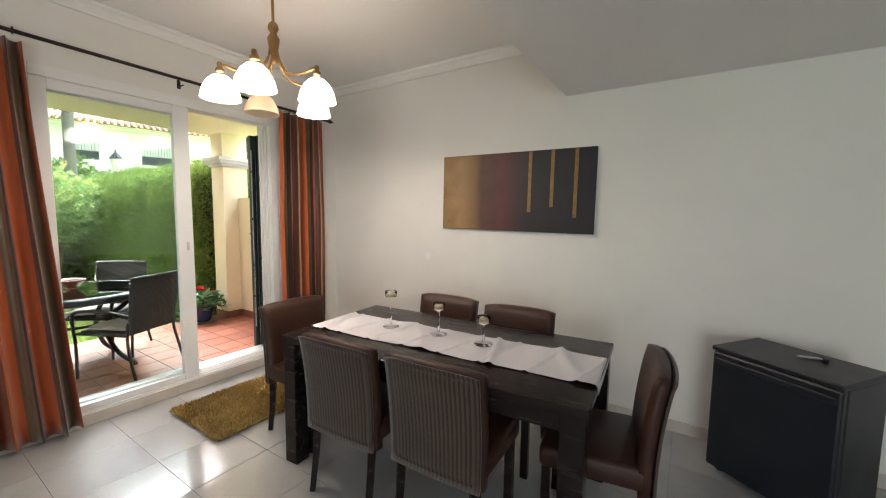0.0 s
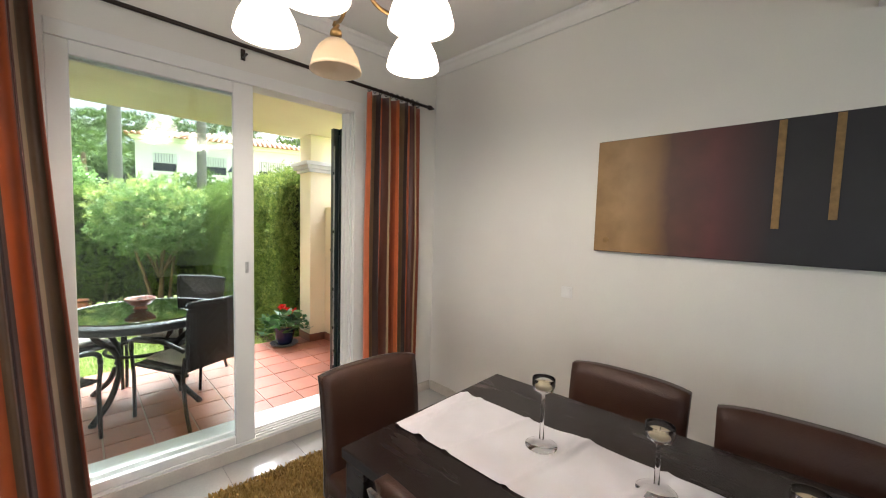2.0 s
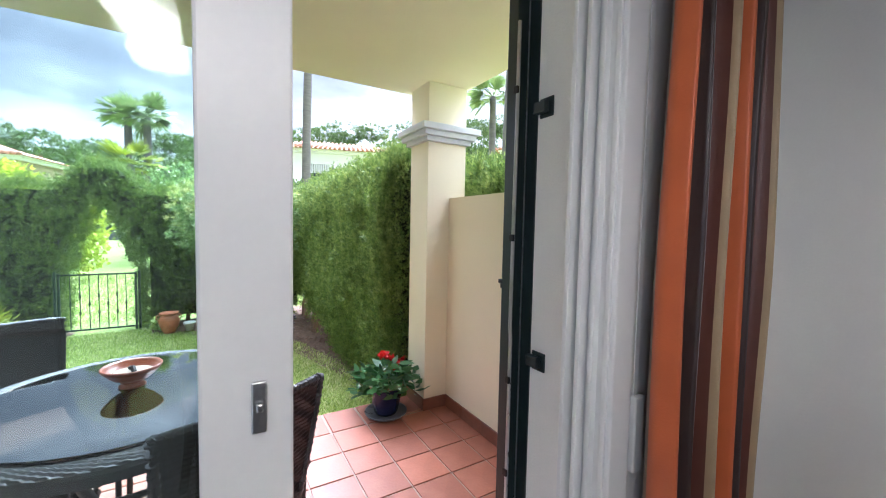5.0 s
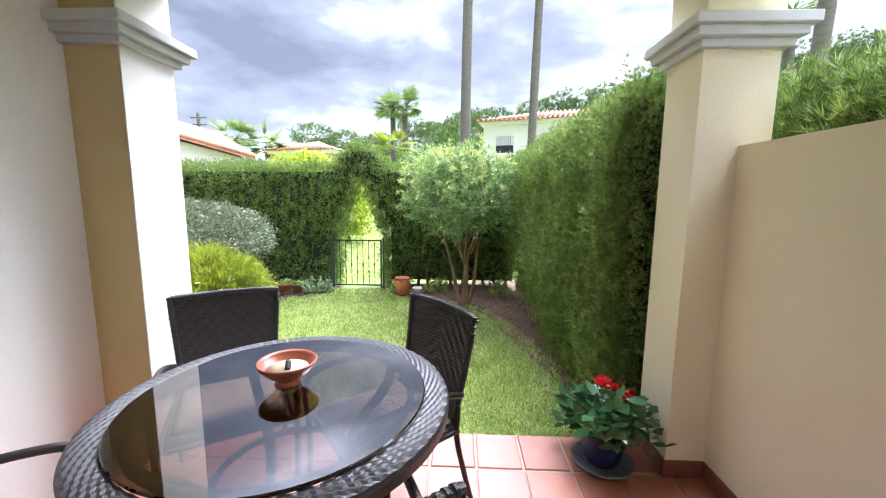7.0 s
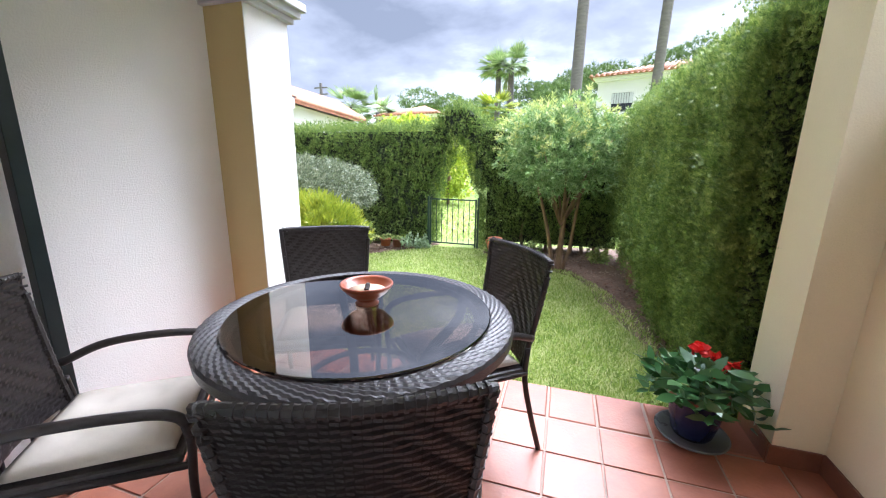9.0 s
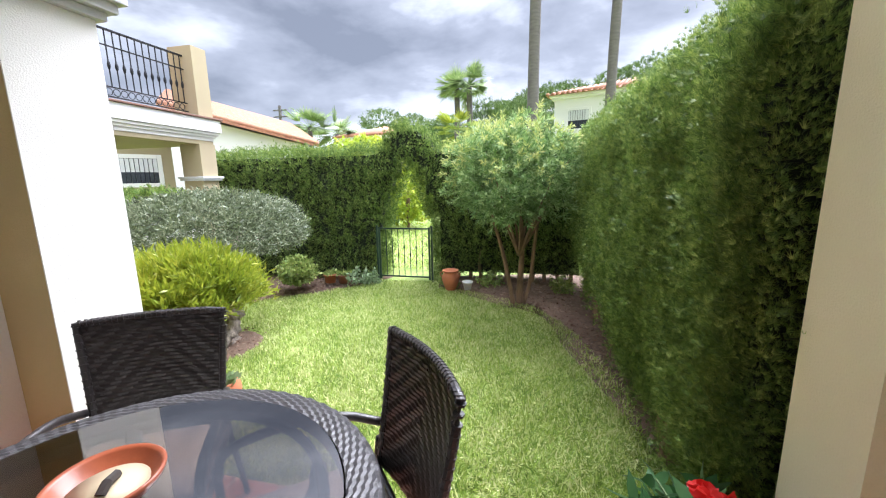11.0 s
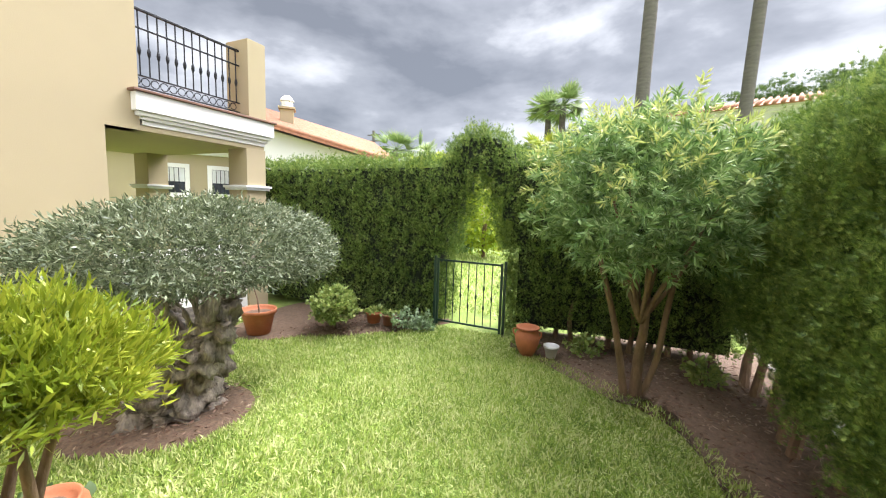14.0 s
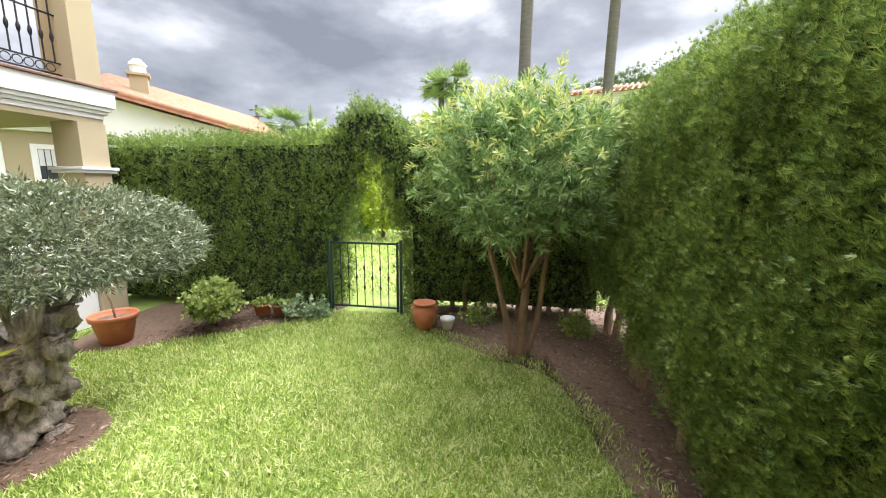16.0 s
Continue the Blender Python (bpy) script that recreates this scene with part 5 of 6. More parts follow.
for i, (a, r, b) in enumerate(((0.3, 0.55, 0.032), (1.3, 0.45, 0.03), (2.4, 0.5, 0.032), (3.4, 0.6, 0.03), (4.4, 0.55, 0.024), (5.2, 0.5, 0.022), (0.9, 0.35, 0.02), (4.8, 0.35, 0.016))):
    c, s = math.cos(a), math.sin(a)
    trunks.append(gnarl([(0.05 * c, 0.22 + 0.08 * s, 0.66), (0.16 * c, 0.2 + 0.22 * s, 0.84), (r * 0.7 * c, 0.15 + r * 0.65 * s, 0.98 + 0.03 * (i % 3)), (r * 1.3 * c - 0.1, 0.1 + r * s, 1.14 + 0.04 * (i % 2))], b, 0.010, i + 5, 9))
leafy("olive_tree", pose(OX, OY, OG), "clipped grey-green olive tree with a gnarled hollow trunk", "tree", op + np.array((-0.30, 0.02, 1.20)), oa, np.random.default_rng(3).uniform(0.032, 0.062, len(op)), M["olive_leaf"], 51, 0.75, LEAF, "dense crown of small silvery leaves", trunks, M["olive_bark"])


def ball_shape(sx, sy, sz, fill=0.8, under=-0.6):
    def f(r):
        d = r.normal(size=3)
        d /= np.linalg.norm(d)
        d[2] = max(d[2], under)
        q = r.uniform(fill, 1.0)
        b = 1 + 0.26 * noise.noise((d[0] * 2.2 + sx, d[1] * 2.2, d[2] * 2.2))
        return np.array((d[0] * sx, d[1] * sy, d[2] * sz)) * q * b, d
    return f


# bottlebrush-like tree beside the gate
def whorl_cloud(n, shape, seed, per, length):
    """Twig tips over a shape, each ending in a star of narrow leaves."""
    r = np.random.default_rng(seed)
    P, A = [], []
    for i in range(n):
        p, o = shape(r)
        o = o / (np.linalg.norm(o) + 1e-9)
        tw = o + r.normal(0, 0.45, 3) + np.array((0, 0, 0.15))
        tw /= np.linalg.norm(tw)
        s = r.uniform(0, 1, per) ** 0.7
        side = r.normal(0, 1, (per, 3))
        side -= (side @ tw)[:, None] * tw
        side /= np.linalg.norm(side, axis=1, keepdims=True) + 1e-9
        P.append(p + tw * (s[:, None] * length))
        A.append(tw * (0.35 + 0.5 * s[:, None]) + side * r.uniform(0.5, 0.95, (per, 1)))
    return np.vstack(P), np.vstack(A)


bp_, ba_ = whorl_cloud(1650, ball_shape(0.76, 0.78, 0.68, 0.45, -0.75), 60, 22, 0.09)
yp_, ya_ = whorl_cloud(170, lambda r: (lambda p, d: (p * np.array((1, 1, 1)) if p[2] > 0.1 else p * np.array((1, 1, -1)), d * np.array((1, 1, 1 if p[2] > 0.1 else -1))))(*ball_shape(0.77, 0.79, 0.70, 0.93, -0.75)(r)), 62, 18, 0.14)
stems = []
for i, (dx, dy, r) in enumerate(((-0.02, 0.0, 0.055), (0.04, -0.17, 0.035), (-0.06, 0.10, 0.03))):
    stems.append(tube(curve_pts([(dx * 0.6, dy * 0.5, -0.03), (dx + 0.05, dy + 0.02 * i, 0.35), (dx + 0.12, dy * 1.5 + 0.02, 0.75), (dx + 0.2, dy * 2.2, 1.25)], 7), r, 10, taper=0.02))
for i in range(9):
    a = i * 0.7
    stems.append(tube(curve_pts([(0.12, -0.02, 0.7), (0.2 + 0.22 * math.cos(a), 0.22 * math.sin(a), 1.15), (0.25 + 0.55 * math.cos(a), 0.55 * math.sin(a), 1.5 + 0.2 * (i % 3))], 5), 0.022, 7, taper=0.006))
bt = leafy("bottlebrush_tree", pose(-9.42, 2.6, GZ + 0.01), "small round tree with narrow grey-green leaves and several stems", "tree", bp_ + np.array((0.25, -0.12, 1.72)), ba_, np.random.default_rng(4).uniform(0.052, 0.09, len(bp_)), M["bottle"], 61, 0.60, LEAF, "feathery crown of narrow leaves", stems, M["bark"])

scatter("young_foliage", LEAF[0], LEAF[1], yp_ + np.array((0.25, -0.12, 1.74)), ya_, np.random.default_rng(8).uniform(0.05, 0.08, len(yp_)), M["bottle_young"], bt, "yellow-green young shoots", 63, 0.55)

# lime-yellow shrub on bare stems
yp, ya = twig_cloud(1700, ball_shape(0.46, 0.39, 0.25, 0.6, -0.12), 70, 14, 0.018, 0.09)
ya = ya * 0.7 + np.array((0, 0, 0.7))
stems = [tube(curve_pts([(0.03 * math.cos(a), 0.03 * math.sin(a), -0.02), (0.05 * math.cos(a + 1), 0.06 * math.sin(a), 0.4), (0.16 * math.cos(a), 0.16 * math.sin(a), 0.85), (0.25 * math.cos(a), 0.22 * math.sin(a), 1.1)], 6), 0.028, 8, taper=0.006) for a in (0.2, 1.5, 2.6, 3.9, 5.2)]
leafy("lime_shrub", pose(-6.25, 0.42, ground_z(-6.2, 0.4)), "lime-yellow shrub with narrow leaves on bare brown stems", "shrub", yp + np.array((0.05, 0.1, 1.0)), ya, np.random.default_rng(5).uniform(0.042, 0.072, len(yp)), M["lime_leaf"], 71, 0.6, LEAF, "bright lime-yellow foliage", stems, M["bark"])

# low variegated bush
vp, va = twig_cloud(330, ball_shape(0.26, 0.28, 0.24, 0.6, -0.5), 80, 8, 0.02, 0.05)
leafy("low_shrub", pose(-9.62, -0.98, GZ), "low round shrub with small variegated leaves", "shrub", vp + np.array((0, 0, 0.27)), va, np.random.default_rng(6).uniform(0.035, 0.06, len(vp)), M["box_leaf"], 81, 1.5, BROAD, "small light-edged leaves", [tube([(0, 0, -0.03), (0.02, 0.01, 0.25)], 0.02, 6)], M["bark"])
for i, (x, y, s) in enumerate(((-10.0, -0.1, 0.16), (-10.1, 0.12, 0.1), (-10.05, 1.45, 0.12), (-10.2, 2.1, 0.15), (-10.0, 3.2, 0.14))):
    vp, va = twig_cloud(60, ball_shape(s, s * 1.2, s * 0.8, 0.4, -0.3), 85 + i, 7, 0.02, 0.05)
    leafy("low_plant", pose(x, y, GZ), "low pale leafy bedding plant", "plant", vp + np.array((0, 0, s * 0.7)), va, np.random.default_rng(i).uniform(0.03, 0.06, len(vp)), M["succulent" if i < 2 else "box_leaf"], 90 + i, 1.3, BROAD, "small pale leaves")


# ---- hedges ----
def hedge(name, label, face, count, seed, size, core, trunks=()):
    """face(u, v) gives a place on the clipped surface and its outward way."""
    t = thing(name, pose(0, 0, 0), label, "hedge")
    # Filler blocks; their near-black colour carries the shade between the sprays.
    part("core", core, M["hedge_core"], t, "near-black filler with the hedge's inner shade put into its colour")
    for tr in trunks:
        part("trunk", tr, M["bark"], t, "bare brown stem")
    r = np.random.default_rng(seed)
    per = 11
    C, O = face(r, count // per)
    out = O / np.linalg.norm(O, axis=1, keepdims=True)
    C = C + out * r.normal(0, 0.055, (len(C), 1))
    tilt = out + r.normal(0, 0.35, C.shape) + np.array((0, 0, 0.85))
    P = np.repeat(C, per, 0) + r.normal(0, 0.026, (len(C) * per, 3)) * np.array((1, 1, 1.5))
    A = np.repeat(tilt, per, 0) + r.normal(0, 0.38, P.shape)
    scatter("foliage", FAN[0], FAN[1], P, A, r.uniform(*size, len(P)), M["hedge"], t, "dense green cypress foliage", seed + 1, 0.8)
    return t


HX0, HX1, HY, HTOP = -10.5, -5.72, 3.42, 1.97


def hedge_wave(a, b):
    return np.array([0.10 * noise.noise((float(i) * 2.6, float(j) * 0.35, 15.0)) + 0.09 * noise.noise((float(i) * 1.1, float(j) * 0.9, 5.0)) + 0.05 * noise.noise((float(i) * 4.0, float(j) * 2.2, 9.0)) for i, j in zip(a, b)])


def face_right(r, n):
    x = HX1 - (HX1 - HX0) * r.random(n) ** 1.15
    w = r.random(n)
    low = np.where(x < -8.0, GZ + 0.45 * np.minimum(1, (-8.0 - x) / 0.8), GZ + 0.02)
    z = low + (HTOP - low) * w
    y = HY + hedge_wave(x, z) + r.uniform(-0.02, 0.10, n) + 0.10 * np.clip((z - 1.6) / 0.35, 0, 1) ** 2 + 0.14 * np.clip((0.75 - z) / 1.1, 0, 1)
    A = np.tile((0.0, -1.0, 0.1), (n, 1))
    k = n // 5
    y[:k] = r.uniform(HY + 0.05, HY + 0.85, k)
    z[:k] = HTOP + 0.03 + 0.6 * hedge_wave(x[:k], y[:k] * 3) - 0.1 * np.abs(y[:k] - HY - 0.4)
    A[:k] = (0, 0, 1)
    e = n // 14
    s = slice(k, k + e)
    x[s] = HX1 + r.uniform(-0.06, 0.03, e)
    y[s] = r.uniform(HY + 0.05, HY + 0.85, e)
    A[s] = (1, 0, 0.1)
    return np.column_stack([x, y, z]), A


tr = []
rg = random.Random(3)
for i in range(17):
    x = -10.4 + 0.24 * i + rg.uniform(-0.06, 0.06)
    y = 3.62 + rg.uniform(-0.07, 0.1)
    tr.append(tube(curve_pts([(x, y, GZ - 0.03), (x + rg.uniform(-0.05, 0.05), y + 0.02, GZ + 0.3), (x + rg.uniform(-0.12, 0.12), y + 0.1, GZ + 0.75)], 4), 0.045, 8, taper=0.025))
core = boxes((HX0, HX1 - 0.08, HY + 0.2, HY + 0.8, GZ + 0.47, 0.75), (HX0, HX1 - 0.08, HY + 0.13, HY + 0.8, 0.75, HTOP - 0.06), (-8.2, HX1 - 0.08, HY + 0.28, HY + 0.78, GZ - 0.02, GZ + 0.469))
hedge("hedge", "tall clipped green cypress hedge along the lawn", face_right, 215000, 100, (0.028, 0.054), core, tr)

def face_side(r, n):
    x, w = r.uniform(-5.5, -3.2, n), r.random(n)
    top = 1.80 + 0.6 * hedge_wave(x, x * 0 + 2.0)
    y = np.where(w < 0.45, 4.02 + r.normal(0, 0.03, n), r.uniform(4.02, 4.6, n))
    z = np.where(w < 0.45, r.uniform(1.2, 1.8, n), top)
    A = np.where((w < 0.45)[:, None], np.array((0.0, -1.0, 0.4)), np.array((0.0, 0.0, 1.0)))
    return np.column_stack([x, y, np.minimum(z, top)]), A


hedge("hedge", "green cypress hedge behind the low terrace wall", face_side, 14000, 105, (0.05, 0.10), boxes((-5.5, -3.2, 4.08, 4.56, GZ - 0.02, 1.70)))

BX = -10.42
GY0, GY1 = 0.16, 1.08
AP = (0.62, 1.74)


def arch_half(z):
    """Half width of the opening above the gate at height z."""
    if z > AP[1]:
        return 0.0
    if z < 0.55:
        return 0.50
    return 0.50 * (1 - ((z - 0.55) / (AP[1] - 0.55))) ** 0.8


def top_z(y):
    return 1.86 + 0.37 * math.exp(-((y - 0.64) / 0.40) ** 4)


def in_arch(y, z):
    return abs(y - 0.62) < arch_half(z)


def face_back(r, n):
    P, A = [], []
    while len(P) < n:
        y, q = r.uniform(-3.5, 3.6), r.random()
        tz = top_z(y)
        if q < 0.76:
            low = GZ + (0.03 if y < 1.2 else 0.16)
            z = low + (tz - low) * r.random()
            if in_arch(y, z):
                continue
            x = BX + 0.06 * noise.noise((y * 1.5, z * 1.5, 2.0)) + 0.05 * noise.noise((y * 5, z * 4, 7.0)) + 0.07 * noise.noise((y * 2.8, z * 0.4, 17.0)) - r.uniform(-0.01, 0.09)
            P.append((x, y, z))
            A.append((1, 0, 0.1))
        elif q < 0.9:
            x = r.uniform(BX - 0.7, BX - 0.02)
            P.append((x, y, tz + 0.02 + 0.05 * noise.noise((x * 3, y * 3, 1))))
            A.append((0, 0, 1))
        else:
            z = r.uniform(GZ, AP[1])
            s = 1 if r.random() < 0.5 else -1
            yy = 0.62 + s * (arch_half(z) + 0.01)
            P.append((r.uniform(BX - 0.7, BX), yy, z))
            A.append((0.2, -s, -0.2))
    return np.array(P), np.array(A)


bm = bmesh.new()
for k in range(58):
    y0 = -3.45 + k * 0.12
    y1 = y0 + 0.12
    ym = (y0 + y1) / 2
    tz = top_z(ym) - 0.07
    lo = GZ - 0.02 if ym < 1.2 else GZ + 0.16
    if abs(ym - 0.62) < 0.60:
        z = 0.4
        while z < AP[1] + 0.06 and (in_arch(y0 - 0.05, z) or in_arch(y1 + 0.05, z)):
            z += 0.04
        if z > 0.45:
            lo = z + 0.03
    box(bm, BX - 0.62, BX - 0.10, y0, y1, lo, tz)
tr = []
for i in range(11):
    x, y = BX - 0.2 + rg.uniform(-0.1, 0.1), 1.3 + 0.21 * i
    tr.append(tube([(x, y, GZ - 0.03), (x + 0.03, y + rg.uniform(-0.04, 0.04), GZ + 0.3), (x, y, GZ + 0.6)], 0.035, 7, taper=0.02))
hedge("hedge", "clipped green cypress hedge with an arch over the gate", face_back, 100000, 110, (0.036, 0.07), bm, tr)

# ---- garden gate ----
gate = thing("garden_gate", pose(BX + 0.06, 0, 0), "dark green iron garden gate with turned bars", "gate")
part("gate_frame", boxes((-0.012, 0.012, GY0, GY0 + 0.03, GZ + 0.02, 0.57), (-0.012, 0.012, GY1 - 0.03, GY1, GZ + 0.02, 0.57), (-0.010, 0.010, GY0 + 0.03, GY1 - 0.03, 0.535, 0.56), (-0.010, 0.010, GY0 + 0.03, GY1 - 0.03, GZ + 0.06, GZ + 0.085), bevel=0.003), M["gate_green"], gate)
for y in (GY0 - 0.04, GY1 + 0.015):
    part("post", boxes((-0.018, 0.018, y, y + 0.03, GZ - 0.05, 0.60), bevel=0.003), M["gate_green"], gate)
for i in range(7):
    y = GY0 + 0.03 + (GY1 - GY0 - 0.06) * (i + 1) / 8
    zb, zt = GZ + 0.085, 0.535
    knots = (0.30, 0.62) if i % 2 else (0.46,)
    prof = [(0.0065, zb)]
    for kf in knots:
        c = zb + (zt - zb) * kf
        prof += [(0.0065, c - 0.035), (0.012, c - 0.022), (0.015, c), (0.012, c + 0.022), (0.0065, c + 0.035)]
    prof.append((0.0065, zt))
    part("bar", lathe(prof, 8, pose(0, y, 0)), M["gate_green"], gate)


# ---- neighbouring house with a balcony ----
NY = -2.58
nb = thing("neighbour_house", pose(0, 0, 0), "yellow rendered house with a porch and an iron balcony", "house")
part("wall", boxes((-8.28, WO - 0.02, NY - 0.25, NY, 2.0, 6.0), (-7.95, WO - 0.02, NY - 0.25, NY, -0.6, 2.0)), M["house_yellow"], nb)
part("wall", boxes((-7.96, WO - 0.02, -6.6, NY - 0.251, -0.6, 6.0)), M["house_yellow"], nb)
part("parapet", boxes((-9.59, -7.951, -2.72, -2.60, -0.6, 0.62), bevel=0.006), M["villa_white"], nb, "low white rendered porch parapet")
slab = part("balcony_slab", boxes((-10.02, -8.2, -5.6, -2.48, 2.20, 2.40), (-9.99, -8.23, -5.57, -2.51, 2.155, 2.1995), (-9.96, -8.27, -5.54, -2.54, 2.115, 2.1545), (-9.93, -8.30, -5.51, -2.57, 2.06, 2.1145), bevel=0.006), M["villa_white"], nb, "white moulded balcony edge")
part("coping", boxes((-10.05, -8.17, -5.63, -2.45, 2.4005, 2.43), bevel=0.006), M["coping"], slab, "brown tile coping")
part("soffit", boxes((-9.92, -7.97, -5.5, -2.585, 2.0, 2.059)), M["house_yellow"], nb, "yellow porch ceiling beam")
part("pier", boxes((-9.92, -9.63, -2.98, -2.53, 2.4305, 3.50), bevel=0.006), M["house_yellow"], nb, "square balcony pier")
for y0, y1 in ((-2.95, -2.56), (-5.4, -5.0)):
    col = part("column", boxes((-9.92, -9.60, y0, y1, -0.6, 1.9995), bevel=0.004), M["house_yellow"], nb)
    part("capital", boxes((-9.98, -9.54, y0 - 0.06, y1 + 0.06, 1.44, 1.475), (-9.96, -9.56, y0 - 0.04, y1 + 0.04, 1.405, 1.4395), bevel=0.004), M["trim_grey"], col, "grey moulded band")
rail = part("railing", boxes((-9.63, -8.29, -2.735, -2.70, 3.335, 3.36), (-9.63, -8.29, -2.73, -2.705, 3.14, 3.155), (-9.63, -8.29, -2.73, -2.705, 2.50, 2.515), (-9.63, -8.29, -2.73, -2.705, 2.625, 2.64), bevel=0.003), M["iron"], nb, "black wrought iron railing")
for i in range(13):
    x = -9.58 + 0.1 * i
    zt = 3.335
    part("baluster", lathe([(0.008, 2.64), (0.008, 2.85), (0.017, 2.88), (0.02, 2.905), (0.017, 2.93), (0.008, 2.96), (0.008, 3.14), (0.014, 3.155), (0.008, 3.17), (0.008, zt)], 8, pose(x, -2.7175, 0)), M["iron"], rail)
    bm = tube([(0.045 * math.cos(k * 0.6283), 0, 0.045 * math.sin(k * 0.6283)) for k in range(11)], 0.006, 6)
    bmesh.ops.translate(bm, verts=bm.verts, vec=(x + 0.05, -2.7175, 2.57))
    part("scroll", bm, M["iron"], rail)

# ---- houses behind ----
def facade_house(name, label, a, b, z0, z1, depth, wall_mat, windows, roof=True, eave=0.5, rise=1.2):
    """A house whose front runs from a to b (plan), with windows at (along, z, width, height)."""
    ax, ay = a
    L = math.hypot(b[0] - ax, b[1] - ay)
    ang = math.degrees(math.atan2(b[1] - ay, b[0] - ax))
    h = thing(name, pose(ax, ay, 0, 0, 0, ang), label, "house", "houses beyond the hedge")
    part("wall", boxes((0, L, 0, depth, z0, z1)), wall_mat, h)
    part("cornice", boxes((-0.15, L + 0.15, -0.15, depth + 0.15, z1 + 0.001, z1 + 0.14), (-0.25, L + 0.25, -0.25, depth + 0.25, z1 + 0.1405, z1 + 0.24), bevel=0.01), M["villa_white"], h, "white moulded cornice")
    if roof:
        bm = bmesh.new()
        e, zr = eave, z1 + 0.241
        ins = min(depth, L) / 2 + e
        v = [bm.verts.new(p) for p in ((-e, -e, zr), (L + e, -e, zr), (L + e, depth + e, zr), (-e, depth + e, zr), (ins - e, depth / 2, zr + rise), (max(L - ins + e, ins - e + 0.05), depth / 2, zr + rise))]
        for f in ((0, 1, 5, 4), (1, 2, 5), (2, 3, 4, 5), (3, 0, 4), (3, 2, 1, 0)):
            bm.faces.new([v[i] for i in f])
        rf = part("roof", bm, M["roof_tile"], h, "hipped clay tile roof")
        n = int((L + 2 * e) / 0.28)
        bm = bmesh.new()
        for i in range(n):
            x = -e + 0.14 + 0.28 * i
            run = min(1.0, (x + e) / ins, (L + e - x) / ins)
            tube([(x, -e - 0.05, zr + 0.03), (x, -e + (depth / 2 + e) * run, zr + 0.03 + rise * run)], 0.085, 6, bm)
        tagged(part("roof_tiles", bm, M["roof_tile"], rf, "rows of barrel tiles", smooth=True), kind="stuff")
    for x, z, w, t in windows:
        wd = part("window", boxes((x, x + w, -0.02, 0.0, z, z + t)), M["dark_pane"], h, "dark window pane")
        part("surround", boxes((x - 0.14, x, -0.05, -0.001, z - 0.14, z + t + 0.14), (x + w, x + w + 0.14, -0.05, -0.001, z - 0.14, z + t + 0.14), (x, x + w, -0.05, -0.001, z + t, z + t + 0.14), (x, x + w, -0.05, -0.001, z - 0.14, z), bevel=0.008), M["villa_white"], wd, "white window surround")
        part("shutter", boxes((x + 0.01, x + w - 0.01, -0.035, -0.021, z + t * 0.45, z + t - 0.01)), M["shutter"], wd, "half-lowered pale roller shutter")
        bm = bmesh.new()
        for k in range(1, int(w / 0.13)):
            tube([(x + 0.13 * k, -0.06, z), (x + 0.13 * k, -0.06, z + t)], 0.01, 5, bm)
        part("grille", bm, M["iron"], wd, "thin window bars")
    return h


facade_house("house", "low yellow house with barred white-framed windows", (-10.5, -13.5), (-16.6, -9.75), -0.6, 2.75, 6, M["house_yellow"], [(4.96, 1.42, 1.05, 0.85), (3.21, 1.42, 0.95, 0.85)], True, 0.4, 0.3)
# gabled white house with a chimney
gh = thing("house", pose(-14.2, -9.0, 0.5, 0, 0, 134), "white gabled house with a clay tile roof and a chimney", "house", "houses beyond the hedge")
bm = bmesh.new()
v = [bm.verts.new(p) for p in ((0.6, 0, -1.0), (4.9, 0, -1.0), (4.9, 0, 2.2), (0.6, 0, 3.16), (0.6, 5, -1.0), (4.9, 5, -1.0), (4.9, 5, 3.55), (0.6, 5, 4.50))]
for f in ((0, 1, 2, 3), (5, 4, 7, 6), (1, 5, 6, 2), (4, 0, 3, 7), (3, 2, 6, 7)):
    bm.faces.new([v[i] for i in f])
bmesh.ops.recalc_face_normals(bm, faces=bm.faces)
part("wall", bm, M["villa_white"], gh)
bm = bmesh.new()
v = [bm.verts.new(p) for p in ((0.4, -0.35, 3.224), (5.2, -0.35, 2.14), (5.2, 5.2, 3.58), (0.4, 5.2, 4.664), (0.4, -0.35, 3.284), (5.2, -0.35, 2.2), (5.2, 5.2, 3.64), (0.4, 5.2, 4.724))]
for f in ((0, 1, 2, 3), (7, 6, 5, 4), (4, 5, 1, 0), (5, 6, 2, 1), (6, 7, 3, 2), (7, 4, 0, 3)):
    bm.faces.new([v[i] for i in f])
bmesh.ops.recalc_face_normals(bm, faces=bm.faces)
rf = part("roof", bm, M["roof_tile"], gh, "sloping clay barrel tile roof")
for i in range(18):
    y = -0.22 + 0.3 * i
    part("tile_course", tube([(0.4, y, 3.32 + 0.26 * (y + 0.35)), (2.8, y + 0.02, 2.785 + 0.26 * (y + 0.35)), (5.2, y, 2.24 + 0.26 * (y + 0.35))], 0.11, 7), M["roof_tile"], rf, smooth=True)
cm = part("chimney", boxes((1.3, 1.75, 1.05, 1.5, 2.6, 4.0), (1.24, 1.81, 0.99, 1.56, 4.001, 4.08), bevel=0.01), M["house_yellow"], gh, "yellow chimney")
part("chimney_top", lathe([(0.2, 4.081), (0.2, 4.30), (0.24, 4.31), (0.22, 4.37), (0.1, 4.5), (0, 4.52)], 16, pose(1.525, 1.275, 0)), M["villa_white"], cm, "white vented cap")
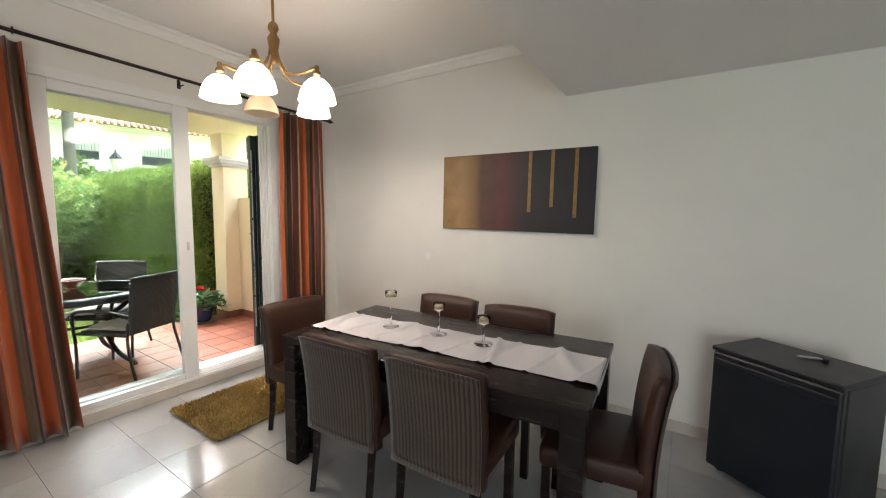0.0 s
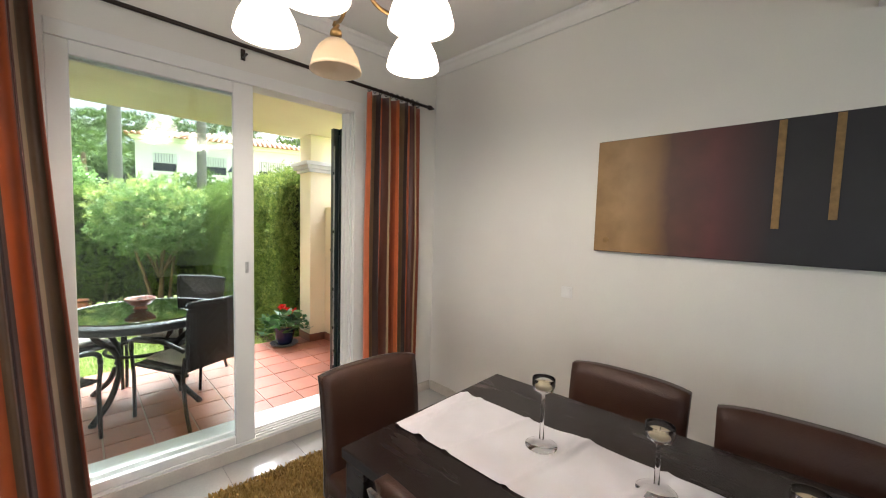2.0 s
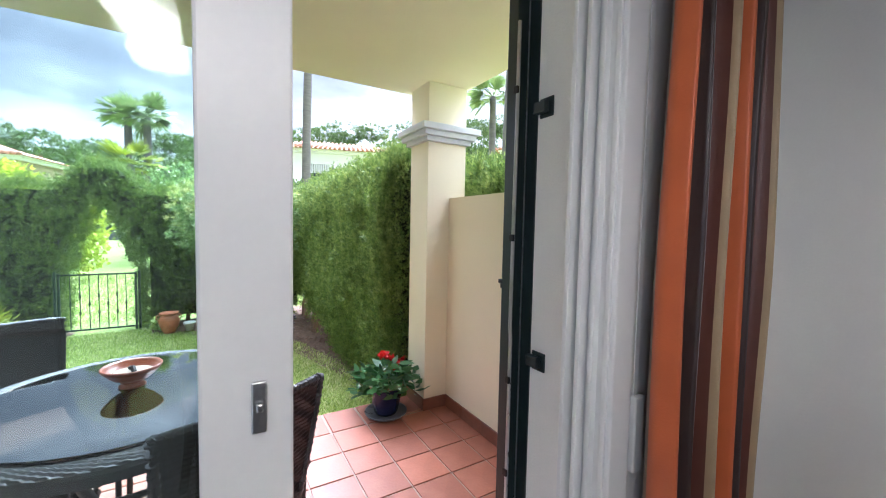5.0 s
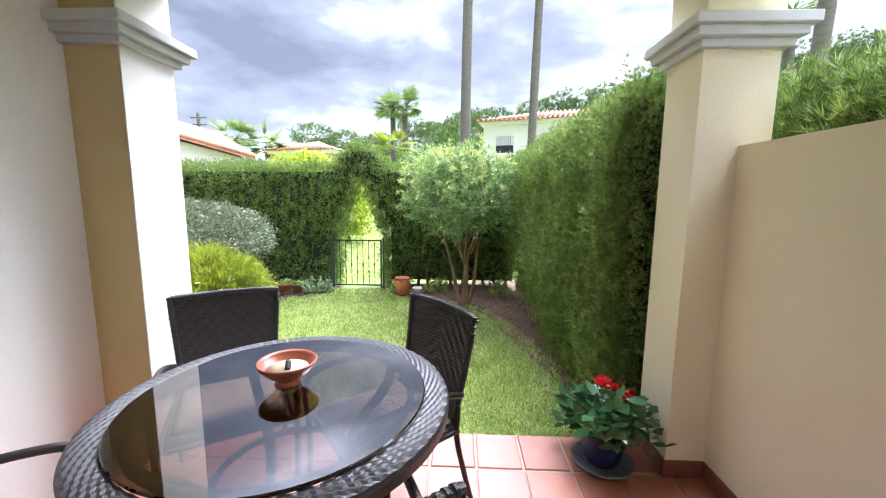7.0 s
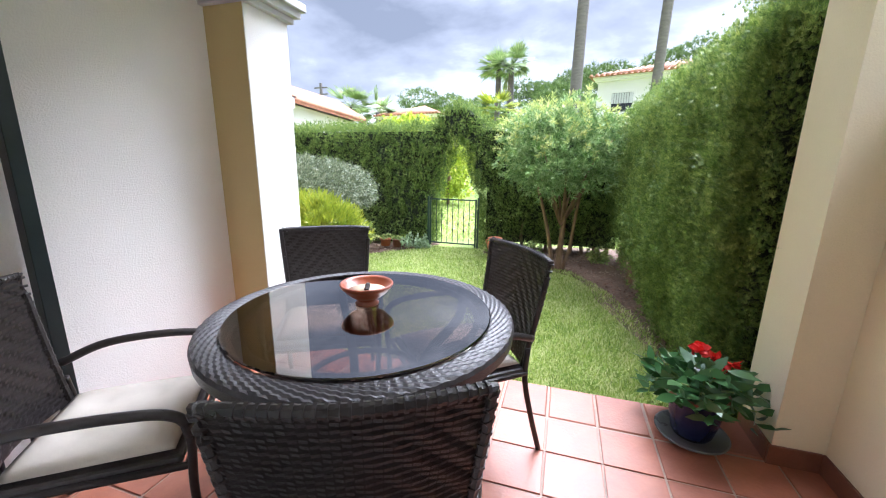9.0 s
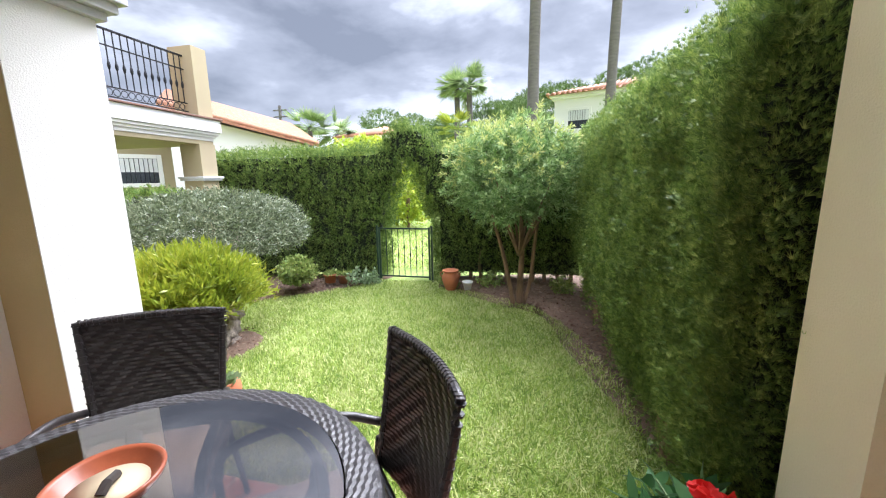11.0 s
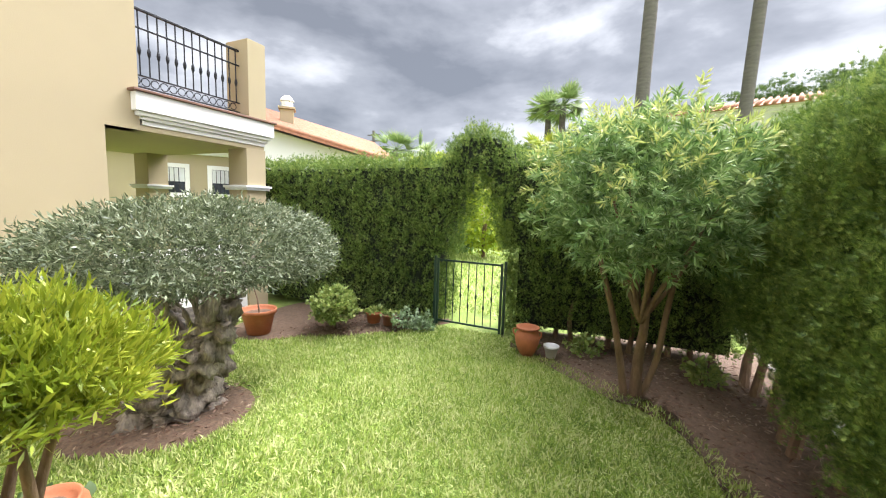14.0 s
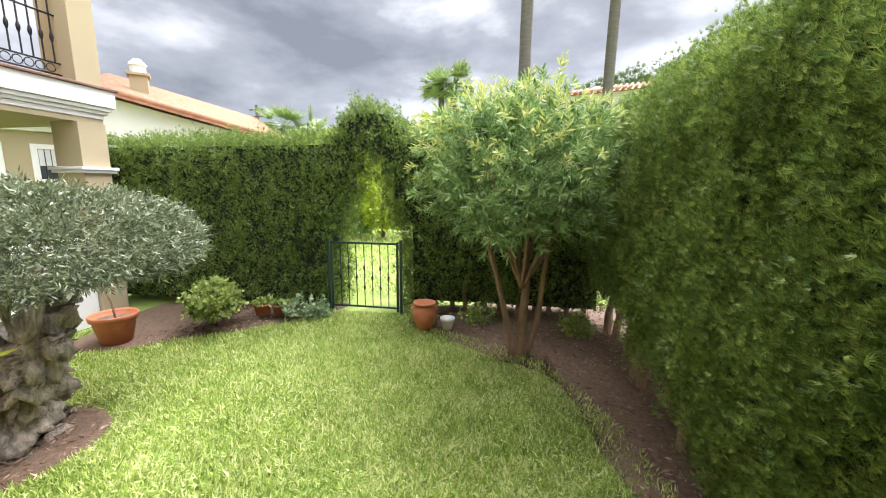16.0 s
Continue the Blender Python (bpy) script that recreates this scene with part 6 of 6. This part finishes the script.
facade_house("villa", "two-storey white villa with a hipped tile roof", (-28.2, 4.0), (-25.4, 13.2), -0.5, 5.75, 6, M["villa_white"], [(0.8, 4.1, 1.1, 1.0), (3.2, 4.1, 1.2, 1.0), (6.2, 4.0, 1.6, 1.1)], True, 0.45, 1.0)
facade_house("villa", "small white villa with a hipped tile roof", (-32.0, -11.6), (-31.0, -6.6), -0.5, 4.4, 5, M["house_yellow"], [(1.0, 2.9, 1.0, 1.0), (3.2, 2.9, 1.0, 1.0)], True, 0.4, 0.9)
facade_house("villa", "distant white villa with a tile roof", (-24.0, 19.5), (-15.0, 26.0), -0.5, 6.6, 6, M["villa_white"], [(2, 4.6, 1.2, 1.2), (6, 4.6, 1.2, 1.2)], True, 0.5, 1.3)

# ---- palms, pines and distance ----
def fan_palm(x, y, top, r, label, crown=1.3, n=34, seed=1, base=GZ, lean=0.0, leaf=None):
    t = thing("palm_tree", pose(x, y, base), label, "palm tree", "palms beyond the hedge")
    h = top - base
    bm = tube(curve_pts([(0, 0, -0.1), (lean * 0.3, 0, h * 0.35), (lean, 0.03, h * 0.7), (lean * 1.3, 0, h)], 9), r * 1.1, 14, taper=r * 0.8)
    for v in bm.verts:
        v.co.x *= 1 + 0.015 * math.sin(v.co.z * 22)
        v.co.y *= 1 + 0.015 * math.sin(v.co.z * 22)
    part("trunk", bm, M["palm_bark"], t, smooth=True)
    g = np.random.default_rng(seed)
    d = g.normal(size=(n, 3))
    d[:, 2] = np.abs(d[:, 2]) * 0.8 - 0.35
    d /= np.linalg.norm(d, axis=1, keepdims=True)
    st = bmesh.new()
    for q in d:
        tube([(lean * 1.3, 0, h), Vector((lean * 1.3, 0, h)) + Vector(q) * crown * 0.5], 0.02, 4, st)
    part("stalks", st, M["palm_leaf"], t, "green leaf stalks")
    p = np.array((lean * 1.3, 0, h)) + d * crown * 0.5
    big = ([], [])
    for i in range(13):
        a = (i - 6) * 0.2
        L = 1.0 - 0.05 * abs(i - 6)
        b = len(big[0])
        droop = -0.18
        for dx, dz in ((-0.05, 0.1), (0.05, 0.1), (0.03, 0.65), (0.0, L)):
            big[0].append((dz * math.sin(a) + dx * math.cos(a), droop * dz * dz + 0.03 * math.sin(i * 2.0), dz * math.cos(a) - dx * math.sin(a)))
        big[1].append((b, b + 1, b + 2, b + 3))
    scatter("crown", big[0], big[1], p, d + np.array((0, 0, -0.12)), g.uniform(0.6, 0.8, n) * crown, leaf or M["palm_leaf"], t, "fan-shaped fronds", seed, kind="")
    return t


fan_palm(-21.6, 2.75, 15.5, 0.23, "very tall palm with a bare grey trunk", 1.5, 40, 1, lean=0.25)
fan_palm(-21.4, 5.75, 15.0, 0.19, "very tall slim palm with a bare grey trunk", 1.4, 40, 2, lean=0.5)
fan_palm(-17.0, 14.0, 15.0, 0.24, "very tall palm with a bare grey trunk", 1.5, 40, 3, lean=0.2)
fan_palm(-27.4, -0.85, 6.75, 0.2, "fan palm with a rounded crown", 1.3, 44, 4)
fan_palm(-28.3, -1.75, 6.9, 0.2, "fan palm with a rounded crown", 1.25, 44, 5)
fan_palm(-31.2, -13.6, 5.4, 0.22, "low bushy fan palm", 1.8, 34, 6)
fan_palm(-32.2, -11.9, 5.0, 0.22, "low bushy fan palm", 1.7, 34, 7)
fan_palm(-18.9, 14.6, 8.2, 0.2, "fan palm with a rounded crown", 1.3, 36, 8)
fan_palm(-24.6, -1.1, 3.9, 0.16, "weeping yellow-green feather palm", 1.2, 30, 9, leaf=M["lime_leaf"])

g = np.random.default_rng(77)
bm = bmesh.new()
hv = {}
for i in range(9):
    for j in range(31):
        y = -60 + 5 * j
        x = -48 - 5 * i + max(0, (y - 20)) * 0.55
        top = 8.2 + 7.5 / (1 + math.exp(-(y - 12) / 9)) - 5 * math.exp(-((y + 25) / 13) ** 2)
        hv[i, j] = bm.verts.new((x, y, GZ - 0.5 + (top * min(1, i / 3.0)) + noise.noise((x * 0.1, y * 0.1, 1))))
for i in range(8):
    for j in range(30):
        bm.faces.new((hv[i, j], hv[i, j + 1], hv[i + 1, j + 1], hv[i + 1, j]))
bmesh.ops.recalc_face_normals(bm, faces=bm.faces)
tagged(part("backdrop_hill", bm, M["hedge_core"], smooth=True), "wooded hillside in the distance", "hill", kind="structure")
P, A, S = [], [], []
for k in range(190):
    y = g.uniform(-48, 70)
    i = g.uniform(1.2, 4)
    x = -48 - 5 * i + max(0, (y - 20)) * 0.55
    base = (8.2 + 7.5 / (1 + math.exp(-(y - 12) / 9)) - 5 * math.exp(-((y + 25) / 13) ** 2)) * min(1, i / 3.0)
    R = g.uniform(1.9, 3.4)
    c = np.array((x, y, base + g.uniform(1.2, 2.6)))
    m = 230
    d = g.normal(size=(m, 3))
    d /= np.linalg.norm(d, axis=1, keepdims=True)
    d[:, 2] = np.where(d[:, 2] < -0.2, -0.2, d[:, 2])
    P.append(c + d * (R, R, R * 0.62) * g.uniform(0.75, 1, (m, 1)))
    A.append(d + g.normal(0, 0.5, (m, 3)))
    S.append(g.uniform(0.45, 0.95, m))
tagged(scatter("pine_wood", FAN[0], FAN[1], np.vstack(P), np.vstack(A), np.concatenate(S), M["pine"], None, "", 78), "dark rounded stone pines on the far hill", "trees")


def umbrella_pine(x, y, top, R, seed):
    t = thing("pine_tree", pose(x, y, GZ), "stone pine with a rounded dark crown", "tree", "pines beyond the houses")
    h = top - GZ
    part("trunk", tube(curve_pts([(0, 0, -0.2), (0.2, 0.1, h * 0.4), (0, 0, h * 0.8)], 5), 0.3, 8, taper=0.12), M["bark"], t)
    q = np.random.default_rng(seed)
    m = 900
    d = q.normal(size=(m, 3))
    d /= np.linalg.norm(d, axis=1, keepdims=True)
    lump = 1 + 0.25 * np.array([noise.noise((float(a) * 2.5, float(b) * 2.5, float(c) * 2.5 + seed)) for a, b, c in d])
    d[:, 2] = np.maximum(d[:, 2], -0.3)
    p = d * (R, R, R * 0.55) * lump[:, None] * q.uniform(0.7, 1, (m, 1)) + (0, 0, h - R * 0.5)
    scatter("crown", FAN[0], FAN[1], p, d + q.normal(0, 0.5, (m, 3)), q.uniform(0.3, 0.6, m), M["pine"], t, "dark green needles", seed)


umbrella_pine(-46, -13.5, 9.0, 2.6, 1)
umbrella_pine(-46, -10.0, 8.3, 2.3, 2)
umbrella_pine(-36, 2.0, 7.2, 2.4, 3)


def garden_tree(x, y, z, sx, sy, sz, seed, material, label, leaf=0.09, n=420):
    vp, va = twig_cloud(n, ball_shape(sx, sy, sz, 0.45, -0.8), seed, 10, 0.06, 0.2)
    leafy("garden_tree", pose(x, y, GZ), label, "tree", vp + np.array((0, 0, z - GZ)), va, np.random.default_rng(seed).uniform(leaf, leaf * 1.8, len(vp)), material, seed + 1, 1.2, BROAD, "leafy crown", [tube([(0, 0, -0.1), (0.05, 0, (z - GZ) * 0.5), (0, 0.05, z - GZ)], 0.07, 7)], M["bark"])


garden_tree(-17.5, -1.6, 0.95, 0.9, 0.9, 1.25, 300, M["far_leaf"], "bright yellow-green tree on the lawn beyond the gate", 0.09)
garden_tree(-17.8, -3.0, 0.5, 1.1, 1.2, 0.8, 304, M["bottle"], "grey-green bushes beyond the gate", 0.08)
garden_tree(-16.6, -2.9, 2.1, 0.9, 1.1, 0.7, 308, M["far_leaf"], "light green tree rising over the hedge", 0.09)
garden_tree(-24, 0.8, 2.6, 1.4, 1.6, 1.3, 312, M["bottle"], "grey-green tree beyond the hedge", 0.11)
garden_tree(-23, 6.0, 2.4, 1.6, 1.6, 1.2, 316, M["pine"], "dark green tree beyond the hedge", 0.11)
garden_tree(-22, -5.2, 1.0, 1.6, 1.8, 1.1, 320, M["bottle"], "grey-green bushes beyond the gate", 0.1)

# street lantern
sl = thing("street_lamp", pose(-15.3, 5.42, GZ), "black street lantern on an iron post", "street lamp")
part("post", lathe([(0, 0), (0.09, 0), (0.06, 0.3), (0.04, 0.5), (0.03, 2.9), (0.05, 2.95), (0, 2.96)], 12), M["iron"], sl, smooth=True)
part("lantern", lathe([(0.06, 2.961), (0.15, 3.35), (0.15, 3.37), (0.0, 3.36)], 6), M["shutter"], sl, "pale lantern glass")
part("hood", lathe([(0.18, 3.371), (0.17, 3.40), (0.06, 3.55), (0.02, 3.6), (0.02, 3.68), (0, 3.69)], 6), M["iron"], sl, "black lantern hood")

# power pylon
py = thing("power_pole", pose(-55, -32.5, GZ), "distant lattice power pole", "power pole")
part("mast", boxes((-0.15, 0.15, -0.15, 0.15, 0, 12.6)), M["palm_bark"], py)
for z in (11.9, 11.0):
    part("crossarm", boxes((-0.08, 0.08, -1.1, 1.1, z, z + 0.16)), M["palm_bark"], py)

# low hedge in front of the neighbour's far house
def face_low(r, n):
    y = r.uniform(-9.5, -4.6, n)
    z = r.uniform(-0.4, 1.1, n)
    x = -12.6 + 0.05 * np.sin(y * 3) + r.uniform(-0.05, 0.05, n)
    A = np.tile((1.0, 0.2, 0.1), (n, 1))
    k = n // 3
    z[:k] = 1.1 + r.uniform(-0.03, 0.05, k)
    x[:k] = r.uniform(-13.2, -12.6, k)
    A[:k] = (0, 0, 1)
    return np.column_stack([x, y, z]), A


hedge("hedge", "low clipped green hedge before the yellow house", face_low, 7000, 130, (0.1, 0.16), boxes((-13.15, -12.68, -9.5, -4.6, -0.5, 1.02)))

# ---- lawn grass ----
g = np.random.default_rng(200)


def poly_mask(px, py_, outline):
    pts = curve_pts(outline, 6)
    inside = np.zeros(len(px), bool)
    for a, b in zip(pts, pts[1:]):
        c = ((a.y > py_) != (b.y > py_)) & (px < (b.x - a.x) * (py_ - a.y) / (b.y - a.y + 1e-12) + a.x)
        inside ^= c
    return inside


N = 230000
gx = -5.62 - 4.75 * g.random(N) ** 1.1
gy = g.uniform(-2.5, 3.5, N)
keep = ~(poly_mask(gx, gy, BED_R) | poly_mask(gx, gy, BED_L) | poly_mask(gx, gy, BED_O))
gx, gy = gx[keep], gy[keep]
gz = np.array([ground_z(float(a), float(b)) for a, b in zip(gx, gy)]) - 0.018
patch = np.array([noise.noise((float(a) * 1.6, float(b) * 1.6, 0.0)) for a, b in zip(gx, gy)])
ax = np.column_stack([g.normal(0, 0.8, len(gx)), g.normal(0, 0.8, len(gx)), np.full(len(gx), 0.8)])
lawn = scatter("lawn_grass", BLADE[0], BLADE[1], np.column_stack([gx, gy, gz]), ax, g.uniform(0.026, 0.056, len(gx)) * (1 + 0.3 * patch), M["grass"], None, "", 201, 2.3)
tagged(lawn, "short green lawn with paler worn patches", "grass")
N = 26000
gx, gy = g.uniform(-19, -11.2, N), g.uniform(-6, 4, N)
ax = np.column_stack([g.normal(0, 0.5, N), g.normal(0, 0.5, N), np.full(N, 1.0)])
tagged(scatter("far_grass", BLADE[0], BLADE[1], np.column_stack([gx, gy, np.full(N, GZ - 0.03)]), ax, g.uniform(0.07, 0.12, N), M["grass"], None, "", 202, 2.0), "green lawn beyond the gate", "grass")
N = 17000
gx, gy = g.uniform(-10.6, -6.3, N), g.uniform(-1.5, 3.75, N)
keep = poly_mask(gx, gy, BED_R) | poly_mask(gx, gy, BED_L) | poly_mask(gx, gy, BED_O)
gx, gy = gx[keep], gy[keep]
gz = np.array([ground_z(float(a), float(b)) for a, b in zip(gx, gy)]) + 0.03
ax = np.column_stack([g.normal(0, 1, len(gx)), g.normal(0, 1, len(gx)), g.normal(0.1, 0.15, len(gx))])
tagged(scatter("mulch_litter", LEAF[0], LEAF[1], np.column_stack([gx, gy, gz]), ax, g.uniform(0.02, 0.06, len(gx)), M["litter"], None, "", 203, 0.8), "dry straw and bark bits on the beds", "litter")

# ---- floor tiles, piece by piece ----
def tile_mesh(name, wx, wy, h, bevel, material):
    bm = boxes((-wx / 2, wx / 2, -wy / 2, wy / 2, -h, 0))
    es = [e for e in bm.edges if all(v.co.z > -1e-5 for v in e.verts)]
    bmesh.ops.bevel(bm, geom=es, offset=bevel, segments=1, affect="EDGES")
    me = bpy.data.meshes.new(name)
    bm.to_mesh(me)
    bm.free()
    me.materials.append(material)
    return me


rt = random.Random(9)
Tm = tile_mesh("tile", 0.236, 0.236, 0.012, 0.002, M["terracotta_tile"])
Te = tile_mesh("edge_tile", 0.290, 0.236, 0.03, 0.008, M["terracotta_tile"])
Y0 = 2.343 - 0.245 * 7
for j in range(13):
    y = Y0 + 0.245 * (j + 0.5)
    if y > RY - 0.05:
        continue
    o = new("tile", Te)
    o.parent = terrace
    o.location = (TX + 0.15, y, TZ + rt.uniform(-0.0008, 0.0008))
    for i in range(7):
        o = new("tile", Tm)
        o.parent = terrace
        o.location = (-5.27 + 0.245 * (i + 0.5), y, TZ + rt.uniform(-0.0008, 0.0008))
Tc = tile_mesh("cut_tile", 0.236, 0.142, 0.012, 0.002, M["terracotta_tile"])
for i in range(7):
    o = new("tile", Tc)
    o.parent = terrace
    o.location = (-5.27 + 0.245 * (i + 0.5), 3.643, TZ + rt.uniform(-0.0008, 0.0008))
Ts = tile_mesh("skirting_tile", 0.24, 0.012, 0.09, 0.002, M["tile_skirt"])
for i in range(7):
    o = new("skirting_tile", Ts)
    o.parent = terrace
    o.location = (-5.27 + 0.245 * (i + 0.5), RY - 0.006, TZ + 0.09)
Tp = tile_mesh("skirting_tile", 0.28, 0.012, 0.09, 0.002, M["tile_skirt"])
o = new("skirting_tile", Tp)
o.parent = terrace
o.location = (PX - 0.145, 3.523, TZ + 0.09)
Tq = tile_mesh("skirting_tile", 0.012, 0.19, 0.09, 0.002, M["tile_skirt"])
o = new("skirting_tile", Tq)
o.parent = terrace
o.location = (PX + 0.006, 3.612, TZ + 0.09)
Fm = tile_mesh("marble_tile", 0.3985, 0.3985, 0.006, 0.0006, M["marble"])
for i in range(14):
    for j in range(15):
        x, y = -3.08 + 0.4 * i, 3.485 - 0.4 * j
        o = new("marble_tile", Fm)
        o.parent = floor
        o.location = (x, y, 0)
